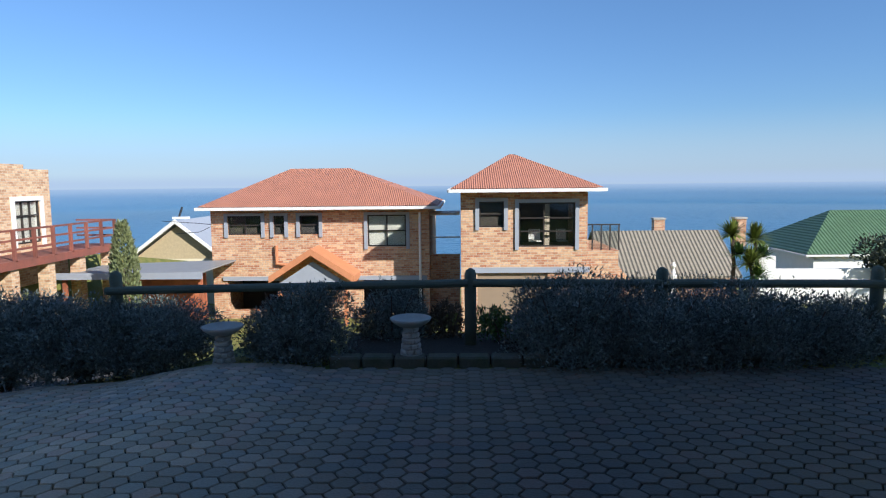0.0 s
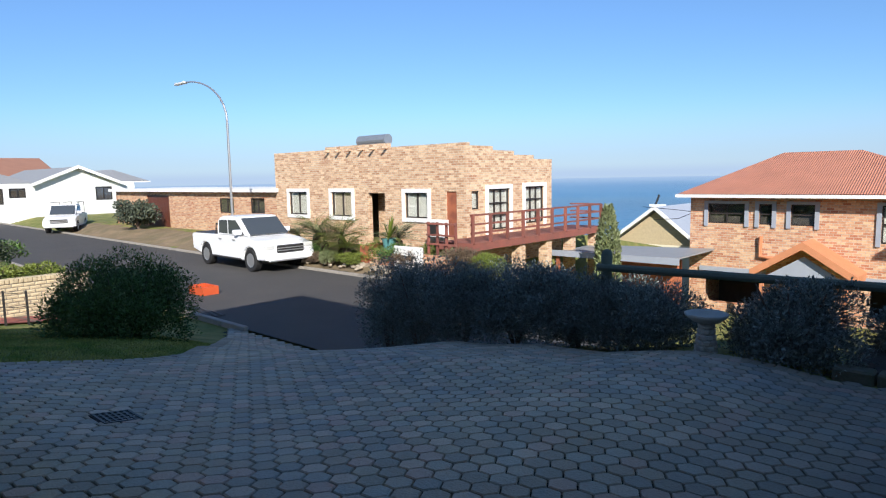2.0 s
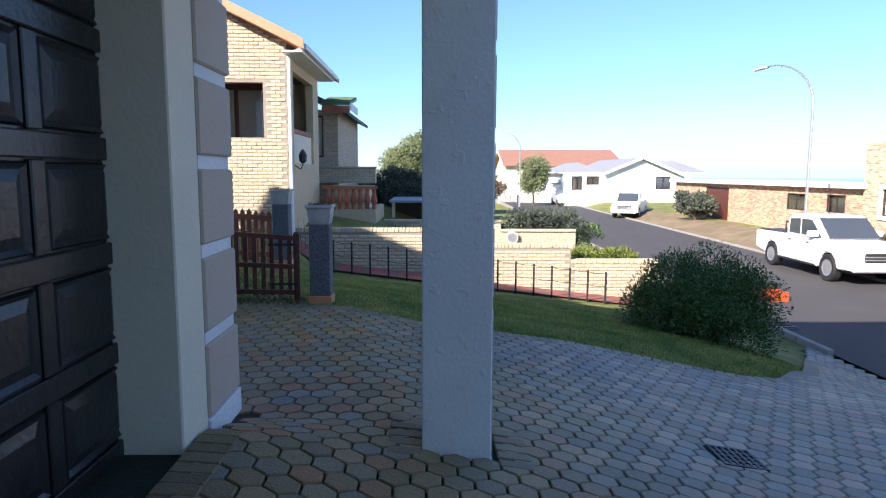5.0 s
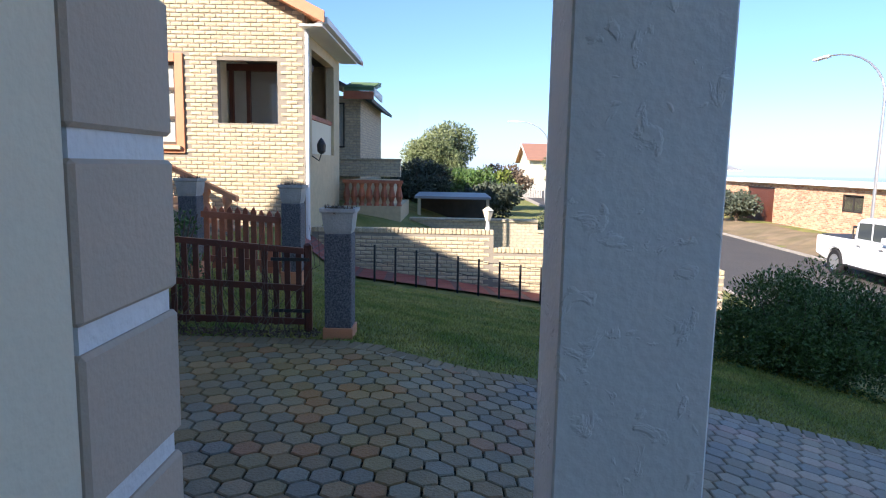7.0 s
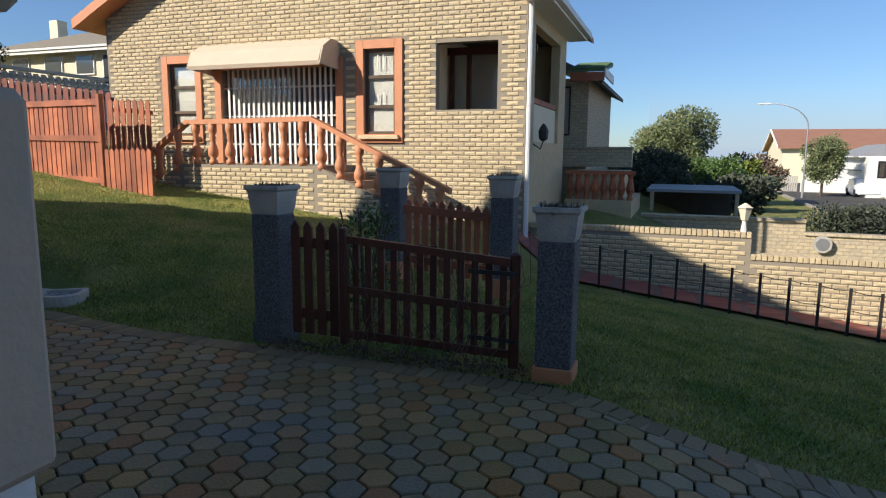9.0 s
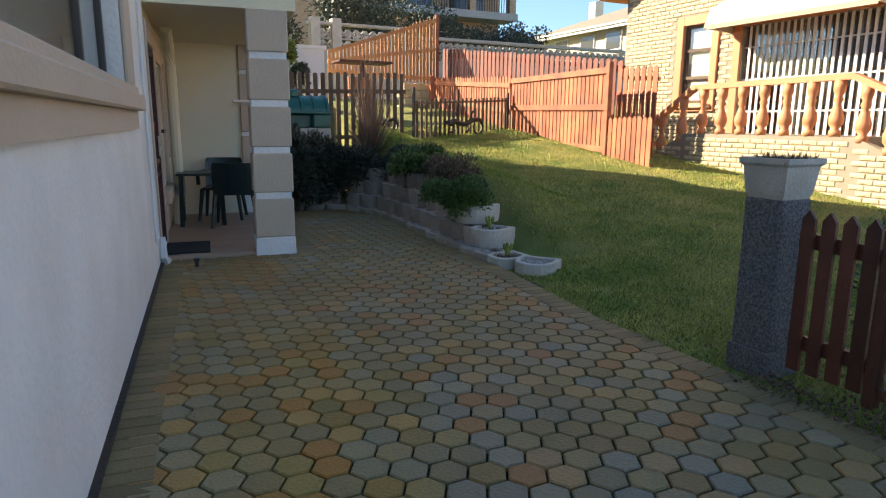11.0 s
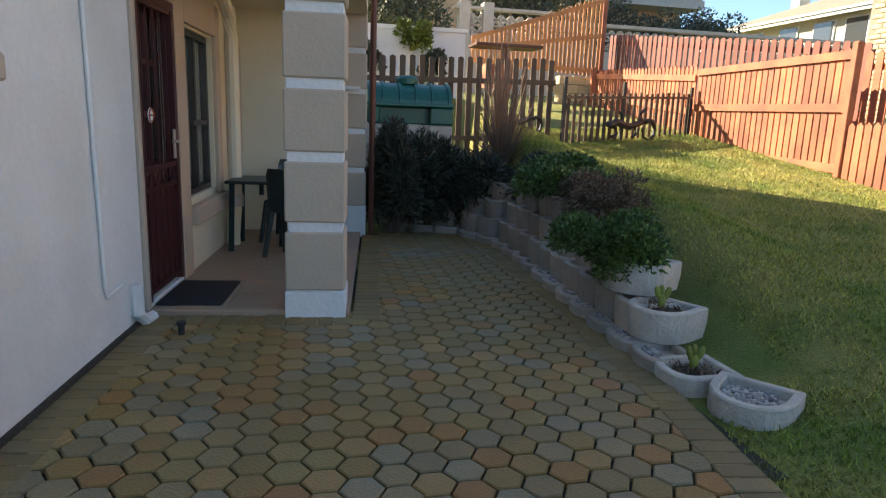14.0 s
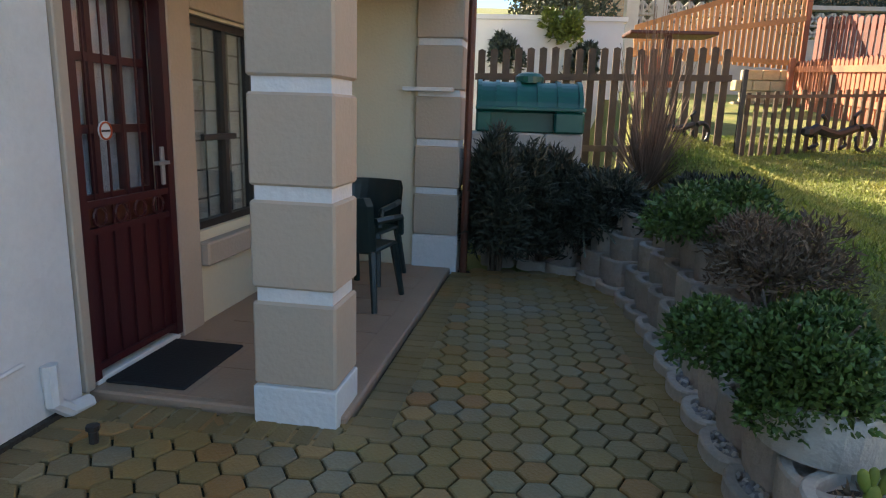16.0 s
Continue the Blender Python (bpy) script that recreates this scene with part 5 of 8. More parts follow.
for i in range(26):
    y0 = rr.uniform(-2.55, -1.4)
    pts = [(-7.2 + rr.uniform(-0.03, 0.02), y0, 0.3)]
    for k in range(5):
        pts.append((-7.2 + rr.uniform(-0.06, 0.03), pts[-1][1] + rr.uniform(-0.12, 0.12), 0.3 + (k + 1) * rr.uniform(0.1, 0.2)))
    tube(bm, pts, 0.005, 3, 0.002)
part("brushwood", bm, bark_m, tw, kind="stuff")
picket_fence("far_gate", (-9.75, -3.2), (-9.6, -2.15), (0.45, 0.4), (1.25, 1.2), 0.1, 0.07, redwood_m, "red-stained picket gate between the inner posts", (0.1, 0.8), category="gate")
lit = thing("leaf_litter", (-7.3, -2.3, 0.26), "dry brown leaf litter along the foot of the gate", "leaf litter", kind="stuff")
rl = np.random.RandomState(9)
sp = [(-7.22 + rl.normal(0, 0.07), rl.uniform(-3.2, -1.2), 0.285) for _ in range(900)]
V, F = leaves(sp, [(rl.normal(0, 1), rl.normal(0, 1), 0.15) for _ in sp], 0.035, 0.016, rl, base=(-7.3, -2.3, 0.26))
leafmesh("litter", V, F, leaf4_m, lit, kind="stuff")
shrub("leaning_shrub", -8.2, -2.9, 0.4, 0.4, 1.35, 700, leaf2_m, "spindly shrub behind the garden gate", "shrub", 0.06, 0.025, seed=70, lumps=8)

# ---- red fences round the lawn ----
picket_fence("red_fence", (-12.3, -13.9), (-12.3, -10.45), (0.95, 0.8), (2.68, 2.72), 0.125, 0.1, redwood_m, "tall red-stained wooden picket fence at the lawn", (0.17, 0.58, 0.93), 0.11, rail_side=-1)
picket_fence("red_fence", (-12.2, -10.38), (-12.2, -9.25), (0.8, 0.75), (1.8, 1.8), 0.125, 0.1, redwood_m, "lower red-stained picket panel by the balustrade", (0.15, 0.8), rail_side=1)
picket_fence("red_fence", (-12.9, -11.0), (-12.9, -9.9), (1.0, 0.9), (2.78, 2.7), 0.14, 0.11, redwood_m, "weathered red picket panel behind the lower one", (0.2, 0.85), rail_side=1)
picket_fence("red_fence", (-12.35, -18.25), (-12.3, -13.95), (1.6, 1.0), (2.95, 2.75), 0.135, 0.1, redwood_m, "tall red-stained picket fence behind the metal gate", (0.15, 0.5, 0.84), 0.11, rail_side=-1)
# wine stain, its darker tone also painting in the partial shade here
picket_fence("high_red_fence", (-12.75, -18.5), (-13.4, -11.4), (2.2, 1.6), (3.82, 2.95), 0.175, 0.125, wine_wood_m, "red picket fence with rounded tops behind the main fence", (0.45, 0.85), 0.09, rail_side=1, tip=0.03)
picket_fence("slat_fence", (-12.45, -18.35), (-9.2, -18.3), (2.78, 2.95), (4.68, 3.5), 0.105, 0.07, orangewood_m, "tall sunlit orange slatted fence climbing the bank", (0.04, 0.48, 0.9), 0.1, rail_side=1)
for x, y, z in ((-12.22, -10.43, 2.78), (-12.28, -18.25, 3.0), (-12.5, -18.36, 4.72)):
    fp = thing("fence_post", (x, y, 0.8), "red-stained square timber post of the fence", "fence post", "fence posts")
    part("shaft", B(x - 0.05, x + 0.05, y - 0.05, y + 0.05, 0.7, z, 0.01), redwood_m, fp)
pier = thing("brick_pier", (-12.0, -18.4, 1.8), "pale masonry pier below the orange slatted fence", "pier")
for k in range(9):
    for q in range(3):
        x0 = -12.5 + q * 0.34 + 0.17 * (k % 2)
        part("block", B(x0, x0 + 0.33, -18.7, -18.42, 0.9 + k * 0.21, 1.1 + k * 0.21, 0.015), stone_m, pier)
picket_fence("old_fence", (-6.2, -13.2), (-9.4, -13.4), (1.0, 1.0), (2.55, 2.65), 0.15, 0.09, greywood_m, "old grey wooden picket fence behind the tank", (0.2, 0.75), tip=0.02)
mg = picket_fence("slatted_metal_gate", (-9.4, -12.9), (-12.2, -13.9), (1.1, 1.0), (2.1, 2.25), 0.13, 0.06, greywood_m, "gate of weathered slats on a dark metal frame with lizard ornaments", (0.0, 0.92), 0.04, tip=0.0, category="gate")
for x, y in ((-9.38, -12.9), (-10.6, -13.33), (-12.2, -13.9)):
    part("post", B(x - 0.025, x + 0.025, y - 0.025, y + 0.025, 0.9, 2.35), dark_m, mg, "dark metal upright")
def lizard(x, y, z, s, label):
    t = thing("lizard_ornament", (x, y, z), label, "ornament", "lizard ornaments")
    def on(u, v):
        return (s * u * -0.94, s * u * -0.34 + 0.06, s * v)
    spine = [(-0.52, -0.02), (-0.42, 0.04), (-0.28, 0.0), (-0.1, -0.03), (0.08, 0.02), (0.2, 0.06)]
    bm = tube(bmesh.new(), [on(u, v) for u, v in spine], 0.065 * s, 8, 0.05 * s)
    tube(bm, [on(0.36 + 0.15 * math.cos(a), -0.08 + 0.16 * math.sin(a)) for a in np.linspace(2.2, -3.4, 16)], 0.045 * s, 6, 0.018 * s)
    rings(bm, [(0.02 * s, 0.0), (0.075 * s, 0.03 * s), (0.07 * s, 0.09 * s), (0.02 * s, 0.12 * s)], 8, on(-0.56, -0.06))
    for u, v, w_ in ((-0.38, -0.2, -0.5), (-0.3, 0.2, -0.36), (0.06, -0.2, -0.02), (0.14, 0.26, 0.22)):
        tube(bm, [on((u + w_) / 2, v * 0.2), on(u, v * 0.75), on(w_, v)], 0.026 * s, 6)
    part("figure", bm, dark_m, t, world=False)
lizard(-10.75, -13.25, 1.66, 1.0, "dark cast metal lizard on the slatted gate")
lizard(-8.75, -13.05, 1.66, 0.75, "dark cast metal lizard on the old gate panel")

# ---- tank on its block stand ----
tank = thing("water_tank", (-7.05, -12.45, 1.5), "ribbed green plastic horizontal water tank on grey blocks", "water tank")
bm = bmesh.new()
prof = [(0.36 * math.cos(a) - 12.42, 1.82 + 0.29 * math.sin(a)) for a in np.linspace(0, math.pi, 15)] + [(-12.78, 1.56), (-12.18, 1.56), (-12.18, 1.78)]
prism(bm, prof, "x", -7.38, -6.28)
bmesh.ops.bevel(bm, geom=[e for e in bm.edges], offset=0.01, segments=1, affect="EDGES")
part("body", bm, green_plastic_m, tank)
for x in (-7.4, -7.17, -6.95, -6.73, -6.5, -6.3):
    rib = [(0.385 * math.cos(a) - 12.42, 1.82 + 0.31 * math.sin(a)) for a in np.linspace(0, math.pi, 15)]
    part("rib", prism(bmesh.new(), rib, "x", x, x + 0.045), green_plastic_m, tank)
part("flange", B(-7.43, -6.24, -12.06, -12.0, 1.79, 1.84, 0.012), green_plastic_m, tank)
for x, w in ((-7.42, 0.32), (-6.42, 0.17)):
    part("foot", B(x, x + w, -12.2, -12.02, 1.56, 1.788, 0.02), green_plastic_m, tank)
part("lid", rings(bmesh.new(), [(0.16, 2.1), (0.16, 2.17), (0.13, 2.2), (0.05, 2.22)], 18, (-6.83, -12.42, 0)), green_plastic_m, tank)
stand = thing("block_stand", (-7.05, -12.4, 0.3), "stand of big grey concrete blocks under the tank", "stand")
for i in range(3):
    for j in range(4):
        part("block", B(-7.48 + i * 0.42 + 0.06 * (j % 2), -7.065 + i * 0.42 + 0.06 * (j % 2), -12.75, -12.05, 0.3 + j * 0.315, 0.61 + j * 0.315, 0.02), concrete_m, stand)

# ---- terraced wall of planter blocks ----
def half_round(w, d, h, round_=0.3, rim=0.05, deep=0.04):
    """A D-shaped hollow block with its round side toward +y of its own, its front at y = 0."""
    k = d * round_
    out = [(-w / 2, -d)] + [(w / 2 * math.cos(a), -k + k * math.sin(a) ** 0.8) for a in np.linspace(math.pi, 0, 13)] + [(w / 2, -d)]
    bm = bmesh.new()
    cy = -d * 0.5
    def ring(inset, z):
        return [bm.verts.new((x * (1 - 2 * inset / w), cy + (y - cy) * (1 - 2 * inset / d), z)) for x, y in out]
    rows = [ring(0.012, 0), ring(0, h * 0.5), ring(0.0, h - 0.01), ring(0.008, h), ring(rim - 0.006, h), ring(rim, h - 0.008), ring(rim + 0.006, h - deep)]
    for a, b in zip(rows, rows[1:]):
        for i in range(len(a)):
            bm.faces.new((a[i], a[(i + 1) % len(a)], b[(i + 1) % len(a)], b[i]))
    bm.faces.new(rows[0][::-1]); bm.faces.new(rows[-1])
    bmesh.ops.recalc_face_normals(bm, faces=bm.faces)
    return bm


terrace = thing("terrace_wall", (-7.5, -8, 0.25), "curved terraced retaining wall of grey planter blocks below the lawn", "retaining wall")
tb = half_round(0.338, 0.33, 0.235)
tme = bpy.data.meshes.new("terrace_block"); tb.to_mesh(tme); tb.free(); tme.materials.append(block_m)


def curve_at(u, off):
    """A point along the foot of the wall, off metres behind it, and its heading."""
    pts = [(-7.36, -6.2), (-7.35, -6.9), (-7.37, -7.5), (-7.42, -8.4), (-7.48, -9.4), (-7.46, -10.2), (-7.2, -10.85), (-6.8, -11.15), (-6.3, -11.3)]
    seg = [math.dist(a, b) for a, b in zip(pts, pts[1:])]
    for (a, b), L in zip(zip(pts, pts[1:]), seg):
        if u <= L:
            dx, dy = (b[0] - a[0]) / L, (b[1] - a[1]) / L
            return a[0] + dx * u + dy * off, a[1] + dy * u - dx * off, math.atan2(dy, dx)
        u -= L
    return None


def pebble_bed(name, parent, cx, cy, z, rx, ry, n, seed, a=0.0):
    """Flat rounded pebbles lying in a bed."""
    rnd, bm = random.Random(seed), bmesh.new()
    for i in range(n):
        r, th = math.sqrt(rnd.random()), rnd.uniform(0, 6.28)
        u, v = rx * r * math.cos(th), ry * r * math.sin(th)
        w = rnd.uniform(0.01, 0.02)
        c = Matrix.Translation((cx + u * math.cos(a) - v * math.sin(a), cy + u * math.sin(a) + v * math.cos(a), z + rnd.uniform(0, 0.008))) @ Matrix.Rotation(rnd.uniform(0, 6), 4, "Z")
        box(bm, -w, w, -w * 0.7, w * 0.7, -0.012, 0.012, 0.007, m=c)
    return part(name, bm, gravel_m, parent, kind="stuff")


for course in range(4):
    u = (0.4, 0.85, 1.55, 2.9)[course]
    while True:
        c = curve_at(u, 0.1 * course)
        if c is None or (course == 3 and u > 5):
            break
        ob = new("block", tme); ob.parent = terrace
        ob.location = Vector((c[0], c[1], 0.105 + course * 0.2 + 0.004 * math.sin(u * 7))) - Vector((-7.5, -8, 0.25))
        ob.rotation_euler = (0.0, 0, c[2] + 0.03 * math.sin(u * 9))
        if course == 0 and u < 2.6:
            p = curve_at(u, 0.1)
            pebble_bed("pebbles", terrace, p[0], p[1], 0.327, 0.045, 0.13, 34, int(u * 100), c[2] + math.pi / 2)
        u += 0.341


def end_pot(x, y, zrim, a, w, d, filling, h=0.23, seed=0, rnd_=0.62):
    t = thing("planter_block", (x, y, zrim - h), {"pebbles": "whitewashed D-shaped concrete planter filled with grey pebbles", "cactus": "whitewashed D-shaped concrete planter with a small prickly pear", "none": "whitewashed D-shaped concrete planter under the rounded shrub"}[filling], "planter", "planter blocks")
    bm = half_round(w, d, h, rnd_, 0.05, 0.055)
    bmesh.ops.rotate(bm, verts=bm.verts, cent=(0, 0, 0), matrix=Matrix.Rotation(a, 3, "Z"))
    part("pot", bm, potwhite_m, t, world=False)
    cx, cy = x + 0.5 * d * math.sin(a), y - 0.5 * d * math.cos(a)
    if filling == "pebbles":
        pebble_bed("pebbles", t, cx, cy, zrim - 0.035, w * 0.34, d * 0.3, 190, 3, a)
    elif filling == "cactus":
        part("soil", rings(bmesh.new(), [(min(w, d) * 0.36, zrim - 0.06), (min(w, d) * 0.34, zrim - 0.035), (0.02, zrim - 0.02)], 14, (cx, cy, 0)), soil_m, t)
        rnd = random.Random(seed)
        for k, (dx, dz, hh, r) in enumerate(((0, 0.0, 0.1, 0.03), (0.035, 0.07, 0.085, 0.022), (-0.035, 0.06, 0.09, 0.024), (0.008, 0.09, 0.07, 0.02))):
            bm = rings(bmesh.new(), [(0.008, 0), (r * 0.8, hh * 0.25), (r, hh * 0.55), (r * 0.75, hh * 0.88), (0.006, hh)], 9, (0, 0, 0))
            bmesh.ops.scale(bm, vec=(1, 0.55, 1), verts=bm.verts)
            bmesh.ops.rotate(bm, verts=bm.verts, cent=(0, 0, 0), matrix=Matrix.Rotation(dx * 9, 3, "Y"))
            bmesh.ops.translate(bm, verts=bm.verts, vec=(cx + dx * 0.6, cy, zrim - 0.03 + dz))
            part("cactus_pad", bm, leaf3_m, t, smooth=True)
        V, F = leaves([(cx + rnd.uniform(-0.1, 0.1), cy + rnd.uniform(-0.1, 0.1), zrim - 0.03) for _ in range(70)], [(rnd.uniform(-1, 1), rnd.uniform(-1, 1), 0.8) for _ in range(70)], 0.05, 0.014, np.random.RandomState(seed + 5), base=(x, y, zrim - h))
        leafmesh("weed", V, F, leaf4_m, t, kind="stuff")
    return t


end_pot(-7.49, -5.86, 0.35, radians(-52), 0.42, 0.4, "pebbles", 0.25, 1, 0.7)
end_pot(-7.37, -6.36, 0.34, radians(-88), 0.35, 0.4, "cactus", 0.25, 2, 0.35)
end_pot(-7.47, -6.78, 0.545, radians(-62), 0.42, 0.4, "cactus", 0.2, 3, 0.62)
end_pot(-7.48, -7.12, 0.755, radians(-55), 0.46, 0.42, "none", 0.2, 4, 0.62)

# ---- terrace plants ----
for i, (nm, x, y, z, rx, ry, h, n, m_, lab, ln, wd) in enumerate([
    ("round_shrub", -7.62, -7.48, 0.56, 0.43, 0.43, 0.62, 24000, leaf2_m, "rounded bright green shrub on the planter wall", 0.035, 0.018),
    ("woody_shrub", -7.98, -8.5, 0.72, 0.42, 0.55, 0.62, 4500, leaf4_m, "twiggy brown-green shrub on the terrace", 0.06, 0.012),
    ("green_shrub", -8.05, -9.4, 0.8, 0.55, 0.6, 0.6, 8000, leaf2_m, "low green shrub on the terrace", 0.05, 0.025),
    ("dark_fern", -7.0, -11.3, 0.3, 0.55, 0.5, 0.95, 4000, fern_m, "dark feathery shrub in the corner", 0.12, 0.02),
    ("dark_fern", -6.8, -11.3, 0.3, 0.5, 0.45, 1.4, 10000, fern_m, "dark feathery shrub against the pier", 0.12, 0.02),
    ("dark_fern", -7.6, -11.2, 0.5, 0.6, 0.55, 0.9, 9000, fern_m, "dark feathery shrub at the foot of the tank", 0.12, 0.02),
    ("dark_fern", -6.5, -11.0, 0.25, 0.32, 0.4, 1.6, 10000, fern_m, "tall dark feathery shrub beside the downpipe", 0.14, 0.018),
    ("dark_fern", -8.2, -10.4, 0.6, 0.65, 0.65, 0.8, 9000, fern_m, "dark spreading shrub behind the wall", 0.1, 0.02)]):
    shrub(nm, x, y, rx, ry, h, n, m_, lab, "shrub", ln, wd, seed=80 + i, z=z, lumps=16)
dry = thing("dry_shrub", (-8.15, -12.1, 1.0), "tall leafless brown twiggy shrub by the tank", "shrub")
bm = bmesh.new()
rr = random.Random(4)
for i in range(420):
    a, r = rr.uniform(0, 6.28), rr.uniform(0.02, 0.5)
    hh = (rr.uniform(0.35, 0.95) if i % 4 else rr.uniform(1.1, 2.0)) * (1.15 - r)
    tube(bm, [(0.1 * r * math.cos(a), 0.1 * r * math.sin(a), 0), (0.6 * r * math.cos(a), 0.6 * r * math.sin(a), hh * 0.55), (r * math.cos(a) + rr.uniform(-.05, .05), r * math.sin(a), hh)], 0.007, 3, 0.0025)
part("brushwood", bm, twig_m, dry, world=False, kind="stuff")
for k in range(2):
    fr = thing("fern_clump", (-6.7 - 0.6 * k, -11.0, 0.75 - 0.1 * k), "dark green fern fronds arching over the wall", "plant", "fern clumps")
    fronds(fr, (0, 0, 0.1), 18, 0.7, leaf_m, random.Random(k), 1.0, 0.045)
lay_hexes()
lay_borders()

# ---- neighbour's details ----
def neighbour_details():
    # balustrade, landing and steps
    part("landing", B(-14.9, -13.45, -9.7, -6.6, 0.2, 1.5), mortar_m, N1, "brick landing wall")
    for q in ([(-9.7, 0.2), (-9.7, 1.5), (-10.75, 0.95), (-10.75, 0.2)], [(-6.6, 0.2), (-6.6, 1.5), (-3.95, 0.35), (-3.95, 0.2)]):
        part("stair_wall", prism(bmesh.new(), q, "x", -13.6, -13.45), mortar_m, N1, "sloping brick stair wall")
    for i in range(8):
        part("step", B(-14.9, -13.6, -6.6 + i * 0.33, -6.27 + i * 0.33, 0.1, 1.36 - i * 0.145), porch_tile_m, N1)
    bal = thing("balustrade", (-13.52, -8, 1.5), "terracotta precast balustrade with turned balusters on the landing", "balustrade")
    path = [(-10.6, 1.72, 0.92), (-9.6, 2.36, 1.5), (-6.73, 2.4, 1.5), (-4.0, 1.15, 0.42)]
    for (a, za, ba), (b, zb, bb) in zip(path, path[1:]):
        bm = bmesh.new()
        prism(bm, [(a, za - 0.09), (b, zb - 0.09), (b, zb), (a, za)], "x", -13.6, -13.44)
        part("handrail", bm, orange_m, bal)
        n = max(2, int(abs(b - a) / 0.36))
        for i in range(n):
            y = a + (b - a) * (i + 0.5) / n
            z0 = ba + (bb - ba) * (i + 0.5) / n; z1 = za + (zb - za) * (i + 0.5) / n - 0.07
            h = z1 - z0
            pr = [(0.085, 0), (0.085, 0.1), (0.05, 0.13), (0.1, 0.22), (0.105, 0.34), (0.06, 0.5), (0.045, 0.58), (0.07, 0.64), (0.05, 0.7), (0.085, 0.8), (0.085, 1.0)]
            part("baluster", rings(bmesh.new(), [(r, q * h) for r, q in pr], 10, (-13.52, y, z0)), orange_m, bal, smooth=True)
    # awning
    aw = thing("awning", (-14.5, -8.5, 3.9), "rolled-out beige canvas awning over the glass door", "awning")
    bm = bmesh.new()
    prism(bm, [(-14.92, 3.95), (-14.6, 3.97), (-14.3, 3.8), (-14.15, 3.5), (-14.18, 3.42), (-14.35, 3.68), (-14.6, 3.85), (-14.92, 3.85)], "y", -10.1, -6.95)
    part("canvas", bm, awning_m, aw)
    for y in (-10.12, -6.95):
        bm = bmesh.new()
        prism(bm, [(-14.92, 3.95), (-14.6, 3.97), (-14.3, 3.8), (-14.15, 3.45), (-14.92, 3.4)], "y", y, y + 0.03)
        part("cheek", bm, awning_m, aw)
    # bars and blinds of the wide opening
    w = thing("window", (-15.0, -8.4, 1.5)); w.parent = N1; w.location = Vector((-15.0, -8.4, 1.5)) - world_of(N1)
    for i in range(22):
        y = -9.75 + i * 0.128
        part("bar", B(-15.0, -14.985, y, y + 0.05, 1.5, 3.5), white_m, w)
    for z in (1.9, 2.5, 3.1):
        part("crossbar", B(-15.015, -15.001, -9.85, -7.0, z, z + 0.03), white_m, w)
    part("pane", B(-15.07, -15.06, -9.85, -7.0, 1.5, 3.5), pane_m, w)
    # dark sheet behind the bars, the room's dimness put into its colour
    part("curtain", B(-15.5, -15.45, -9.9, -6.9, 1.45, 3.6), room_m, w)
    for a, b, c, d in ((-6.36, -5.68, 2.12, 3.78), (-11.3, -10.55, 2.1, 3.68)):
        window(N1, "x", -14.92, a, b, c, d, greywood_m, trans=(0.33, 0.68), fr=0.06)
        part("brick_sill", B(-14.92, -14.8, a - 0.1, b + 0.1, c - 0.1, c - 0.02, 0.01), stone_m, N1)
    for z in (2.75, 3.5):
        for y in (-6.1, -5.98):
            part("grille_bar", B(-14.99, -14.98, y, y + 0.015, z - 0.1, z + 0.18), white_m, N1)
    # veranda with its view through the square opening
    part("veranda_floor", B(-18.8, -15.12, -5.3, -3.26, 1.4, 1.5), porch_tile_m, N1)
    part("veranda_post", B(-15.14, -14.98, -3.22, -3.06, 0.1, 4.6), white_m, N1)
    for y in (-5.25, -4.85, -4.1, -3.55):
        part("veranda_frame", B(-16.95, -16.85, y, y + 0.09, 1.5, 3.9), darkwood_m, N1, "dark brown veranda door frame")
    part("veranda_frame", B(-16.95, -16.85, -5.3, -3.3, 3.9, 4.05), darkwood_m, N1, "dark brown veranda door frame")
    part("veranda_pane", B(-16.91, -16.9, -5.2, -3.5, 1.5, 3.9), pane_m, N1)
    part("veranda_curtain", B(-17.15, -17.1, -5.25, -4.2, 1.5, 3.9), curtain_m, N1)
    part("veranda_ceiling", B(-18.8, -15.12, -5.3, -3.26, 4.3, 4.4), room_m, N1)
    part("downpipe", tube(bmesh.new(), [(-14.86, -2.98, 0.2), (-14.86, -2.98, 4.45), (-14.7, -2.55, 4.62)], 0.045, 8), white_m, N1, "white downpipe")
    part("gutter", B(-19.3, -14.5, -2.62, -2.5, 4.5, 4.62), white_m, N1, "white gutter")
    bm = bmesh.new()
    for sg, y0 in ((1, -13.6), (-1, -2.55)):
        s = 0.488 * sg
        ym = -8.075
        prism(bm, [(y0, 4.5), (ym, 7.19), (ym, 7.4), (y0, 4.72)], "x", -14.5, -14.44)
    part("barge_board", bm, orange_m, N1, "terracotta barge boards")
    part("soffit", B(-19.2, -14.5, -3.05, -2.6, 4.44, 4.48), white_m, N1)
    lp = thing("wall_lantern", (-15.6, -2.95, 2.0), "black carriage lantern on the side wall", "lamp")
    part("arm", tube(bmesh.new(), [(-15.6, -3.05, 1.95), (-15.6, -2.9, 1.85), (-15.6, -2.85, 2.0)], 0.015, 6), dark_m, lp)
    part("lantern", rings(bmesh.new(), [(0.04, 2.0), (0.09, 2.05), (0.1, 2.2), (0.06, 2.28), (0.01, 2.34)], 8, (-15.6, -2.85, 0)), dark_m, lp)
    part("balcony_rail", B(-19, -15.2, -3.2, -3.1, 2.75, 2.85), redwood_m, N1)
    part("balcony_panel", B(-19, -15.2, -3.18, -3.12, 2.0, 2.74), cream_m, N1)
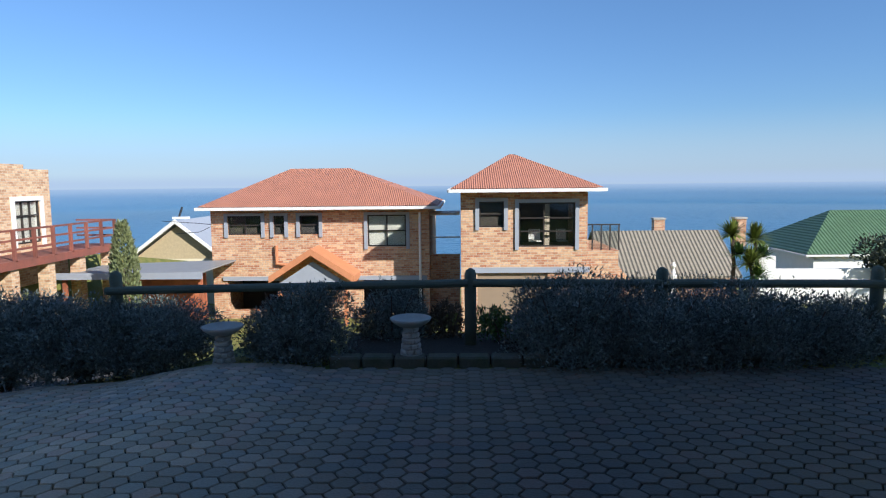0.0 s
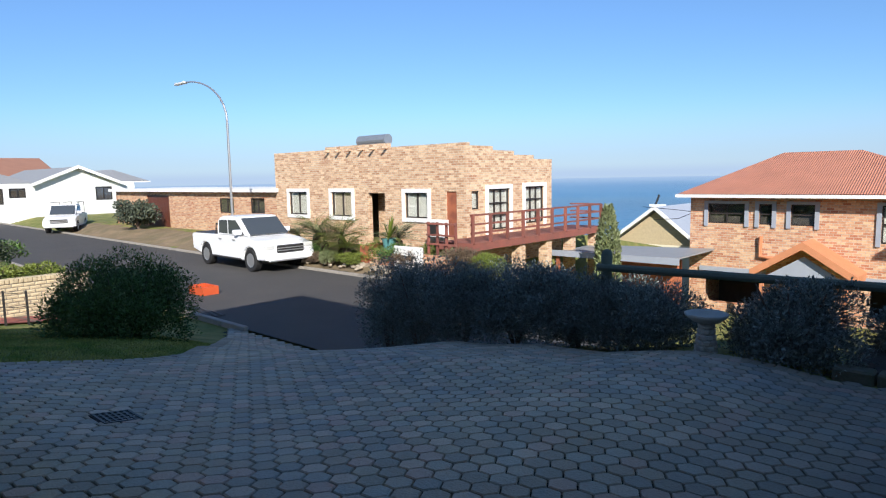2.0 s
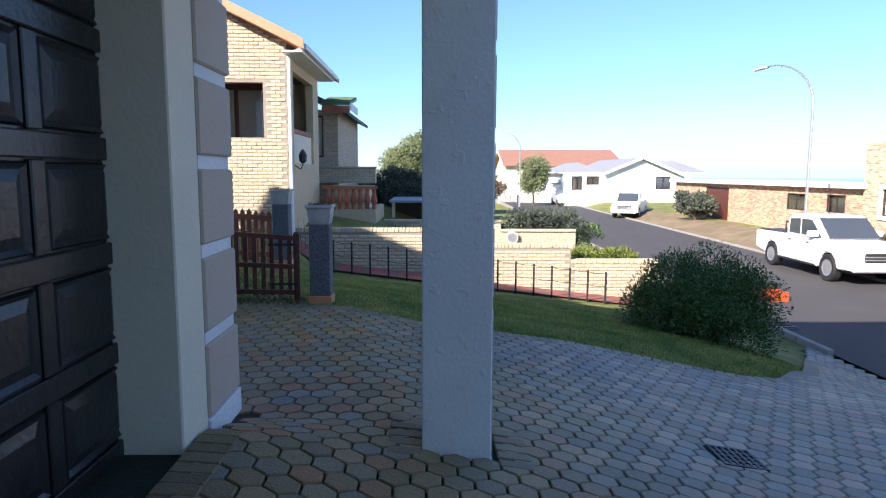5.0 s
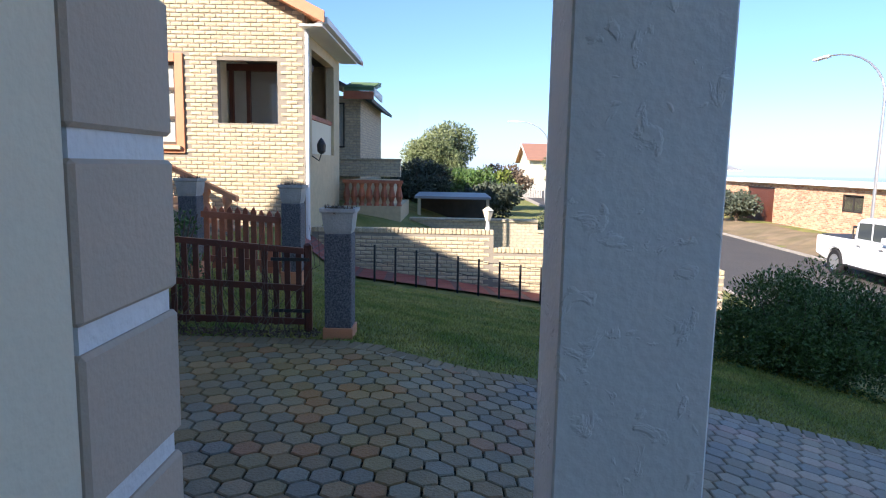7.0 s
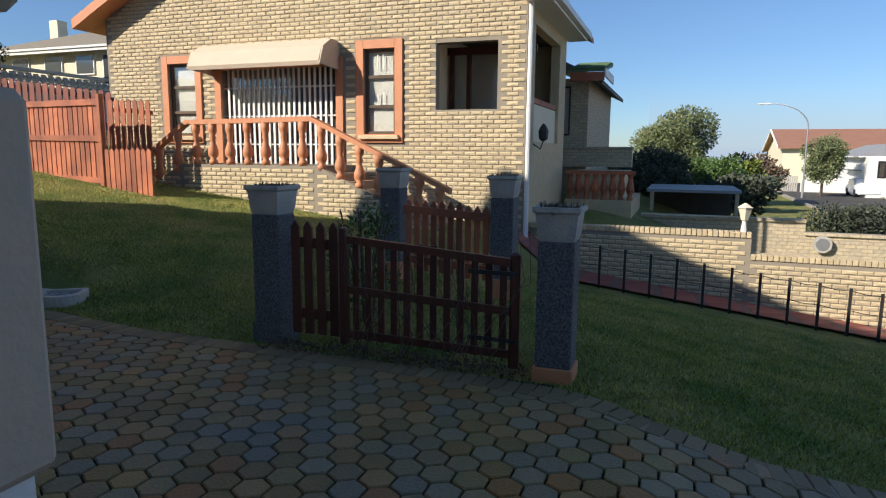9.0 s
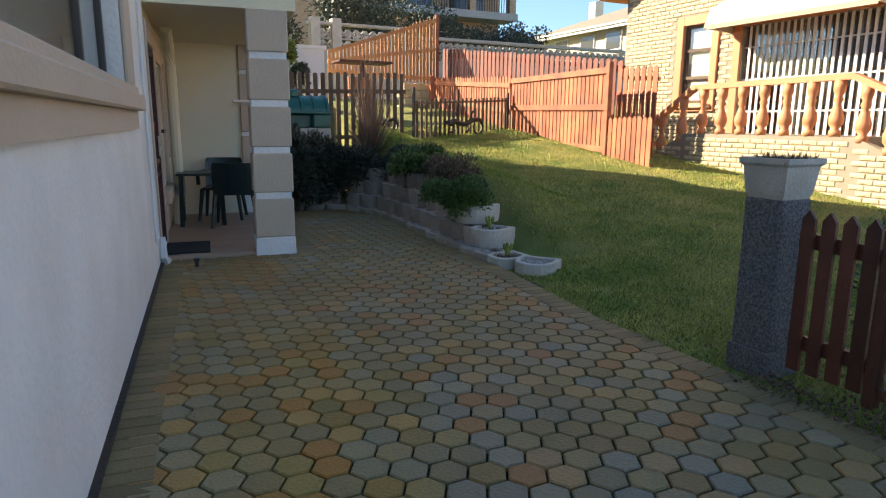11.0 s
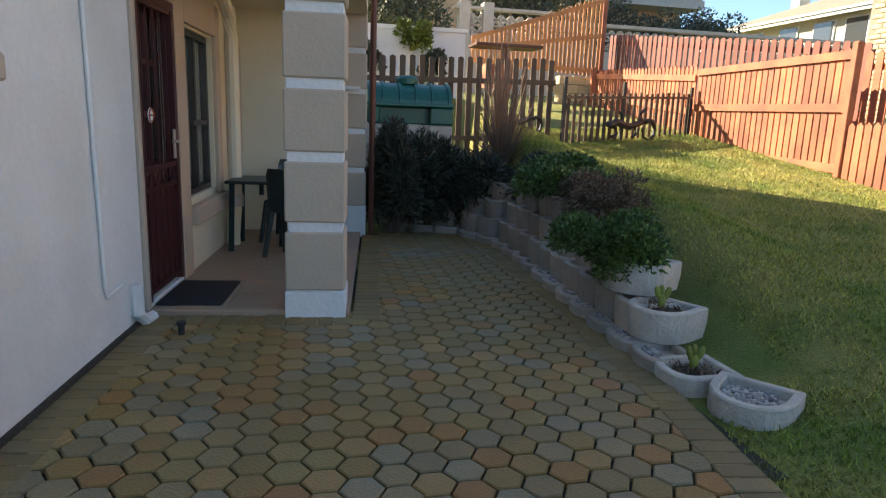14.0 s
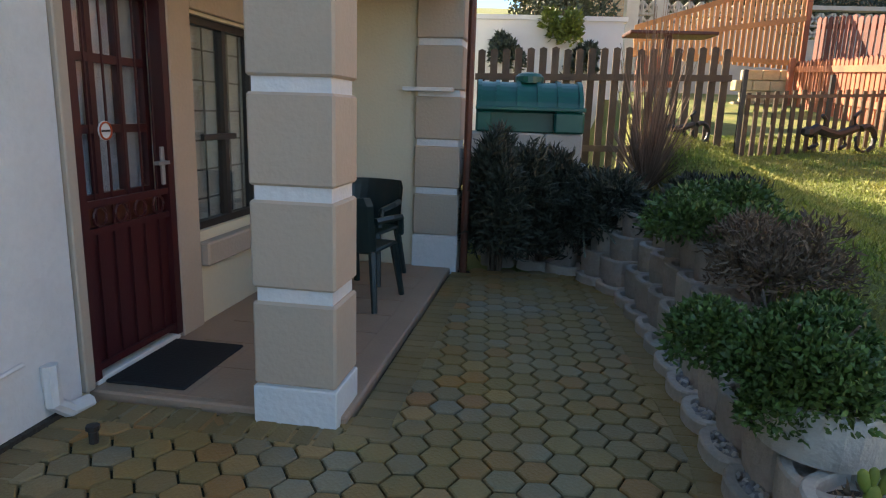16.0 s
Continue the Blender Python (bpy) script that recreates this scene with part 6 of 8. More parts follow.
    window(sec, "x", -22.0, -4.2, -3.4, 2.3, 3.7, bronze_m, trans=(), back=curtain_m)
    part("terrace_base", B(-22, -18.6, -2.9, -1.35, -0.6, 0.7), stone_m, sec, "stepped brick terrace")
    part("terrace_top", B(-21.5, -19.4, -2.9, -1.6, 0.7, 1.35), stone_m, sec)
    part("tile_roof", prism(bmesh.new(), [(-22.9, 4.42), (-20.9, 4.02), (-20.9, 3.94), (-22.9, 4.3)], "y", -3.25, -2.35), green_roof_m, sec, "small green tiled porch roof")
    part("fascia", B(-22.9, -20.86, -2.35, -2.31, 3.8, 4.02), white_m, sec, "white fascia")
    part("fascia_board", B(-20.9, -20.86, -3.25, -2.35, 3.7, 3.93), redwood_m, sec, "reddish fascia board")
    for k in range(5):
        part("roof_tile_course", B(-20.9 - k * 0.36 - 0.36, -20.88 - k * 0.36, -3.25, -2.35, 4.03 + k * 0.075, 4.07 + k * 0.075, 0.008), green_roof_m, sec)
    part("downpipe", tube(bmesh.new(), [(-21.8, -3.55, 3.95), (-21.8, -3.8, 3.75), (-21.8, -3.8, 1.4)], 0.05, 8), white_m, sec, "white downpipe")
    part("wall_top", B(-21.95, -21.6, -3.9, -1.6, 1.42, 1.92), farbrick_m, sec, "shaded brick parapet of the terrace")
    part("coping", B(-21.98, -21.55, -3.9, -1.57, 1.92, 1.98, 0.01), farbrick_m, sec)
    br = thing("terrace_balustrade", (-20, -1.4, 0.7), "red balustrade on the stepped terrace in shade", "balustrade")
    for i in range(8):
        part("baluster", rings(bmesh.new(), [(0.08, 0), (0.05, 0.1), (0.1, 0.25), (0.05, 0.5), (0.08, 0.6)], 8, (-18.7, -2.8 + i * 0.2, 0.7)), redwood_m, br)
    part("handrail", B(-18.78, -18.62, -2.9, -1.3, 1.3, 1.38), redwood_m, br)
    shed = thing("dark_carport", (-23.5, 0.2, -0.4), "low dark open-fronted carport behind the wall", "carport")
    part("roof", B(-26, -22.5, -1.2, 1.3, 0.72, 0.8), grey_roof_m, shed)
    for y in (-1.1, 1.15):
        part("post", B(-22.7, -22.55, y, y + 0.1, -0.6, 0.72), stone_m, shed)
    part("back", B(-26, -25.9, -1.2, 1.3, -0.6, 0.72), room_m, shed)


neighbour_details()

# ---- low brick walls, path and chain fence ----
def stepped_wall():
    t = thing("boundary_wall", (-15.6, 1.5, -0.5), "cream brick boundary wall stepping down with a brick-on-edge coping", "wall")
    for y0, y1, top, x in ((-3.0, 0.91, 0.44, -15.3), (0.91, 3.71, 0.06, -15.3), (3.71, 5.9, -0.33, -15.3)):
        part("core", B(x - 0.22, x, y0, y1, -1.7, top - 0.1), mortar_m, t)
        n = int((y1 - y0) / 0.088)
        for i in range(n):
            y = y0 + i * (y1 - y0) / n
            part("coping_brick", B(x - 0.25, x + 0.025, y + 0.005, y + (y1 - y0) / n - 0.005, top - 0.1, top, 0.008), stone_m, t)
    return t


bwall = stepped_wall()


def face_bricks(parent, axis_x, y0, y1, z0, z1, holes=(), top=None, limit=0, near=None, name="brick", proud=0.012):
    """Rock-face bricks on a wall that looks east."""
    L, H, j = 0.232, 0.084, 0.012
    rnd = random.Random(int(abs(y0) * 10))
    def piece(k):
        bm = bmesh.new()
        r = random.Random(k)
        a, b = (L - j) / 2, (H - j) / 2
        back = [bm.verts.new(p) for p in ((-0.004, -a, -b), (-0.004, a, -b), (-0.004, a, b), (-0.004, -a, b))]
        front = [bm.verts.new((proud * r.uniform(0.5, 1.3), s * (a - 0.008), q * (b - 0.008))) for s, q in ((-1, -1), (1, -1), (1, 1), (-1, 1))]
        mid = bm.verts.new((proud * r.uniform(1.2, 2.2), r.uniform(-0.05, 0.05), r.uniform(-0.01, 0.01)))
        for i in range(4):
            bm.faces.new((back[i], back[(i + 1) % 4], front[(i + 1) % 4], front[i]))
            bm.faces.new((front[i], front[(i + 1) % 4], mid))
        me = bpy.data.meshes.new(name); bm.to_mesh(me); bm.free(); me.materials.append(stone_m)
        return me
    pieces = [piece(k) for k in range(5)]
    arr = [(np.array([v.co[:] for v in m.vertices]), [tuple(p.vertices) for p in m.polygons]) for m in pieces]
    base = world_of(parent)
    V, F, cnt = [], [], 0
    for r in range(int((z1 - z0) / H)):
        z = z0 + (r + 0.5) * H
        y = y0 + (L / 2 if r % 2 else 0) + L / 2
        while y < y1 - L / 2 + 0.03:
            hit = any(h[0] - 0.1 < y < h[1] + 0.1 and h[2] - 0.03 < z < h[3] + 0.03 for h in holes)
            if not hit and (top is None or z < top(y)):
                k = rnd.randrange(5)
                if cnt < limit and near(y, z):
                    cnt += 1
                    ob = new(name, pieces[k]); ob.parent = parent; ob.location = Vector((axis_x, y, z)) - base
                else:
                    n = len(V)
                    V.extend((arr[k][0] + np.array([axis_x, y, z]) - np.array(base)).tolist()); F.extend([tuple(q + n for q in f) for f in arr[k][1]])
            y += L
    if V:
        me = bpy.data.meshes.new("bricks"); me.from_pydata(V, [], F); me.materials.append(stone_m)
        ob = new("bricks", me); ob.parent = parent; tagged(ob, kind="stuff")


bm = bmesh.new()
rows = []
for i in range(25):
    y = -3.3 + i * 0.38
    rows.append([bm.verts.new((x, y, ground(x, y) + 0.02)) for x in (-15.29, -14.8, -14.28)])
for a, b in zip(rows, rows[1:]):
    for i in range(2):
        bm.faces.new((a[i], a[i + 1], b[i + 1], b[i]))
part("path", bm, path_m, kind="structure", label="red brick path behind the chain fence")
cf = thing("chain_fence", (-14.2, 0.5, -0.7), "low fence of thin dark steel posts joined by chains", "fence")
for k in range(17):
    x, y = -14.2, -2.35 + 0.415 * k
    z = ground(x, y)
    part("post", B(x - 0.02, x + 0.02, y - 0.02, y + 0.02, z - 0.1, z + 0.72), dark_m, cf)
    if k:
        py = y - 0.415; pz = ground(x, py)
        for hh in (0.68, 0.38):
            part("chain", tube(bmesh.new(), [(x, py, pz + hh), (x, (y + py) / 2, (z + pz) / 2 + hh - 0.02), (x, y, z + hh)], 0.006, 4), dark_m, cf)

shrub("boxy_shrub", -9.65, 4.5, 1.32, 1.15, 1.95, 46000, leaf2_m, "large rounded dark green shrub at the bend of the drive", "shrub", 0.05, 0.02, seed=120, lumps=44, z=-1.15)
for k, y in enumerate((4.2, 5.2)):
    shrub("yellow_shrub", -16.2, y, 0.6, 0.6, 0.8, 2500, leaf3_m, "low yellow-green shrub behind the boundary wall", "shrub", 0.07, 0.03, seed=121 + 9 * k, z=-0.75, group="yellow shrubs")
shrub("wall_shrub", -21.8, 4.3, 1.3, 1.7, 1.9, 9000, leaf_m, "dark spreading shrub behind the low wall", "shrub", 0.08, 0.04, seed=122, z=-0.9, lumps=26)
shrub("round_green_shrub", -22.5, 5.4, 1.2, 1.0, 1.3, 5000, leaf2_m, "round green shrub near the street", "shrub", 0.1, 0.05, seed=123, z=-1.0)
lw = thing("low_brick_wall", (-20, 2.5, -1), "low grey brick garden wall with coping", "wall")
part("core", B(-20.2, -20.0, -1.2, 2.5, -1.5, 0.22), farbrick_m, lw)
part("core", B(-20.2, -20.0, 2.5, 4.9, -1.5, -0.08), farbrick_m, lw)
part("coping", B(-20.25, -19.95, -1.2, 2.5, 0.22, 0.3, 0.01), farbrick_m, lw)
part("coping", B(-20.25, -19.95, 2.5, 4.9, -0.08, 0.0, 0.01), farbrick_m, lw)
dd = thing("wall_plaque", (-19.9, 2.85, -0.25), "round pale decorative plaque on the low wall", "ornament")
part("disc", tube(bmesh.new(), [(0, 0, 0), (0.05, 0, 0)], 0.2, 20), concrete_m, dd, world=False)
part("inner_disc", tube(bmesh.new(), [(0.05, 0, 0), (0.06, 0, 0)], 0.14, 20), steel_m, dd, world=False)
gl_ = thing("garden_lantern", (-15.4, 0.78, 0.44), "small cream garden lantern on the boundary wall", "lamp")
part("stem", rings(bmesh.new(), [(0.05, 0), (0.03, 0.2)], 8), white_m, gl_, world=False)
part("lantern", rings(bmesh.new(), [(0.06, 0.2), (0.12, 0.4), (0.14, 0.42), (0.02, 0.5)], 6), cream_m, gl_, world=False)


def tree(name, x, y, z, r, h, n, material, label, seed, leaf=0.25, trunk=0.12, squash=0.8):
    rnd = np.random.RandomState(seed)
    t = thing(name, (x, y, z), label, "tree")
    bm = bmesh.new()
    tube(bm, [(0, 0, -0.3), (0.1, 0, h * 0.3), (0, 0.1, h * 0.6)], trunk, 8, trunk * 0.5)
    for i in range(6):
        a = i * 1.05
        tube(bm, [(0.05, 0, h * 0.35), (r * 0.4 * math.cos(a), r * 0.4 * math.sin(a), h * 0.6), (r * 0.7 * math.cos(a), r * 0.7 * math.sin(a), h * 0.8)], trunk * 0.4, 6, trunk * 0.1)
    part("trunk", bm, bark_m, t, world=False)
    P, Nn = [], []
    for k in range(26):
        a, q = rnd.uniform(0, 6.28), math.sqrt(rnd.uniform(0, 1)) * 0.75
        c = np.array([r * q * math.cos(a), r * q * math.sin(a), h * (0.6 + 0.3 * rnd.uniform(-1, 1) * (1 - 0.4 * q))])
        v = rnd.normal(0, 1, (n // 26, 3)); v /= np.linalg.norm(v, axis=1)[:, None]
        P.append(c + v * rnd.uniform(0.5, 1.05, (len(v), 1)) * np.array([r * 0.33, r * 0.33, h * 0.16 * squash / 0.8])); Nn.append(v)
    V, F = leaves(np.concatenate(P), np.concatenate(Nn), leaf, leaf * 0.5, rnd, 0.1)
    leafmesh("crown", V, F, material, t, kind="stuff")
    return t


tree("round_tree", -46, -1.0, -1.4, 2.7, 6.2, 26000, olive_m, "round-crowned olive-green tree beyond the gardens", 7, 0.16)
tree("dark_tree", -29, -1.4, -0.8, 1.9, 2.9, 14000, leaf_m, "dark spreading garden tree in shade", 8, 0.13)
tree("dark_tree", -33, 0.9, -1.0, 1.9, 2.9, 14000, leaf2_m, "bushy green tree with bare lower branches", 9, 0.13)
tree("garden_tree", -27.5, 1.6, -0.9, 1.5, 2.1, 5000, leaf_m, "low wind-shaped tree with pale crooked trunks", 10, 0.18)
tree("pale_tree", -50, 4.0, -1.2, 2.2, 3.2, 4000, leaf4_m, "pale brownish tree by the street bend", 11, 0.25)
tree("green_tree", -43, 2.8, -1.2, 1.5, 2.8, 4000, leaf3_m, "light green tree by the street bend", 12, 0.25)
tree("garden_tree", -60, 10.0, -1.3, 1.7, 4.9, 9000, olive_m, "grey-green tree in front of the tan house", 13, 0.18)
tree("dark_bush_tree", -37.5, 16.0, -1.2, 1.4, 2.0, 3500, leaf_m, "dark bush beside the brick garage", 14, 0.18)

# ---- white perimeter wall, far things ----
fw = thing("white_garden_wall", (-66, 15, -1), "white boundary wall with a patio roof behind the street", "wall")
part("wall", B(-66.2, -66, 9.5, 15.5, -1.5, 0.4), white_m, fw)
part("wall", B(-60, -59.8, 15.5, 20, -1.5, 0.3), white_m, fw)
part("roof", B(-66, -62, 12.5, 15.5, 0.7, 0.8), grey_roof_m, fw)
wf = thing("wooden_fence", (-67, 8, -1), "pale timber fence at the bend of the street", "fence")
for i in range(12):
    part("board", B(-66.5, -66.4, 7.3 + i * 0.17, 7.43 + i * 0.17, -1.5, 0.1), concrete_m, wf)


def street_lamp(x, y, z, arm, h=7.4):
    t = thing("street_lamp", (x, y, z), "slender galvanised street lamp with a curved outreach arm", "street lamp", "street lamps")
    part("base", rings(bmesh.new(), [(0.09, -0.2), (0.09, 1.2), (0.06, 1.25)], 10), steel_m, t, world=False)
    P = [(0, 0, 1.2), (0, 0, h * 0.72)] + [(-arm * (1 - math.cos(a)), 0, h * 0.72 + h * 0.25 * math.sin(a)) for a in np.linspace(0.15, 1.5, 8)]
    part("pole", tube(bmesh.new(), P, 0.055, 8, 0.03), steel_m, t, world=False)
    part("head", B(-arm - 0.75, -arm * 0.93, -0.1, 0.1, h * 0.965 - 0.03, h * 0.965 + 0.08, 0.03), lamp_m, t, world=False)
    return t


street_lamp(-23.6, 14.42, -1.35, 3.7, 7.85)
far_lamp = street_lamp(-58, 8.4, -1.2, 2.8, 7.2)
far_lamp.rotation_euler = (0, 0, radians(75))


# ---- pick-ups and car ----
def pickup(x, y, z, turn, s, label, canopy=False):
    t = thing("pickup_truck", (x, y, z), label, "pickup truck")
    M = Matrix.Rotation(turn, 4, "Z") @ Matrix.Scale(s, 4)
    def P(name, bm, m_, lab="", smooth=False):
        bmesh.ops.transform(bm, matrix=M, verts=bm.verts)
        bmesh.ops.recalc_face_normals(bm, faces=bm.faces)
        return part(name, bm, m_, t, lab, world=False, smooth=smooth)
    def side(outline, y0, y1, bev=0.04):
        bm = bmesh.new(); prism(bm, outline, "y", y0, y1)
        bmesh.ops.bevel(bm, geom=[e for e in bm.edges], offset=bev, segments=2, affect="EDGES")
        return bm
    body = [(-2.65, 0.55), (-2.68, 1.12), (-0.9, 1.15), (0.85, 1.15), (1.95, 1.05), (2.5, 0.92), (2.62, 0.72), (2.62, 0.45)]
    arch = lambda cx: [(cx + 0.45, 0.42)] + [(cx + 0.45 * math.cos(a), 0.42 + 0.42 * math.sin(a)) for a in np.linspace(0.15, math.pi - 0.15, 7)] + [(cx - 0.45, 0.42)]
    P("body", side(body + arch(1.6) + [(1.1, 0.36), (-1.1, 0.36)] + arch(-1.6), -0.92, 0.92, 0.03), car_m)
    P("cab", side([(-0.95, 1.1), (-0.85, 1.7), (-0.55, 1.8), (0.45, 1.8), (0.62, 1.76), (1.35, 1.13)], -0.78, 0.78, 0.06), car_m)
    for sg in (-1, 1):
        y = sg * 0.785
        for o in ([(-0.75, 1.2), (-0.7, 1.65), (-0.12, 1.68), (-0.12, 1.2)], [(-0.04, 1.2), (-0.04, 1.68), (0.5, 1.68), (1.05, 1.2)]):
            bm = bmesh.new(); prism(bm, o, "y", min(y, y + sg * 0.01), max(y, y + sg * 0.01)); P("side_window", bm, glass_m)
        bm = bmesh.new(); box(bm, 0.75, 0.95, sg * 0.8, sg * 1.08, 1.2, 1.38, 0.03); P("mirror", bm, car_m)
        bm = bmesh.new(); box(bm, 2.3, 2.6, sg * 0.55, sg * 0.9, 0.78, 0.94, 0.03); P("headlight", bm, lamp_m, "clear headlight")
        bm = bmesh.new(); box(bm, -2.7, -2.64, sg * 0.75, sg * 0.9, 0.75, 1.08, 0.01); P("tail_light", bm, orange_plastic_m, "red tail light")
        for hx in (-0.25, 0.75):
            bm = bmesh.new(); box(bm, hx - 0.25, hx - 0.08, sg * 0.92, sg * 0.95, 1.0, 1.04); P("door_handle", bm, steel_m)
        bm = bmesh.new(); box(bm, -1.05, 1.0, sg * 0.88, sg * 0.98, 0.36, 0.42, 0.015); P("side_step", bm, dark_m)
        for cx in (-1.6, 1.6):
            wz = thing("wheel", (0, 0, 0)); wz.parent = t; wz.location = M @ Vector((cx, sg * 0.78, 0.39))
            def W(name, prof, m_, n=20):
                bm = rings(bmesh.new(), prof, n)
                bmesh.ops.transform(bm, matrix=M.to_3x3().to_4x4() @ Matrix.Rotation(radians(90 * sg * -1), 4, "X"), verts=bm.verts)
                part(name, bm, m_, wz, world=False)
            W("tyre", [(0.25, -0.1), (0.36, -0.12), (0.39, -0.08), (0.39, 0.1), (0.36, 0.14), (0.25, 0.12)], rubber_m)
            W("rim", [(0.24, 0.1), (0.24, 0.135), (0.2, 0.12), (0.06, 0.14), (0.03, 0.13)], steel_m, 12)
    bm = bmesh.new()
    v = [bm.verts.new(p) for p in ((0.68, -0.68, 1.73), (0.68, 0.68, 1.73), (1.33, 0.72, 1.19), (1.33, -0.72, 1.19))]
    w_ = [bm.verts.new(q.co + Vector((0.03, 0, 0.02))) for q in v]
    bm.faces.new(v[::-1]); bm.faces.new(w_)
    for i in range(4):
        bm.faces.new((v[i], v[(i + 1) % 4], w_[(i + 1) % 4], w_[i]))
    P("windscreen", bm, glass_m)
    bm = bmesh.new(); box(bm, 2.58, 2.66, -0.5, 0.5, 0.66, 0.92, 0.03); P("grille", bm, dark_m)
    for z_ in (0.73, 0.81):
        bm = bmesh.new(); box(bm, 2.66, 2.68, -0.5, 0.5, z_, z_ + 0.03); P("grille_bar", bm, steel_m)
    bm = bmesh.new(); box(bm, 2.5, 2.72, -0.85, 0.85, 0.4, 0.62, 0.05); P("bumper", bm, car_m)
    bm = bmesh.new(); box(bm, 2.72, 2.73, -0.25, 0.25, 0.46, 0.57); P("number_plate", bm, paper_m)
    bm = bmesh.new(); box(bm, -2.6, -1.0, -0.8, 0.8, 1.12, 1.16); P("load_cover", bm, dark_m)
    tube_ = tube(bmesh.new(), [(-1.05, -0.75, 1.15), (-1.1, -0.72, 1.5), (-1.1, 0.72, 1.5), (-1.05, 0.75, 1.15)], 0.035, 8); P("roll_bar", tube_, dark_m)
    if canopy:
        for yy in (-0.75, 0.0, 0.75):
            P("rack_bar", tube(bmesh.new(), [(-2.6, yy, 1.2), (-2.6, yy, 1.9), (0.4, yy, 1.95)], 0.025, 6), dark_m)


pickup(-20.7, 13.5, -1.5, radians(-2), 1.08, "white double-cab pickup parked half on the verge facing down the street")
pickup(-46.3, 14.9, -1.38, radians(-26), 1.0, "white pickup with a steel load rack parked along the street", True)
car = thing("parked_car", (-62, 13.2, -1.25), "small white hatchback parked by the white wall", "car")
bm = bmesh.new()
prism(bm, [(-64, -1.05), (-64.05, -0.5), (-63.2, -0.35), (-62.8, 0.1), (-61.3, 0.12), (-60.6, -0.35), (-59.95, -0.5), (-59.9, -1.05)], "y", 12.4, 14.0)
bmesh.ops.bevel(bm, geom=bm.edges[:], offset=0.08, segments=2, affect="EDGES")
part("body", bm, car_m, car)
bm = bmesh.new(); prism(bm, [(-63.0, -0.3), (-62.7, 0.03), (-61.35, 0.05), (-60.85, -0.3)], "y", 12.38, 12.39)
part("side_window", bm, glass_m, car)
for cx in (-63.2, -60.7):
    part("wheel", tube(bmesh.new(), [(cx, 12.38, -0.95), (cx, 12.6, -0.95)], 0.3, 14), rubber_m, car)

# ---- flat-roofed house: deck, garden ----
def deck():
    t = thing("timber_deck", (-12, 19.5, -0.4), "red-brown timber deck on brick piers with a three-rail balustrade", "deck")
    bm = bmesh.new()
    prism(bm, [(-13.0, -0.62), (-11.5, -0.62), (-11.5, -0.37), (-13.0, -0.37)], "y", 15.9, 24.3)
    part("platform", bm, wine_wood_m, t)
    for i in range(10):
        y = 15.95 + i * 0.92
        part("post", B(-11.6, -11.5, y, y + 0.08, -0.4, 0.55), wine_wood_m, t)
    for z in (0.5, 0.2, -0.08):
        part("rail", B(-11.62, -11.56, 15.95, 24.3, z, z + 0.06), wine_wood_m, t)
    for z in (0.5, 0.2, -0.08):
        part("rail", B(-13.0, -11.6, 24.22, 24.3, z, z + 0.06), wine_wood_m, t)
    for y in (18.6, 20.3, 22.0, 23.9):
        part("pier", B(-11.95, -11.6, y, y + 0.35, -3.4, -0.62), hlbrick_m, t, "brick pier")
    part("lower_wall", B(-13.4, -12.96, 17.3, 23.5, -3.9, -0.64), hlbrick_m, t)


deck()
gy = thing("solar_geyser", (-19.8, 19.2, 3.0), "grey cylindrical solar water heater on the flat roof", "water heater")
part("tank", tube(bmesh.new(), [(-20.7, 19.2, 3.4), (-18.85, 19.2, 3.4)], 0.24, 16), steel_m, gy)
for x in (-20.4, -19.2):
    part("bracket", B(x, x + 0.08, 19.1, 19.3, 2.3, 3.2), dark_m, gy)
part("flat_roof", B(-24.6, -13.2, 17.6, 22.7, 2.3, 2.4), grey_roof_m, HL)
rnd_ = random.Random(21)
for i, (x, y, z, r) in enumerate([(-19.3, 15.6, -0.8, 1.5), (-18.0, 15.0, -0.95, 1.4), (-17.2, 15.2, -0.8, 1.5), (-20.9, 15.8, -0.9, 1.1), (-16.4, 14.8, -1.1, 1.0), (-14.6, 15.6, -0.75, 1.2)]):
    t = thing("cycad", (x, y, z), "spiky arching cycad in the dry rock garden", "plant", "cycads")
    part("trunk", rings(bmesh.new(), [(0.14, -0.2), (0.16, 0.3), (0.1, 0.4)], 8), bark_m, t, world=False)
    fronds(t, (0, 0, 0.4), 46, r, olive_m if i % 2 else leaf3_m, random.Random(i), 1.15, 0.11, 14)
for i, (x, y, r, h, m_) in enumerate([(-18.2, 14.6, 0.6, 0.7, leaf2_m), (-22.5, 15.4, 0.9, 0.9, leaf4_m), (-23.8, 15.8, 0.9, 0.8, leaf4_m), (-16.6, 14.9, 0.6, 0.5, leaf3_m), (-15.2, 15.2, 0.9, 0.9, leaf3_m), (-14.0, 15.0, 0.8, 0.9, leaf2_m), (-20.0, 14.7, 0.5, 0.4, leaf4_m), (-13.4, 14.9, 0.8, 0.8, leaf4_m), (-13.6, 16.2, 0.9, 0.9, leaf3_m)]):
    shrub("rockery_shrub", x, y, r, r * 0.8, h, 1500, m_, "dry rock-garden shrub in front of the brick house", "shrub", 0.1, 0.03, seed=200 + i, z=-1.25, group="rock garden shrubs")
part("rock_garden", grid(span(-46, -12.9, 46), span(14.15, 17.3, 8), lambda x, y: -1.4 + 0.45 * smoothstep(14.15, 16.2, y) + 0.04 * noise.noise(Vector((x, y, 0))) * 3), dry_m, kind="structure", label="dry sandy rock garden")
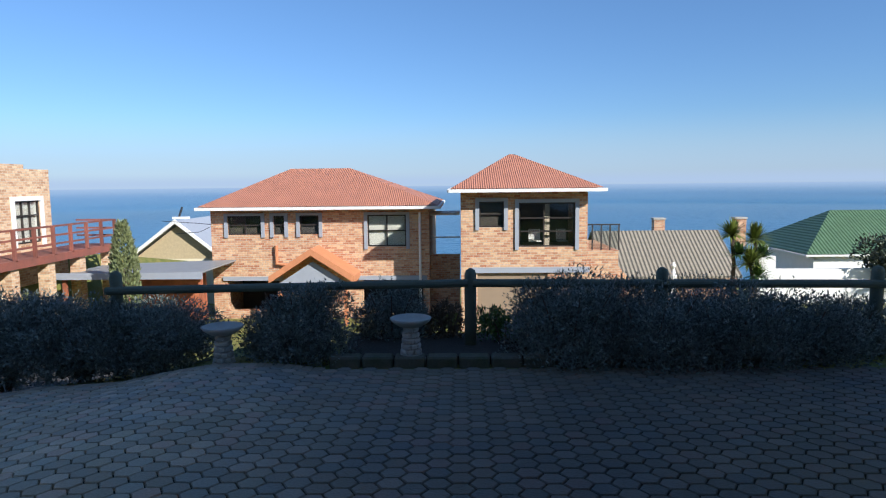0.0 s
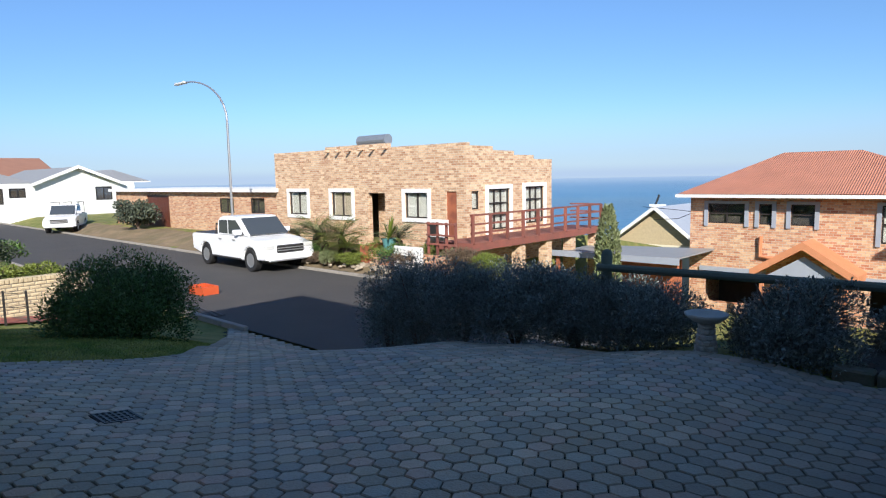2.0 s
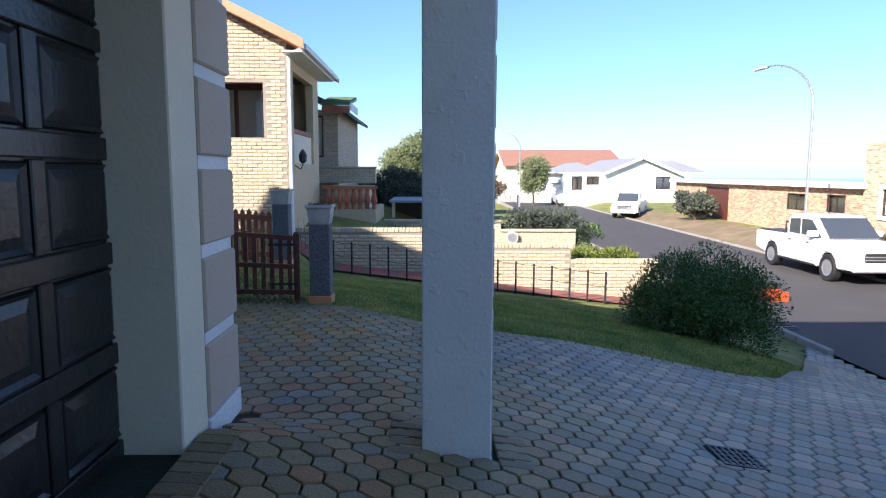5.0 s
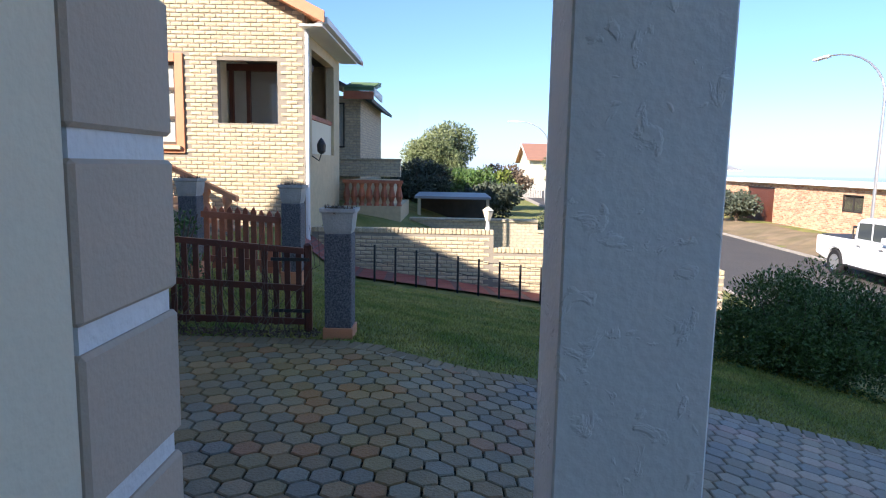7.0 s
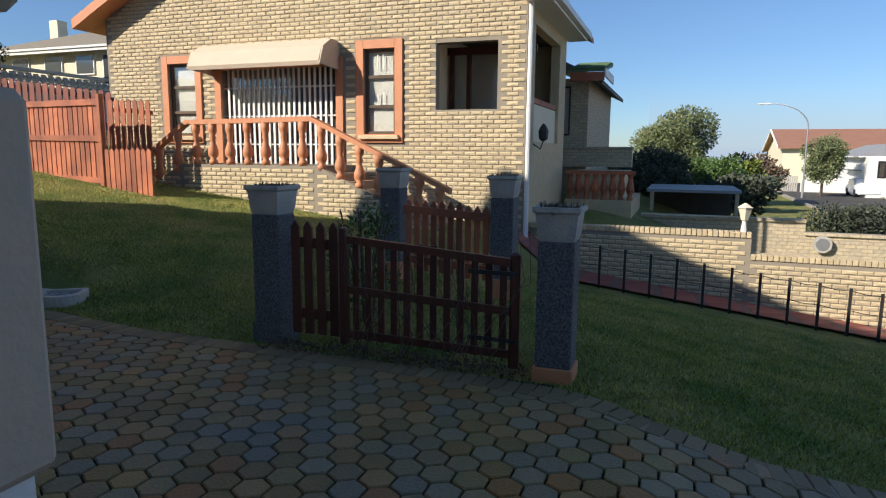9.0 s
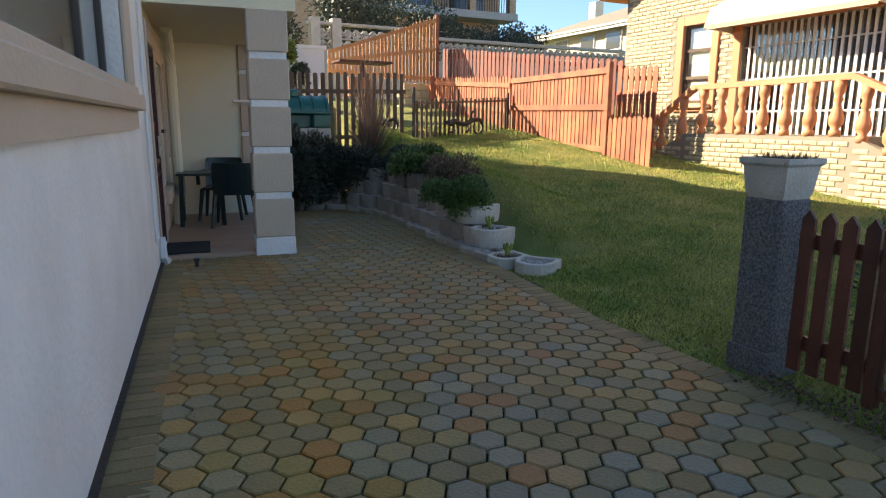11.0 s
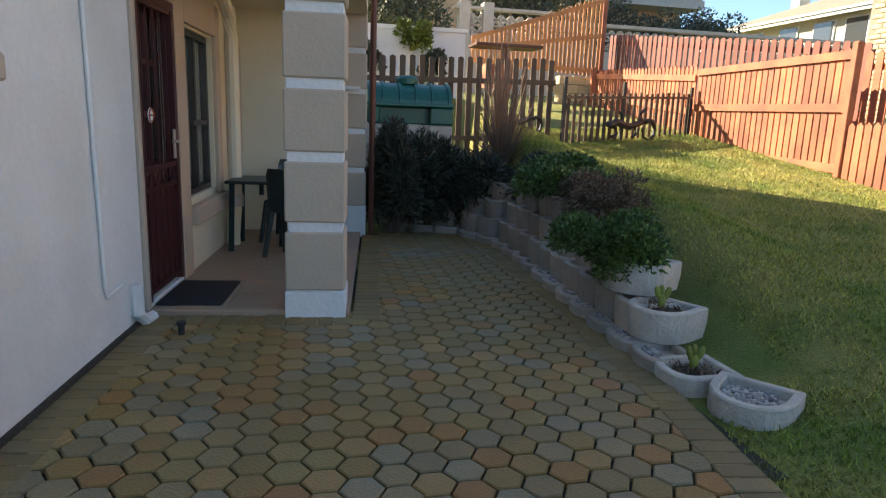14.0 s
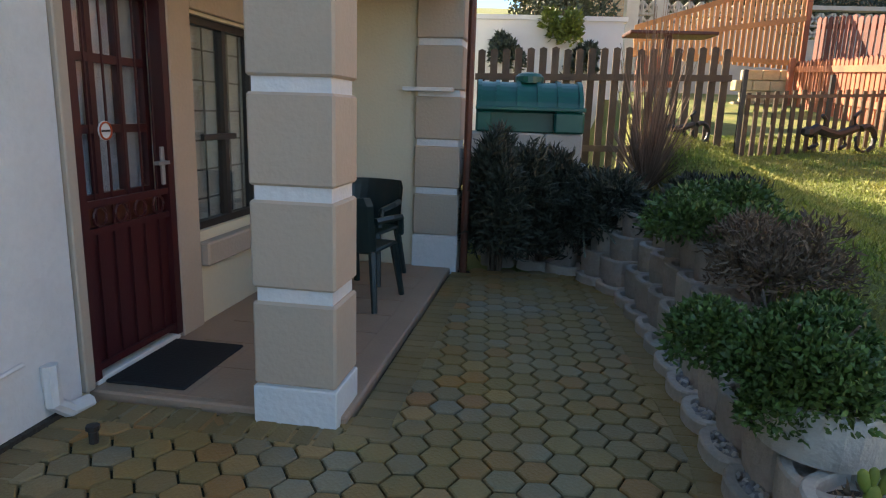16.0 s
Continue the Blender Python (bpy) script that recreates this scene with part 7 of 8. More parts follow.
for i in range(45):
    x, y = rnd_.uniform(-21.5, -13.0), rnd_.uniform(14.25, 15.0)
    s = rnd_.uniform(0.08, 0.2)
    bm = bmesh.new(); bmesh.ops.create_icosphere(bm, subdivisions=1, radius=s)
    for v in bm.verts:
        v.co += Vector((rnd_.uniform(-1, 1), rnd_.uniform(-1, 1), rnd_.uniform(-1, 1))) * s * 0.25; v.co.z *= 0.6
    t = part("garden_rock", bm, rock_m, None, world=False)
    t.location = (x, y, -1.3 + 0.12 * (y - 14.2))
    tagged(t, "pale rough rock edging the dry garden", "rock", "rockery stones")
pl = thing("planter_box", (-14.6, 15.2, -1.2), "low red brick planter wall with a turquoise pot", "planter")
part("wall", B(-15.4, -11.7, 14.95, 15.2, -1.5, -0.72), brick_m, pl)
part("side_wall", B(-15.65, -15.41, 14.75, 16.0, -1.5, -0.55), redwood_m, pl, "dark red timber planter end")
part("pot", rings(bmesh.new(), [(0.16, -0.5), (0.24, -0.1), (0.26, -0.05)], 12, (-14.5, 15.08, -0.22)), turquoise_m, pl)
ag = thing("potted_agave", (-14.5, 15.08, -0.3), "agave with long pale leaves in a turquoise pot", "plant")
rosette(ag, (0, 0, 0.05), 26, 0.9, 0.08, leaf3_m, random.Random(5))
# white utility box, built as a flat board with two grey bars
sg = thing("name_board", (-13.2, 14.75, -1.1), "white utility box on the garden wall", "sign")
part("board", B(-13.9, -12.6, 14.7, 14.8, -1.3, -0.45, 0.02), white_m, sg)
for k in range(2):
    part("lettering_bar", B(-13.7, -12.9, 14.69, 14.7, -1.05 + 0.25 * k, -1.0 + 0.25 * k), greywood_m, sg)

ac = thing("outdoor_unit", (-13.5, 16.5, -0.25), "white air-conditioning unit with a dark round fan by the house", "appliance")
part("case", B(-13.95, -13.2, 16.4, 16.7, -0.3, 0.3, 0.02), white_m, ac)
part("fan_grille", tube(bmesh.new(), [(-13.65, 16.36, 0.0), (-13.65, 16.39, 0.0)], 0.22, 18), dark_m, ac)
gr_ = thing("garden_railing", (-12.6, 15.6, -0.6), "red-brown timber garden railing beside the planter", "railing")
for k in range(4):
    part("post", B(-13.2 + k * 0.4, -13.13 + k * 0.4, 15.6, 15.67, -1.3, 0.3), wine_wood_m, gr_)
for z in (-0.45, -0.15, 0.22):
    part("rail", B(-13.2, -11.93, 15.55, 15.595, z, z + 0.06), wine_wood_m, gr_)
for i, (x, y, rr1, h) in enumerate([(-12.3, 15.9, 0.7, 0.9), (-11.5, 15.4, 0.8, 1.0), (-10.7, 15.6, 0.7, 0.8), (-17.0, 14.5, 0.5, 0.55), (-17.9, 14.4, 0.45, 0.4), (-16.0, 14.6, 0.6, 0.5), (-19.8, 14.9, 0.5, 0.6), (-22.6, 15.0, 0.7, 0.7)]):
    shrub("rockery_shrub", x, y, rr1, rr1 * 0.8, h, 4000, (olive_m, leaf4_m, leaf3_m)[i % 3], "dry rock-garden shrub in front of the brick house", "shrub", 0.08, 0.02, seed=230 + i, z=-1.25, group="rock garden shrubs", lumps=22)

# ---- things among the houses below ----
por = thing("gabled_porch", (-3.8, 23.6, -2), "small terracotta gabled entrance porch on the brick house", "porch")
bm = bmesh.new()
prism(bm, [(-5.3, -1.75), (-3.75, -0.75), (-2.2, -1.75), (-2.2, -1.5), (-3.75, -0.5), (-5.3, -1.5)], "y", 22.9, 24.3)
part("roof", bm, orange_m, por)
bm = bmesh.new(); prism(bm, [(-5.0, -1.8), (-2.5, -1.8), (-3.75, -1.0)], "y", 23.2, 23.25)
part("gable", bm, bluegrey_m, por)
for x in (-5.0, -2.6):
    part("post", B(x, x + 0.12, 23.0, 23.12, -3.4, -1.8), orange_m, por)
vp = thing("vent_pipe", (-5.2, 24.2, -1), "short orange-painted vent elbow on the wall", "pipe")
part("pipe", tube(bmesh.new(), [(-5.35, 24.2, -0.5), (-5.35, 24.2, -1.2), (-4.9, 24.2, -1.25)], 0.07, 8), orange_m, vp)
for a, b in ((-7.3, -5.3), (-2.1, 0.2)):
    part("shutter_frame", B(a - 0.15, b + 0.15, 24.22, 24.3, -1.85, -1.7), bluegrey_m, H1)
part("downpipe", tube(bmesh.new(), [(0.1, 24.2, 0.7), (0.1, 24.2, -3)], 0.05, 6), white_m, H1)
part("lintel_band", B(2.0, 6.0, 21.93, 22.0, -1.28, -1.1), bluegrey_m, H2)
lk = thing("glazed_link", (1.0, 24.5, -1), "narrow glazed passage between the two brick houses", "building")
part("wall", B(0.45, 1.6, 25.2, 25.4, -4, -1.0), brick_m, lk)
part("roof", B(0.45, 1.6, 24.9, 26.5, 0.55, 0.65), white_m, lk)
part("rail", B(0.5, 1.6, 25.2, 25.24, -0.35, -0.3), white_m, lk)
for i in range(4):
    part("post", B(6.1 + i * 0.3, 6.14 + i * 0.3, 22.15, 22.19, -0.55, 0.3), dark_m, H2)
part("balcony_rail", B(5.95, 7.05, 22.14, 22.2, 0.3, 0.35), dark_m, H2)
part("balcony_glass", B(6.0, 7.0, 22.16, 22.17, -0.5, 0.28), pane_m, H2)
part("sloped_wall", prism(bmesh.new(), [(7.0, -4), (7.0, -0.8), (8.2, -2.2), (8.9, -2.6), (8.9, -4)], "y", 24, 24.2), brick_m, H2, "sloping red brick wall")
for x, w in ((4.25, 0.42), (5.2, 0.35)):
    ch = thing("white_chair", (x, 22.9, -0.35), "white chair seen through the big window", "chair", "white chairs")
    part("seat", B(x - w / 2, x + w / 2, 22.7, 23.1, -0.3, -0.26), white_m, ch)
    part("back", B(x - w / 2, x + w / 2, 23.08, 23.12, -0.25, 0.12, 0.01), white_m, ch)
for x in (2.95, 4.5):
    part("curtain", B(x, x + 0.18, 22.3, 22.34, -0.4 if x > 4 else 0.3, 1.1), awning_m, H2, "pale curtain")
part("room_floor", B(1.9, 5.7, 22.25, 27.5, -0.62, -0.5), porch_tile_m, H2)
cyp = thing("cypress", (-8.95, 20.0, -3.3), "slim upright conifer beside the pergola roof", "tree")
rr_ = np.random.RandomState(31)
Pp, Nn_ = [], []
for k in range(4200):
    z = rr_.uniform(0.2, 3.95); r = 0.38 * (1 - (max(z - 2.2, 0) / 1.9) ** 2) * rr_.uniform(0.75, 1.05); a = rr_.uniform(0, 6.28)
    Pp.append((r * math.cos(a), r * math.sin(a), z)); Nn_.append((math.cos(a), math.sin(a), 1.2))
V, F = leaves(Pp, Nn_, 0.16, 0.05, rr_, 0.5, jit=0.3)
leafmesh("crown", V, F, olive_m, cyp, kind="stuff")
part("trunk", rings(bmesh.new(), [(0.1, -0.3), (0.05, 2.5)], 8), bark_m, cyp, world=False)
pg = thing("pergola_roof", (-11, 22, -2), "carport with a pale corrugated roof on red timber posts", "carport")
bm = bmesh.new(); prism(bm, [(-11.9, -1.22), (-6.9, -1.08), (-6.9, -1.03), (-11.9, -1.17)], "y", 21.0, 24.2)
part("roof", bm, grey_roof_m, pg)
part("fascia", B(-11.9, -6.9, 20.95, 21.0, -1.28, -1.06), bluegrey_m, pg)
for x in (-11.7, -9.6, -7.1):
    part("post", B(x, x + 0.12, 21.1, 21.22, -4, -1.22), redwood_m, pg)
part("screen", B(-11.6, -8.0, 23.9, 24.0, -3.8, -1.5), redwood_m, pg)
gb = block_house("blue_roof_house", (-12, 36, -4), -17.5, -9, 34.5, 42, -7, -2.2, cream_m, [], "cream gabled house with a blue-grey roof below")
bm = bmesh.new(); prism(bm, [(-16.2, -2.2), (-13.7, -0.35), (-11.2, -2.2)], "y", 34.5, 34.7)
part("gable", bm, stone_m, gb)
bm = bmesh.new(); prism(bm, [(-16.6, -2.4), (-13.7, -0.25), (-10.6, -2.7), (-10.6, -2.55), (-13.7, -0.1), (-16.6, -2.25)], "y", 34.2, 42)
part("roof", bm, bluegrey_m, gb)
part("barge", prism(bmesh.new(), [(-16.6, -2.4), (-13.7, -0.25), (-10.6, -2.7), (-10.6, -2.5), (-13.7, -0.02), (-16.6, -2.2)], "y", 34.1, 34.2), white_m, gb, "white barge board")
part("lean_roof", prism(bmesh.new(), [(-10.6, -2.7), (-6, -1.6), (-6, -1.5), (-10.6, -2.6)], "y", 34.2, 41), white_m, gb)
ship = thing("anchored_boat", (-241, 548, -28), "distant vessel anchored on the sea", "ship")
part("hull", B(-248, -234, 546, 550, -29, -26), white_m, ship)
part("mast", tube(bmesh.new(), [(-243, 548, -26.5), (-241, 548, -21.5), (-239.6, 548, -17.5)], 0.9, 6), dark_m, ship)
for i, (x, y, h) in enumerate(((12.9, 27, 3.0), (14.1, 27.5, 2.75), (13.4, 26.3, 1.9))):
    t = thing("yucca", (x, y, -3.5), "yucca with sword leaves in sunlit heads", "tree", "yuccas")
    bm = tube(bmesh.new(), [(0, 0, -0.4), (0.1, 0, h * 0.6), (0, 0.1, h)], 0.1, 8, 0.07)
    part("trunk", bm, bark_m, t, world=False)
    rosette(t, (0, 0.1, h), 190, 0.85, 0.08, leaf3_m, random.Random(40 + i))
    rosette(t, (0.15, -0.3, h * 0.75), 120, 0.7, 0.08, leaf2_m, random.Random(50 + i), "lower_leaves")
tree("seaward_tree", 21.5, 30, -4.5, 1.6, 4.0, 4500, leaf_m, "dark bushy tree before the green roof", 33, 0.18)
gw2 = thing("white_terrace_wall", (18, 30, -3), "white plastered garden wall among the houses below", "wall")
part("wall", B(16.2, 26, 30, 30.2, -4, -2.35), white_m, gw2)
part("pillar", B(15.2, 16.2, 30, 30.3, -4, -1.75), white_m, gw2)
part("finial", rings(bmesh.new(), [(0.1, -1.75), (0.08, -1.3), (0.0, -1.2)], 8, (15.8, 30.1, 0)), white_m, gw2)
st = thing("white_statue", (9.0, 22.5, -2.2), "small white garden ornament on a post", "ornament")
part("figure", rings(bmesh.new(), [(0.1, 0), (0.12, 0.2), (0.05, 0.45), (0.09, 0.55), (0.03, 0.68)], 10, (9.0, 22.5, -1.7)), white_m, st)
part("post", B(8.9, 9.1, 22.4, 22.6, -3.6, -1.7), white_m, st)
for x in (13.0, 17.6):
    c_ = thing("chimney", (x, 37, -1.2), "brick chimney behind the tiled roof", "chimney", "chimneys")
    part("stack", B(x - 0.3, x + 0.3, 37, 37.5, -2.0, -0.45), brick_m, c_)
    part("cap", B(x - 0.35, x + 0.35, 36.95, 37.55, -0.45, -0.35), concrete_m, c_)
wires = thing("overhead_cable", (-9, 26, 0), "thin service cables between the houses", "cable")
part("cable", tube(bmesh.new(), [(-11, 27, 0.3), (-9, 26, 0.25), (-7.8, 24.3, 0.3)], 0.012, 4), dark_m, wires)
part("cable", tube(bmesh.new(), [(-10.5, 27, -0.25), (-9, 26, -0.1), (-7.8, 24.3, 0.25)], 0.012, 4), dark_m, wires)

# ---- porch things ----
porch_from = set(bpy.data.objects)
def porch():
    d = thing("front_door", (-4.5, -8.4, 0.33), "maroon security gate over a glazed wooden door", "door")
    ya, yb, xf = -8.66, -7.91, -4.335
    fr = bmesh.new()
    box(fr, xf - 0.06, xf + 0.02, ya - 0.03, ya + 0.03, 0.33, 2.41); box(fr, xf - 0.06, xf + 0.02, yb - 0.03, yb + 0.03, 0.33, 2.41); box(fr, xf - 0.06, xf + 0.02, ya + 0.03, yb - 0.03, 2.35, 2.41)
    part("frame", fr, maroon_m, d)
    part("leaf", B(xf + 0.05, xf + 0.09, ya, yb, 0.36, 1.22, 0.01), darkwood_m, d)
    for i in range(3):
        for j in range(3):
            y, z = ya + 0.05 + i * 0.222, 1.27 + j * 0.36
            part("pane", B(xf + 0.066, xf + 0.072, y, y + 0.185, z, z + 0.32), pane_m, d)
    lf = bmesh.new()
    for i in range(4):
        y = ya + 0.012 + i * 0.222
        box(lf, xf + 0.05, xf + 0.09, y, y + 0.04, 1.22, 2.35)
    for j in range(4):
        z = 1.222 + j * 0.36
        box(lf, xf + 0.052, xf + 0.088, ya + 0.01, yb - 0.03, z, z + 0.045)
    part("glazing_bars", lf, maroon_m, d)
    cu = bmesh.new()
    rows = [[cu.verts.new((xf + 0.12 + 0.02 * math.sin(k * 1.3), ya + k * 0.025, z)) for k in range(32)] for z in (1.2, 2.36)]
    for k in range(31):
        cu.faces.new((rows[0][k], rows[0][k + 1], rows[1][k + 1], rows[1][k]))
    part("curtain", cu, lace_m, d, "pale blue lace curtain", smooth=True)
    for i in range(5):
        y = ya + 0.11 + i * 0.13
        part("gate_bar", B(xf - 0.04, xf - 0.031, y, y + 0.01, 0.37, 2.36), maroon_m, d)
    for z in (0.37, 1.08, 1.22, 2.32):
        part("gate_rail", B(xf - 0.05, xf - 0.028, ya + 0.03, yb - 0.03, z, z + 0.035), maroon_m, d)
    for i in range(4):
        bm = tube(bmesh.new(), [(xf - 0.04, ya + 0.12 + i * 0.165 + 0.05 * math.cos(a), 1.168 + 0.05 * math.sin(a)) for a in np.linspace(0, 2 * math.pi, 13)], 0.008, 5)
        part("ring", bm, maroon_m, d)
    part("gate_panel", B(xf - 0.025, xf - 0.018, ya + 0.03, yb - 0.03, 0.37, 1.08), maroon_m, d)
    part("handle", B(xf - 0.07, xf - 0.051, ya + 0.07, ya + 0.1, 1.28, 1.5, 0.005), steel_m, d, "chrome handle plate")
    part("lever", B(xf - 0.1, xf - 0.072, ya + 0.07, ya + 0.18, 1.4, 1.42), steel_m, d)
    yd = -8.12
    part("no_smoking_disc", tube(bmesh.new(), [(xf - 0.052, yd, 1.6), (xf - 0.046, yd, 1.6)], 0.05, 20), paper_m, d, "round white sign with a red ring")
    part("disc_ring", tube(bmesh.new(), [(xf - 0.055, yd + 0.043 * math.cos(a), 1.6 + 0.043 * math.sin(a)) for a in np.linspace(0, 2 * math.pi, 17)], 0.005, 5), orange_plastic_m, d)
    part("disc_bar", B(xf - 0.058, xf - 0.053, yd - 0.03, yd + 0.03, 1.595, 1.605), dark_m, d)
    part("threshold", B(xf - 0.06, xf + 0.1, ya, yb, 0.3, 0.335, 0.004), white_m, d, "white painted threshold")
    sur = bmesh.new()
    x0, x1 = -4.405, -4.366
    box(sur, x0, x1, -7.88, -7.812, 0.3, 2.6, 0.006); box(sur, x0, x1, -8.93, -8.69, 0.3, 2.6, 0.006); box(sur, x0, x1, -8.689, -7.881, 2.41, 2.6, 0.006)
    box(sur, x0, x1, -10.08, -9.93, 0.86, 2.6, 0.006); box(sur, x0, x1, -9.929, -8.931, 2.32, 2.6, 0.006)
    box(sur, x0 - 0.05, x1, -10.12, -8.94, 0.7, 0.858, 0.012)
    box(sur, x0, x1, -11.05, -10.96, 1.2, 2.4, 0.006); box(sur, x0, x1, -10.54, -10.44, 1.2, 2.4, 0.006); box(sur, x0, x1, -10.959, -10.541, 1.16, 1.28, 0.006); box(sur, x0, x1, -10.959, -10.541, 2.31, 2.4, 0.006)
    part("surround", sur, beige_m, d, "beige plaster surround")
    w = window(own, "x", -4.365, -9.9, -8.97, 0.92, 2.3, bronze_m, mull=(0.45,), fr=0.05, out=-1, back=netting_m)
    part("casement", B(-4.43, -4.4, -9.42, -8.99, 1.52, 1.56, 0.004), bronze_m, w)
    for i in range(5):
        y = -9.82 + i * 0.17
        part("bar", B(-4.262, -4.254, y, y + 0.012, 0.97, 2.25), dark_m, w)
    for j in range(6):
        part("bar", B(-4.253, -4.248, -9.85, -9.02, 1.1 + j * 0.2, 1.112 + j * 0.2), dark_m, w)
    window(own, "x", -4.365, -10.95, -10.55, 1.3, 2.3, bronze_m, fr=0.04, out=-1, back=netting_m)
    part("mat", B(-4.85, -4.4, -8.6, -7.95, 0.3, 0.318, 0.006), rubber_m, thing("door_mat", (-4.7, -8.3, 0.3), "black rubber door mat on the porch tiles", "door mat"))
    for k, x in enumerate((-5.4, -5.06, -4.72)):
        for j in range(8):
            y = -7.9 - j * 0.38
            part("tile", B(x - 0.168, x + 0.168, y - 0.375, y - 0.005, 0.3, 0.3035, 0.001), porch_tile_m, own)
    # chairs and small table
    def chair(x, y, z, a):
        t = thing("garden_chair", (x, y, z), "dark green moulded plastic garden chair on the porch", "chair", "plastic chairs")
        part("seat", B(-0.25, 0.25, -0.23, 0.23, 0.42, 0.45, 0.012), chair_m, t, world=False)
        bk = bmesh.new()
        n = 10
        rows = []
        for zz in (0.44, 0.6, 0.78, 0.84):
            rows.append([bk.verts.new((0.27 * math.sin(q) * (1 if zz < 0.8 else 0.92), 0.23 + 0.03 - 0.1 * (1 - math.cos(q)) + (zz - 0.44) * 0.18, zz)) for q in np.linspace(-1.25, 1.25, n)])
        back2 = [[bk.verts.new(v.co + Vector((0, 0.015, 0))) for v in r] for r in rows]
        for r1, r2 in zip(rows, rows[1:]):
            for i in range(n - 1):
                bk.faces.new((r1[i], r1[i + 1], r2[i + 1], r2[i]))
        for r1, r2 in zip(back2, back2[1:]):
            for i in range(n - 1):
                bk.faces.new((r2[i], r2[i + 1], r1[i + 1], r1[i]))
        for i in range(n - 1):
            bk.faces.new((rows[-1][i], rows[-1][i + 1], back2[-1][i + 1], back2[-1][i]))
        part("backrest", bk, chair_m, t, world=False)
        for sx in (-1, 1):
            part("armrest", tube(bmesh.new(), [(sx * 0.25, 0.2, 0.66), (sx * 0.29, 0.0, 0.66), (sx * 0.28, -0.22, 0.64), (sx * 0.27, -0.25, 0.5)], 0.025, 6), chair_m, t, world=False)
            for sy in (-1, 1):
                part("leg", tube(bmesh.new(), [(sx * 0.23, sy * 0.2, 0.43), (sx * 0.28, sy * 0.27, 0.0)], 0.032, 6, 0.022), chair_m, t, world=False)
        t.rotation_euler = (0, 0, a)
    chair(-5.2, -9.75, 0.304, radians(-8))
    chair(-5.05, -10.45, 0.304, radians(170))
    tb_ = thing("garden_table", (-4.78, -10.05, 0.304), "small dark green plastic table beside the chairs", "table")
    part("tabletop", B(-0.3, 0.3, -0.3, 0.3, 0.66, 0.69, 0.01), chair_m, tb_, world=False)
    for sx in (-1, 1):
        for sy in (-1, 1):
            part("leg", tube(bmesh.new(), [(sx * 0.24, sy * 0.24, 0.66), (sx * 0.26, sy * 0.26, 0)], 0.03, 6), chair_m, tb_, world=False)
    pp = thing("drain_pipe", (-4.55, -10.75, 0.3), "thick cream drainpipe down the porch wall", "pipe")
    part("pipe", tube(bmesh.new(), [(-4.5, -9.5, 2.74), (-4.5, -9.75, 2.7), (-4.5, -10.05, 2.55), (-4.5, -10.15, 2.35), (-4.5, -10.15, 0.75), (-4.47, -10.15, 0.4), (-4.47, -10.15, 0.3)], 0.065, 10), cream_m, pp)
    part("socket", rings(bmesh.new(), [(0.08, 0.7), (0.08, 0.82)], 12, (-4.5, -10.15, 0)), steel_m, pp)
    cp = thing("small_pipe", (-4.42, -7.2, 0.3), "thin white painted conduit and drain elbow low on the wall", "pipe")
    part("conduit", tube(bmesh.new(), [(-4.4, -7.12, 3.0), (-4.4, -7.17, 0.66), (-4.4, -7.19, 0.58), (-4.4, -7.45, 0.6)], 0.012, 6), plaster_m, cp)
    part("elbow", tube(bmesh.new(), [(-4.41, -7.58, 0.55), (-4.42, -7.58, 0.36), (-4.43, -7.66, 0.29), (-4.44, -7.78, 0.28)], 0.04, 8), plaster_m, cp)
    tp = thing("tap_stub", (-5.0, -7.35, 0.26), "short dark pipe stub standing in the paving", "pipe")
    part("stub", rings(bmesh.new(), [(0.02, 0.2), (0.02, 0.32), (0.03, 0.33), (0.03, 0.35)], 8, (-4.72, -7.45, 0)), dark_m, tp)
    rd = thing("white_rail", (-5.5, -10.95, 1.95), "short white bracket on the porch pier", "bracket")
    part("bar", B(-5.73, -5.27, -10.998, -10.9, 1.93, 1.965, 0.004), white_m, rd)
    dpp = thing("dark_downpipe", (-6.15, -10.5, 1.0), "slim dark downpipe beside the end pier", "pipe")
    part("pipe", tube(bmesh.new(), [(-5.87, -11.0, 0.25), (-5.87, -11.0, 4.0)], 0.035, 8), darkwood_m, dpp)


porch()
# the porch stands square to the slanted wall
TURN = Matrix.Translation((-4.385, -7.8, 0)) @ Matrix.Rotation(radians(-6.05), 4, "Z") @ Matrix.Translation((4.385, 7.8, 0))
for ob in [o for o in bpy.data.objects if o not in porch_from and o.parent is None] + [col2, pier3]:
    ob.matrix_basis = TURN @ ob.matrix_basis
own_at = Matrix.Translation(own.location)
for ob in [o for o in own.children if (o not in porch_from) or o in porch_shell]:
    ob.matrix_basis = own_at.inverted() @ TURN @ own_at @ ob.matrix_basis
dg = thing("drain_grate", (-3.83, 2.29, -0.05), "square cast-iron drain grate in the paving", "drain grate")
M_ = Matrix.Translation((-3.83, 2.29, ground(-3.83, 2.29) + 0.022)) @ Matrix.Rotation(math.atan(-0.16), 4, "X")
for k in range(7):
    part("bar", B(-0.15, 0.15, -0.15 + k * 0.046, -0.13 + k * 0.046, -0.01, 0, m=M_), dark_m, dg)
for k in range(5):
    part("cross_bar", B(-0.15 + k * 0.07, -0.13 + k * 0.07, -0.13, 0.14, -0.012, -0.001, m=M_), dark_m, dg)
# flat black sheet paints the darkness of the hole below the bars
part("pit", box(bmesh.new(), -0.16, 0.16, -0.16, 0.16, -0.02, -0.013, m=M_), rubber_m, dg)
g2 = thing("street_drain", (-13.6, 7.9, -1.48), "steel grid drain along the near kerb", "drain grate")
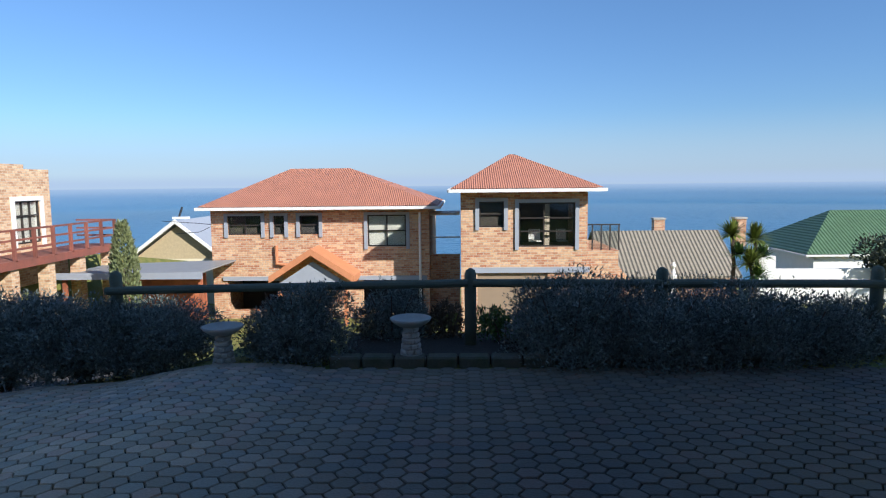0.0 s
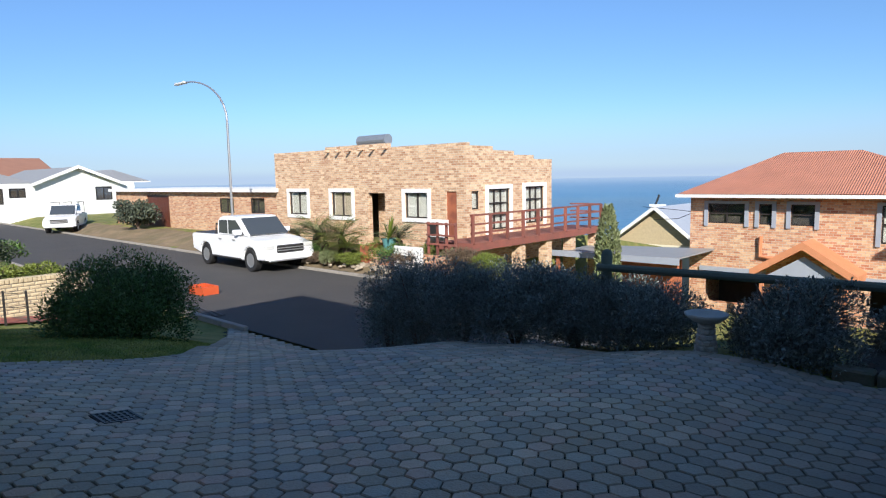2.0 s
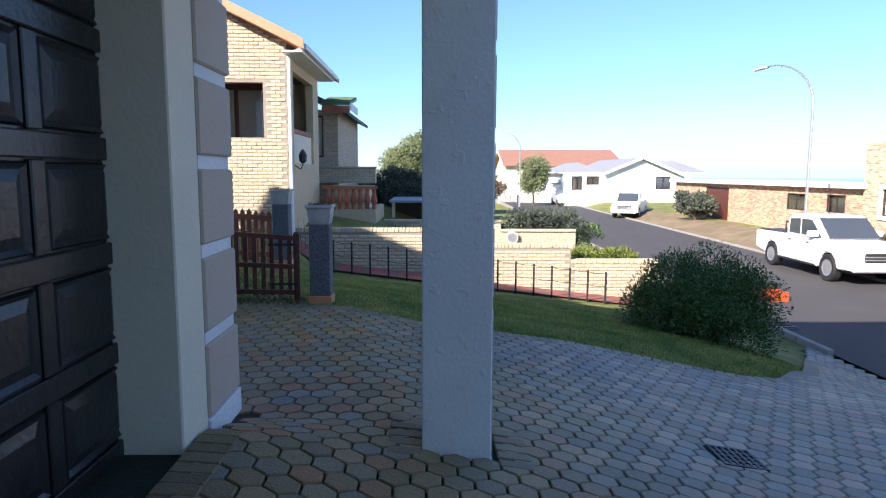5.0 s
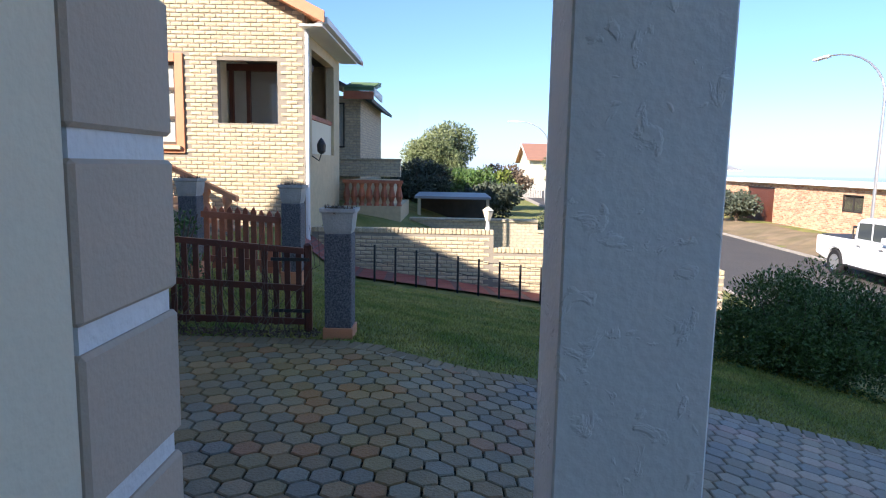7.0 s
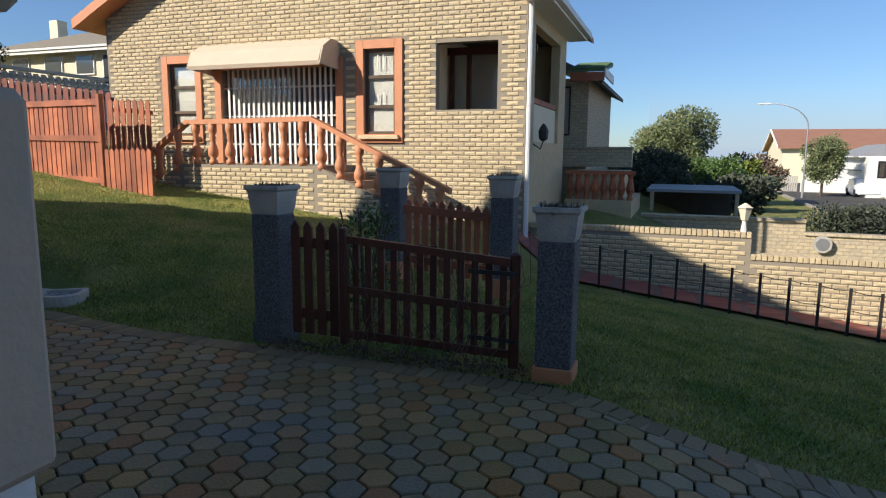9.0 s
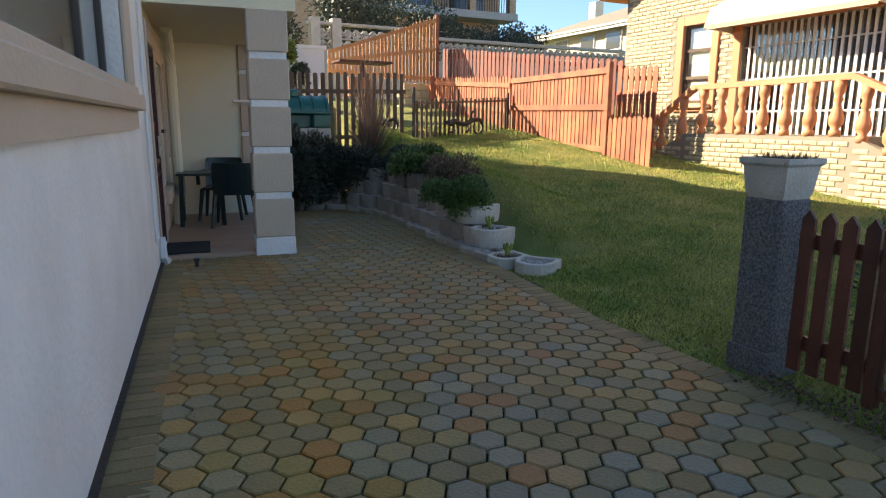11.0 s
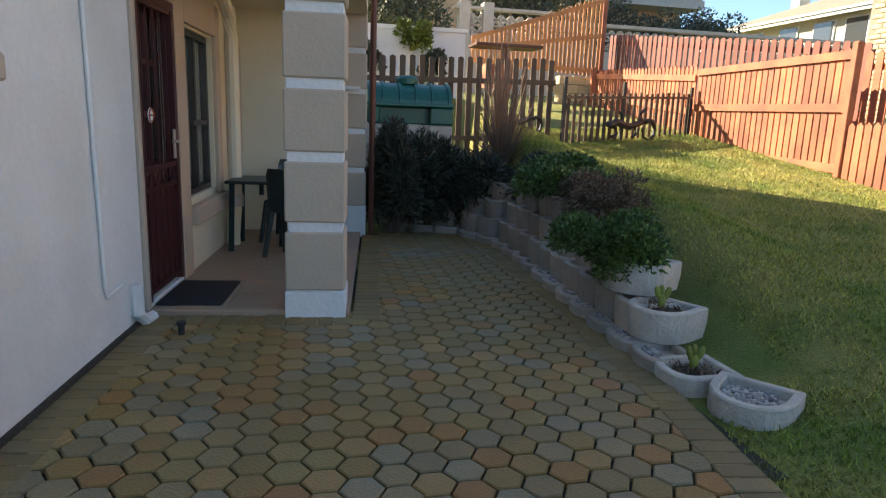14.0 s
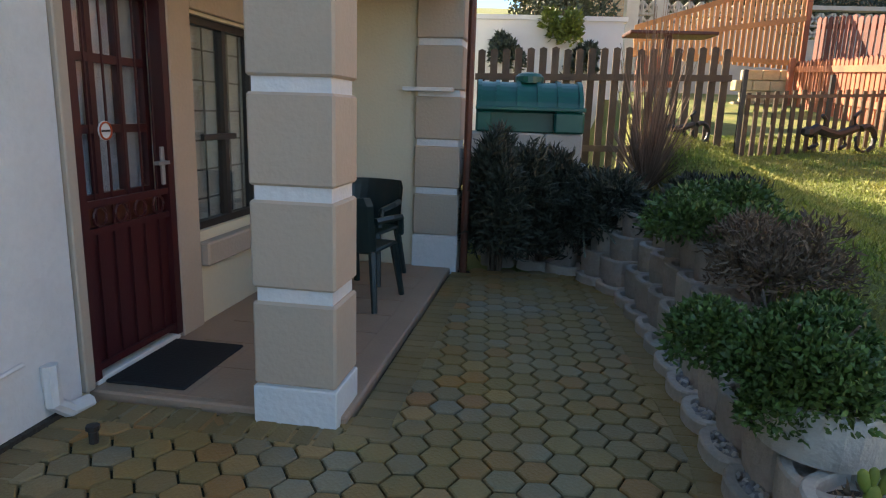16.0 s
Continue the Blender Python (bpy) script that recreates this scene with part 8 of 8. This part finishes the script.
for k in range(12):
    part("bar", B(-14.6 + k * 0.15, -14.53 + k * 0.15, 7.65, 8.1, -1.485, -1.47), dark_m, g2)
cr = thing("orange_crate", (-16.2, 9.3, -1.49), "small orange plastic crate at the roadside", "crate")
bm = bmesh.new()
for q in ((-16.6, -15.8, 9.0, 9.04), (-16.6, -15.8, 9.46, 9.5), (-16.6, -16.56, 9.04, 9.46), (-15.84, -15.8, 9.04, 9.46)):
    box(bm, q[0], q[1], q[2], q[3], -1.49, -1.25)
part("sides", bm, orange_plastic_m, cr)
part("bottom", B(-16.56, -15.84, 9.04, 9.46, -1.49, -1.47), orange_plastic_m, cr)

# ---- uphill behind the fences ----
up = thing("uphill_wall", (-16, -22, 3), "grey breeze-block garden wall with an open lattice top", "wall")
part("wall", B(-25, -13.5, -22.2, -22.0, 1.5, 3.75), concrete_m, up)
part("wall", B(-13.5, -9.6, -22.2, -22.0, 1.5, 3.95), concrete_m, up)
part("coping", B(-25, -13.5, -22.24, -21.96, 4.5, 4.6), concrete_m, up)
part("coping", B(-13.5, -9.6, -22.24, -21.96, 4.75, 4.83), concrete_m, up)
for x in (-10.75, -10.05):
    part("pier", B(x, x + 0.3, -22.3, -21.9, 1.5, 4.95), concrete_m, up)
me = None
for i in range(52):
    for j in range(2):
        x = -24.8 + i * 0.29
        if me is None:
            bm = bmesh.new()
            box(bm, -0.14, 0.14, -0.08, 0.08, -0.18, -0.13); box(bm, -0.14, -0.1, -0.08, 0.08, -0.13, 0.15); box(bm, 0.1, 0.14, -0.08, 0.08, -0.13, 0.15)
            q = Matrix.Rotation(0.8, 4, "Y")
            box(bm, -0.17, 0.17, -0.07, 0.07, -0.025, 0.025, m=q); box(bm, -0.17, 0.17, -0.07, 0.07, -0.025, 0.025, m=Matrix.Rotation(-0.8, 4, "Y"))
            me = bpy.data.meshes.new("lattice_block"); bm.to_mesh(me); bm.free(); me.materials.append(concrete_m)
        ob = new("lattice_block", me); ob.parent = up
        ob.location = Vector((x, -22.1, (3.93 if x < -13.5 else 4.13) + j * 0.36)) - world_of(up)
cw = thing("white_back_wall", (-8, -17, 2.5), "white plastered wall with climbers behind the old fence", "wall")
part("wall", B(-8.75, -3.5, -17.2, -17.0, 1.2, 3.42), white_m, cw)
part("coping", B(-8.8, -3.5, -17.24, -16.96, 3.42, 3.5), white_m, cw)
for i, (x, z) in enumerate(((-8.0, 2.6), (-6.6, 2.7), (-7.6, 3.2))):
    shrub("climber", x, -16.8, 0.4, 0.2, 0.9, 1600, leaf_m if i != 2 else leaf3_m, "climbing plant on the white wall", "climber", 0.1, 0.05, seed=300 + i, z=z - 0.3, lumps=8, stems=False)
ub = block_house("uphill_flats", (-16, -34, 5), -22.3, -8, -40, -31.5, 3, 12, flatbrick_m, [], "two-storey brick flats uphill with steel balconies")
part("front", B(-22.3, -8, -31.5, -31.3, 3, 12), flatbrick_m, ub)
part("balcony", B(-22.6, -14, -31.3, -29.9, 6.75, 7.1), concrete_m, ub)
for x in (-22.5, -20.2, -14.3):
    part("pillar", B(x, x + 0.35, -30.3, -29.95, 7.1, 9.8), flatbrick_m, ub)
part("upper_slab", B(-22.8, -13.8, -31.3, -29.8, 9.8, 10.1), concrete_m, ub)
for i in range(56):
    x = -22.1 + i * 0.14
    part("baluster", B(x, x + 0.03, -29.99, -29.96, 7.1, 8.1), dark_m, ub)
part("rail", B(-22.5, -14.0, -30.0, -29.94, 8.1, 8.16), dark_m, ub)
for x in (-21.3, -18.4):
    part("glass_door", B(x, x + 1.9, -31.32, -31.25, 7.15, 9.3), glass_m, ub)
for x, z in ((-16.6, 5.2), (-18.2, 5.0), (-19.6, 5.0)):
    part("window", B(x, x + 0.7, -31.3, -31.25, z, z + 0.9), glass_m, ub)
uh = block_house("uphill_house", (-33, -32, 4), -40, -30.4, -39.3, -22, 3, 7.3, cream_m, [], "cream house uphill with a grey-brown tiled roof")
hip_roof(-40.5, -29.8, -40, -21, 7.3, 9.6, -35.2, -35.1, slate_m, uh)
part("fascia", B(-29.9, -29.78, -40, -21, 7.1, 7.32), white_m, uh)
for y, z0 in ((-37.2, 6.1), (-34.6, 6.1), (-32.2, 6.0), (-30.2, 4.9), (-27.6, 6.0)):
    part("window_frame", B(-30.4, -30.32, y - 0.08, y + 1.28, z0 - 0.08, 7.0), white_m, uh)
    part("window", B(-30.33, -30.3, y, y + 1.2, z0, 6.92), glass_m, uh)
part("chimney", B(-34.6, -33.9, -38.5, -37.8, 7.6, 9.9), cream_m, uh)
tree("uphill_tree", -15.5, -26.5, 2.8, 2.3, 3.9, 9000, leaf_m, "dark spreading tree over the uphill wall", 401, 0.13)
tree("uphill_tree", -18.6, -25.5, 3.0, 1.6, 2.9, 7000, leaf_m, "dark spreading tree over the uphill wall", 402, 0.12)
tree("uphill_tree", -20.2, -26.5, 3.0, 1.6, 3.1, 7000, leaf_m, "dark spreading tree over the uphill wall", 404, 0.12)
tree("uphill_tree", -8.2, -23.5, 2.5, 1.6, 4.2, 7000, leaf_m, "tall dark tree behind the white wall", 403, 0.13)
tree("uphill_tree", -12.2, -24.5, 2.5, 2.0, 5.2, 9000, leaf_m, "tall dark tree beside the flats", 405, 0.13)
bt = thing("bird_table", (-8.9, -14.6, 1.3), "dark timber bird table beyond the fence", "bird table")
part("pole", B(-8.94, -8.86, -14.64, -14.56, 1.2, 2.9), darkwood_m, bt)
part("tray", B(-9.5, -8.3, -14.9, -14.3, 2.9, 2.95, 0.01), darkwood_m, bt)
part("bed", B(-9.0, -8.5, -14.7, -14.3, 2.2, 2.6), redwood_m, bt)

# ---- grass ----
def grass():
    rnd = np.random.RandomState(77)
    n = 480000
    X, Y = rnd.uniform(-13.5, -6.35, n), rnd.uniform(-14.5, 5.5, n)
    ok = np.array([(x < west_edge(y) - 0.02 - (0.75 * smoothstep(-5.9, -6.4, y))) for x, y in zip(X, Y)])
    near = np.exp(-((X + 7.2) ** 2) / 14)
    ok &= rnd.uniform(0, 1, n) < 0.25 + 0.9 * near
    X, Y = X[ok], Y[ok]
    Z = np.array([ground(x, y) for x, y in zip(X, Y)]) - 0.032
    m = len(X)
    a = rnd.uniform(0, 6.28, m); w = 0.005; h = rnd.uniform(0.015, 0.042, m)
    bx, by = np.cos(a) * w, np.sin(a) * w
    lx, ly = rnd.normal(0, 0.018, m), rnd.normal(0, 0.018, m)
    V = np.stack([np.stack([X - bx, Y - by, Z], 1), np.stack([X + bx, Y + by, Z], 1), np.stack([X + lx, Y + ly, Z + h], 1)], 1).reshape(-1, 3)
    me = bpy.data.meshes.new("grass")
    me.from_pydata(V.tolist(), [], np.arange(3 * m).reshape(-1, 3).tolist())
    me.materials.append(grass_blade_m)
    ob = new("grass", me)
    tagged(ob, "short mown lawn grass, green with straw patches", "grass", kind="stuff")


grass()
N1_HOLES = [(-4.83, -3.6, 2.58, 3.83), (-6.53, -5.51, 1.95, 3.95), (-10.02, -6.83, 1.33, 3.67), (-11.47, -10.38, 1.93, 3.85)]
face_bricks(N1, -14.92, -13.05, -3.08, 0.2, 7.1, N1_HOLES, top=lambda y: 4.72 + 0.488 * (min(y + 13.1, -3.05 - y)), limit=290, near=lambda y, z: y > -6.5 and z < 3.2)
face_bricks(bwall, -15.3, -3.0, 0.91, -0.9, 0.34, limit=120, near=lambda y, z: z > -0.55)
face_bricks(bwall, -15.3, 0.91, 3.71, -1.2, -0.04, limit=100, near=lambda y, z: z > -0.9)
face_bricks(bwall, -15.3, 3.71, 5.9, -1.45, -0.43, limit=60, near=lambda y, z: y < 5.4)
face_bricks(N1, -13.45, -9.68, -6.62, 0.35, 1.5, limit=0)
face_bricks(N1, -13.45, -10.7, -9.7, 0.5, 1.5, top=lambda y: 0.95 + (y + 10.75) * 0.52 - 0.05, limit=0)
face_bricks(N1, -13.45, -6.6, -4.0, 0.25, 1.45, top=lambda y: 1.5 + (y + 6.6) * -0.434 - 0.06, limit=0)
for ob in bpy.data.objects:
    if ob.type == "MESH" and ob.data.materials and ob.data.materials[0] == pane_m:
        ob.visible_shadow = False
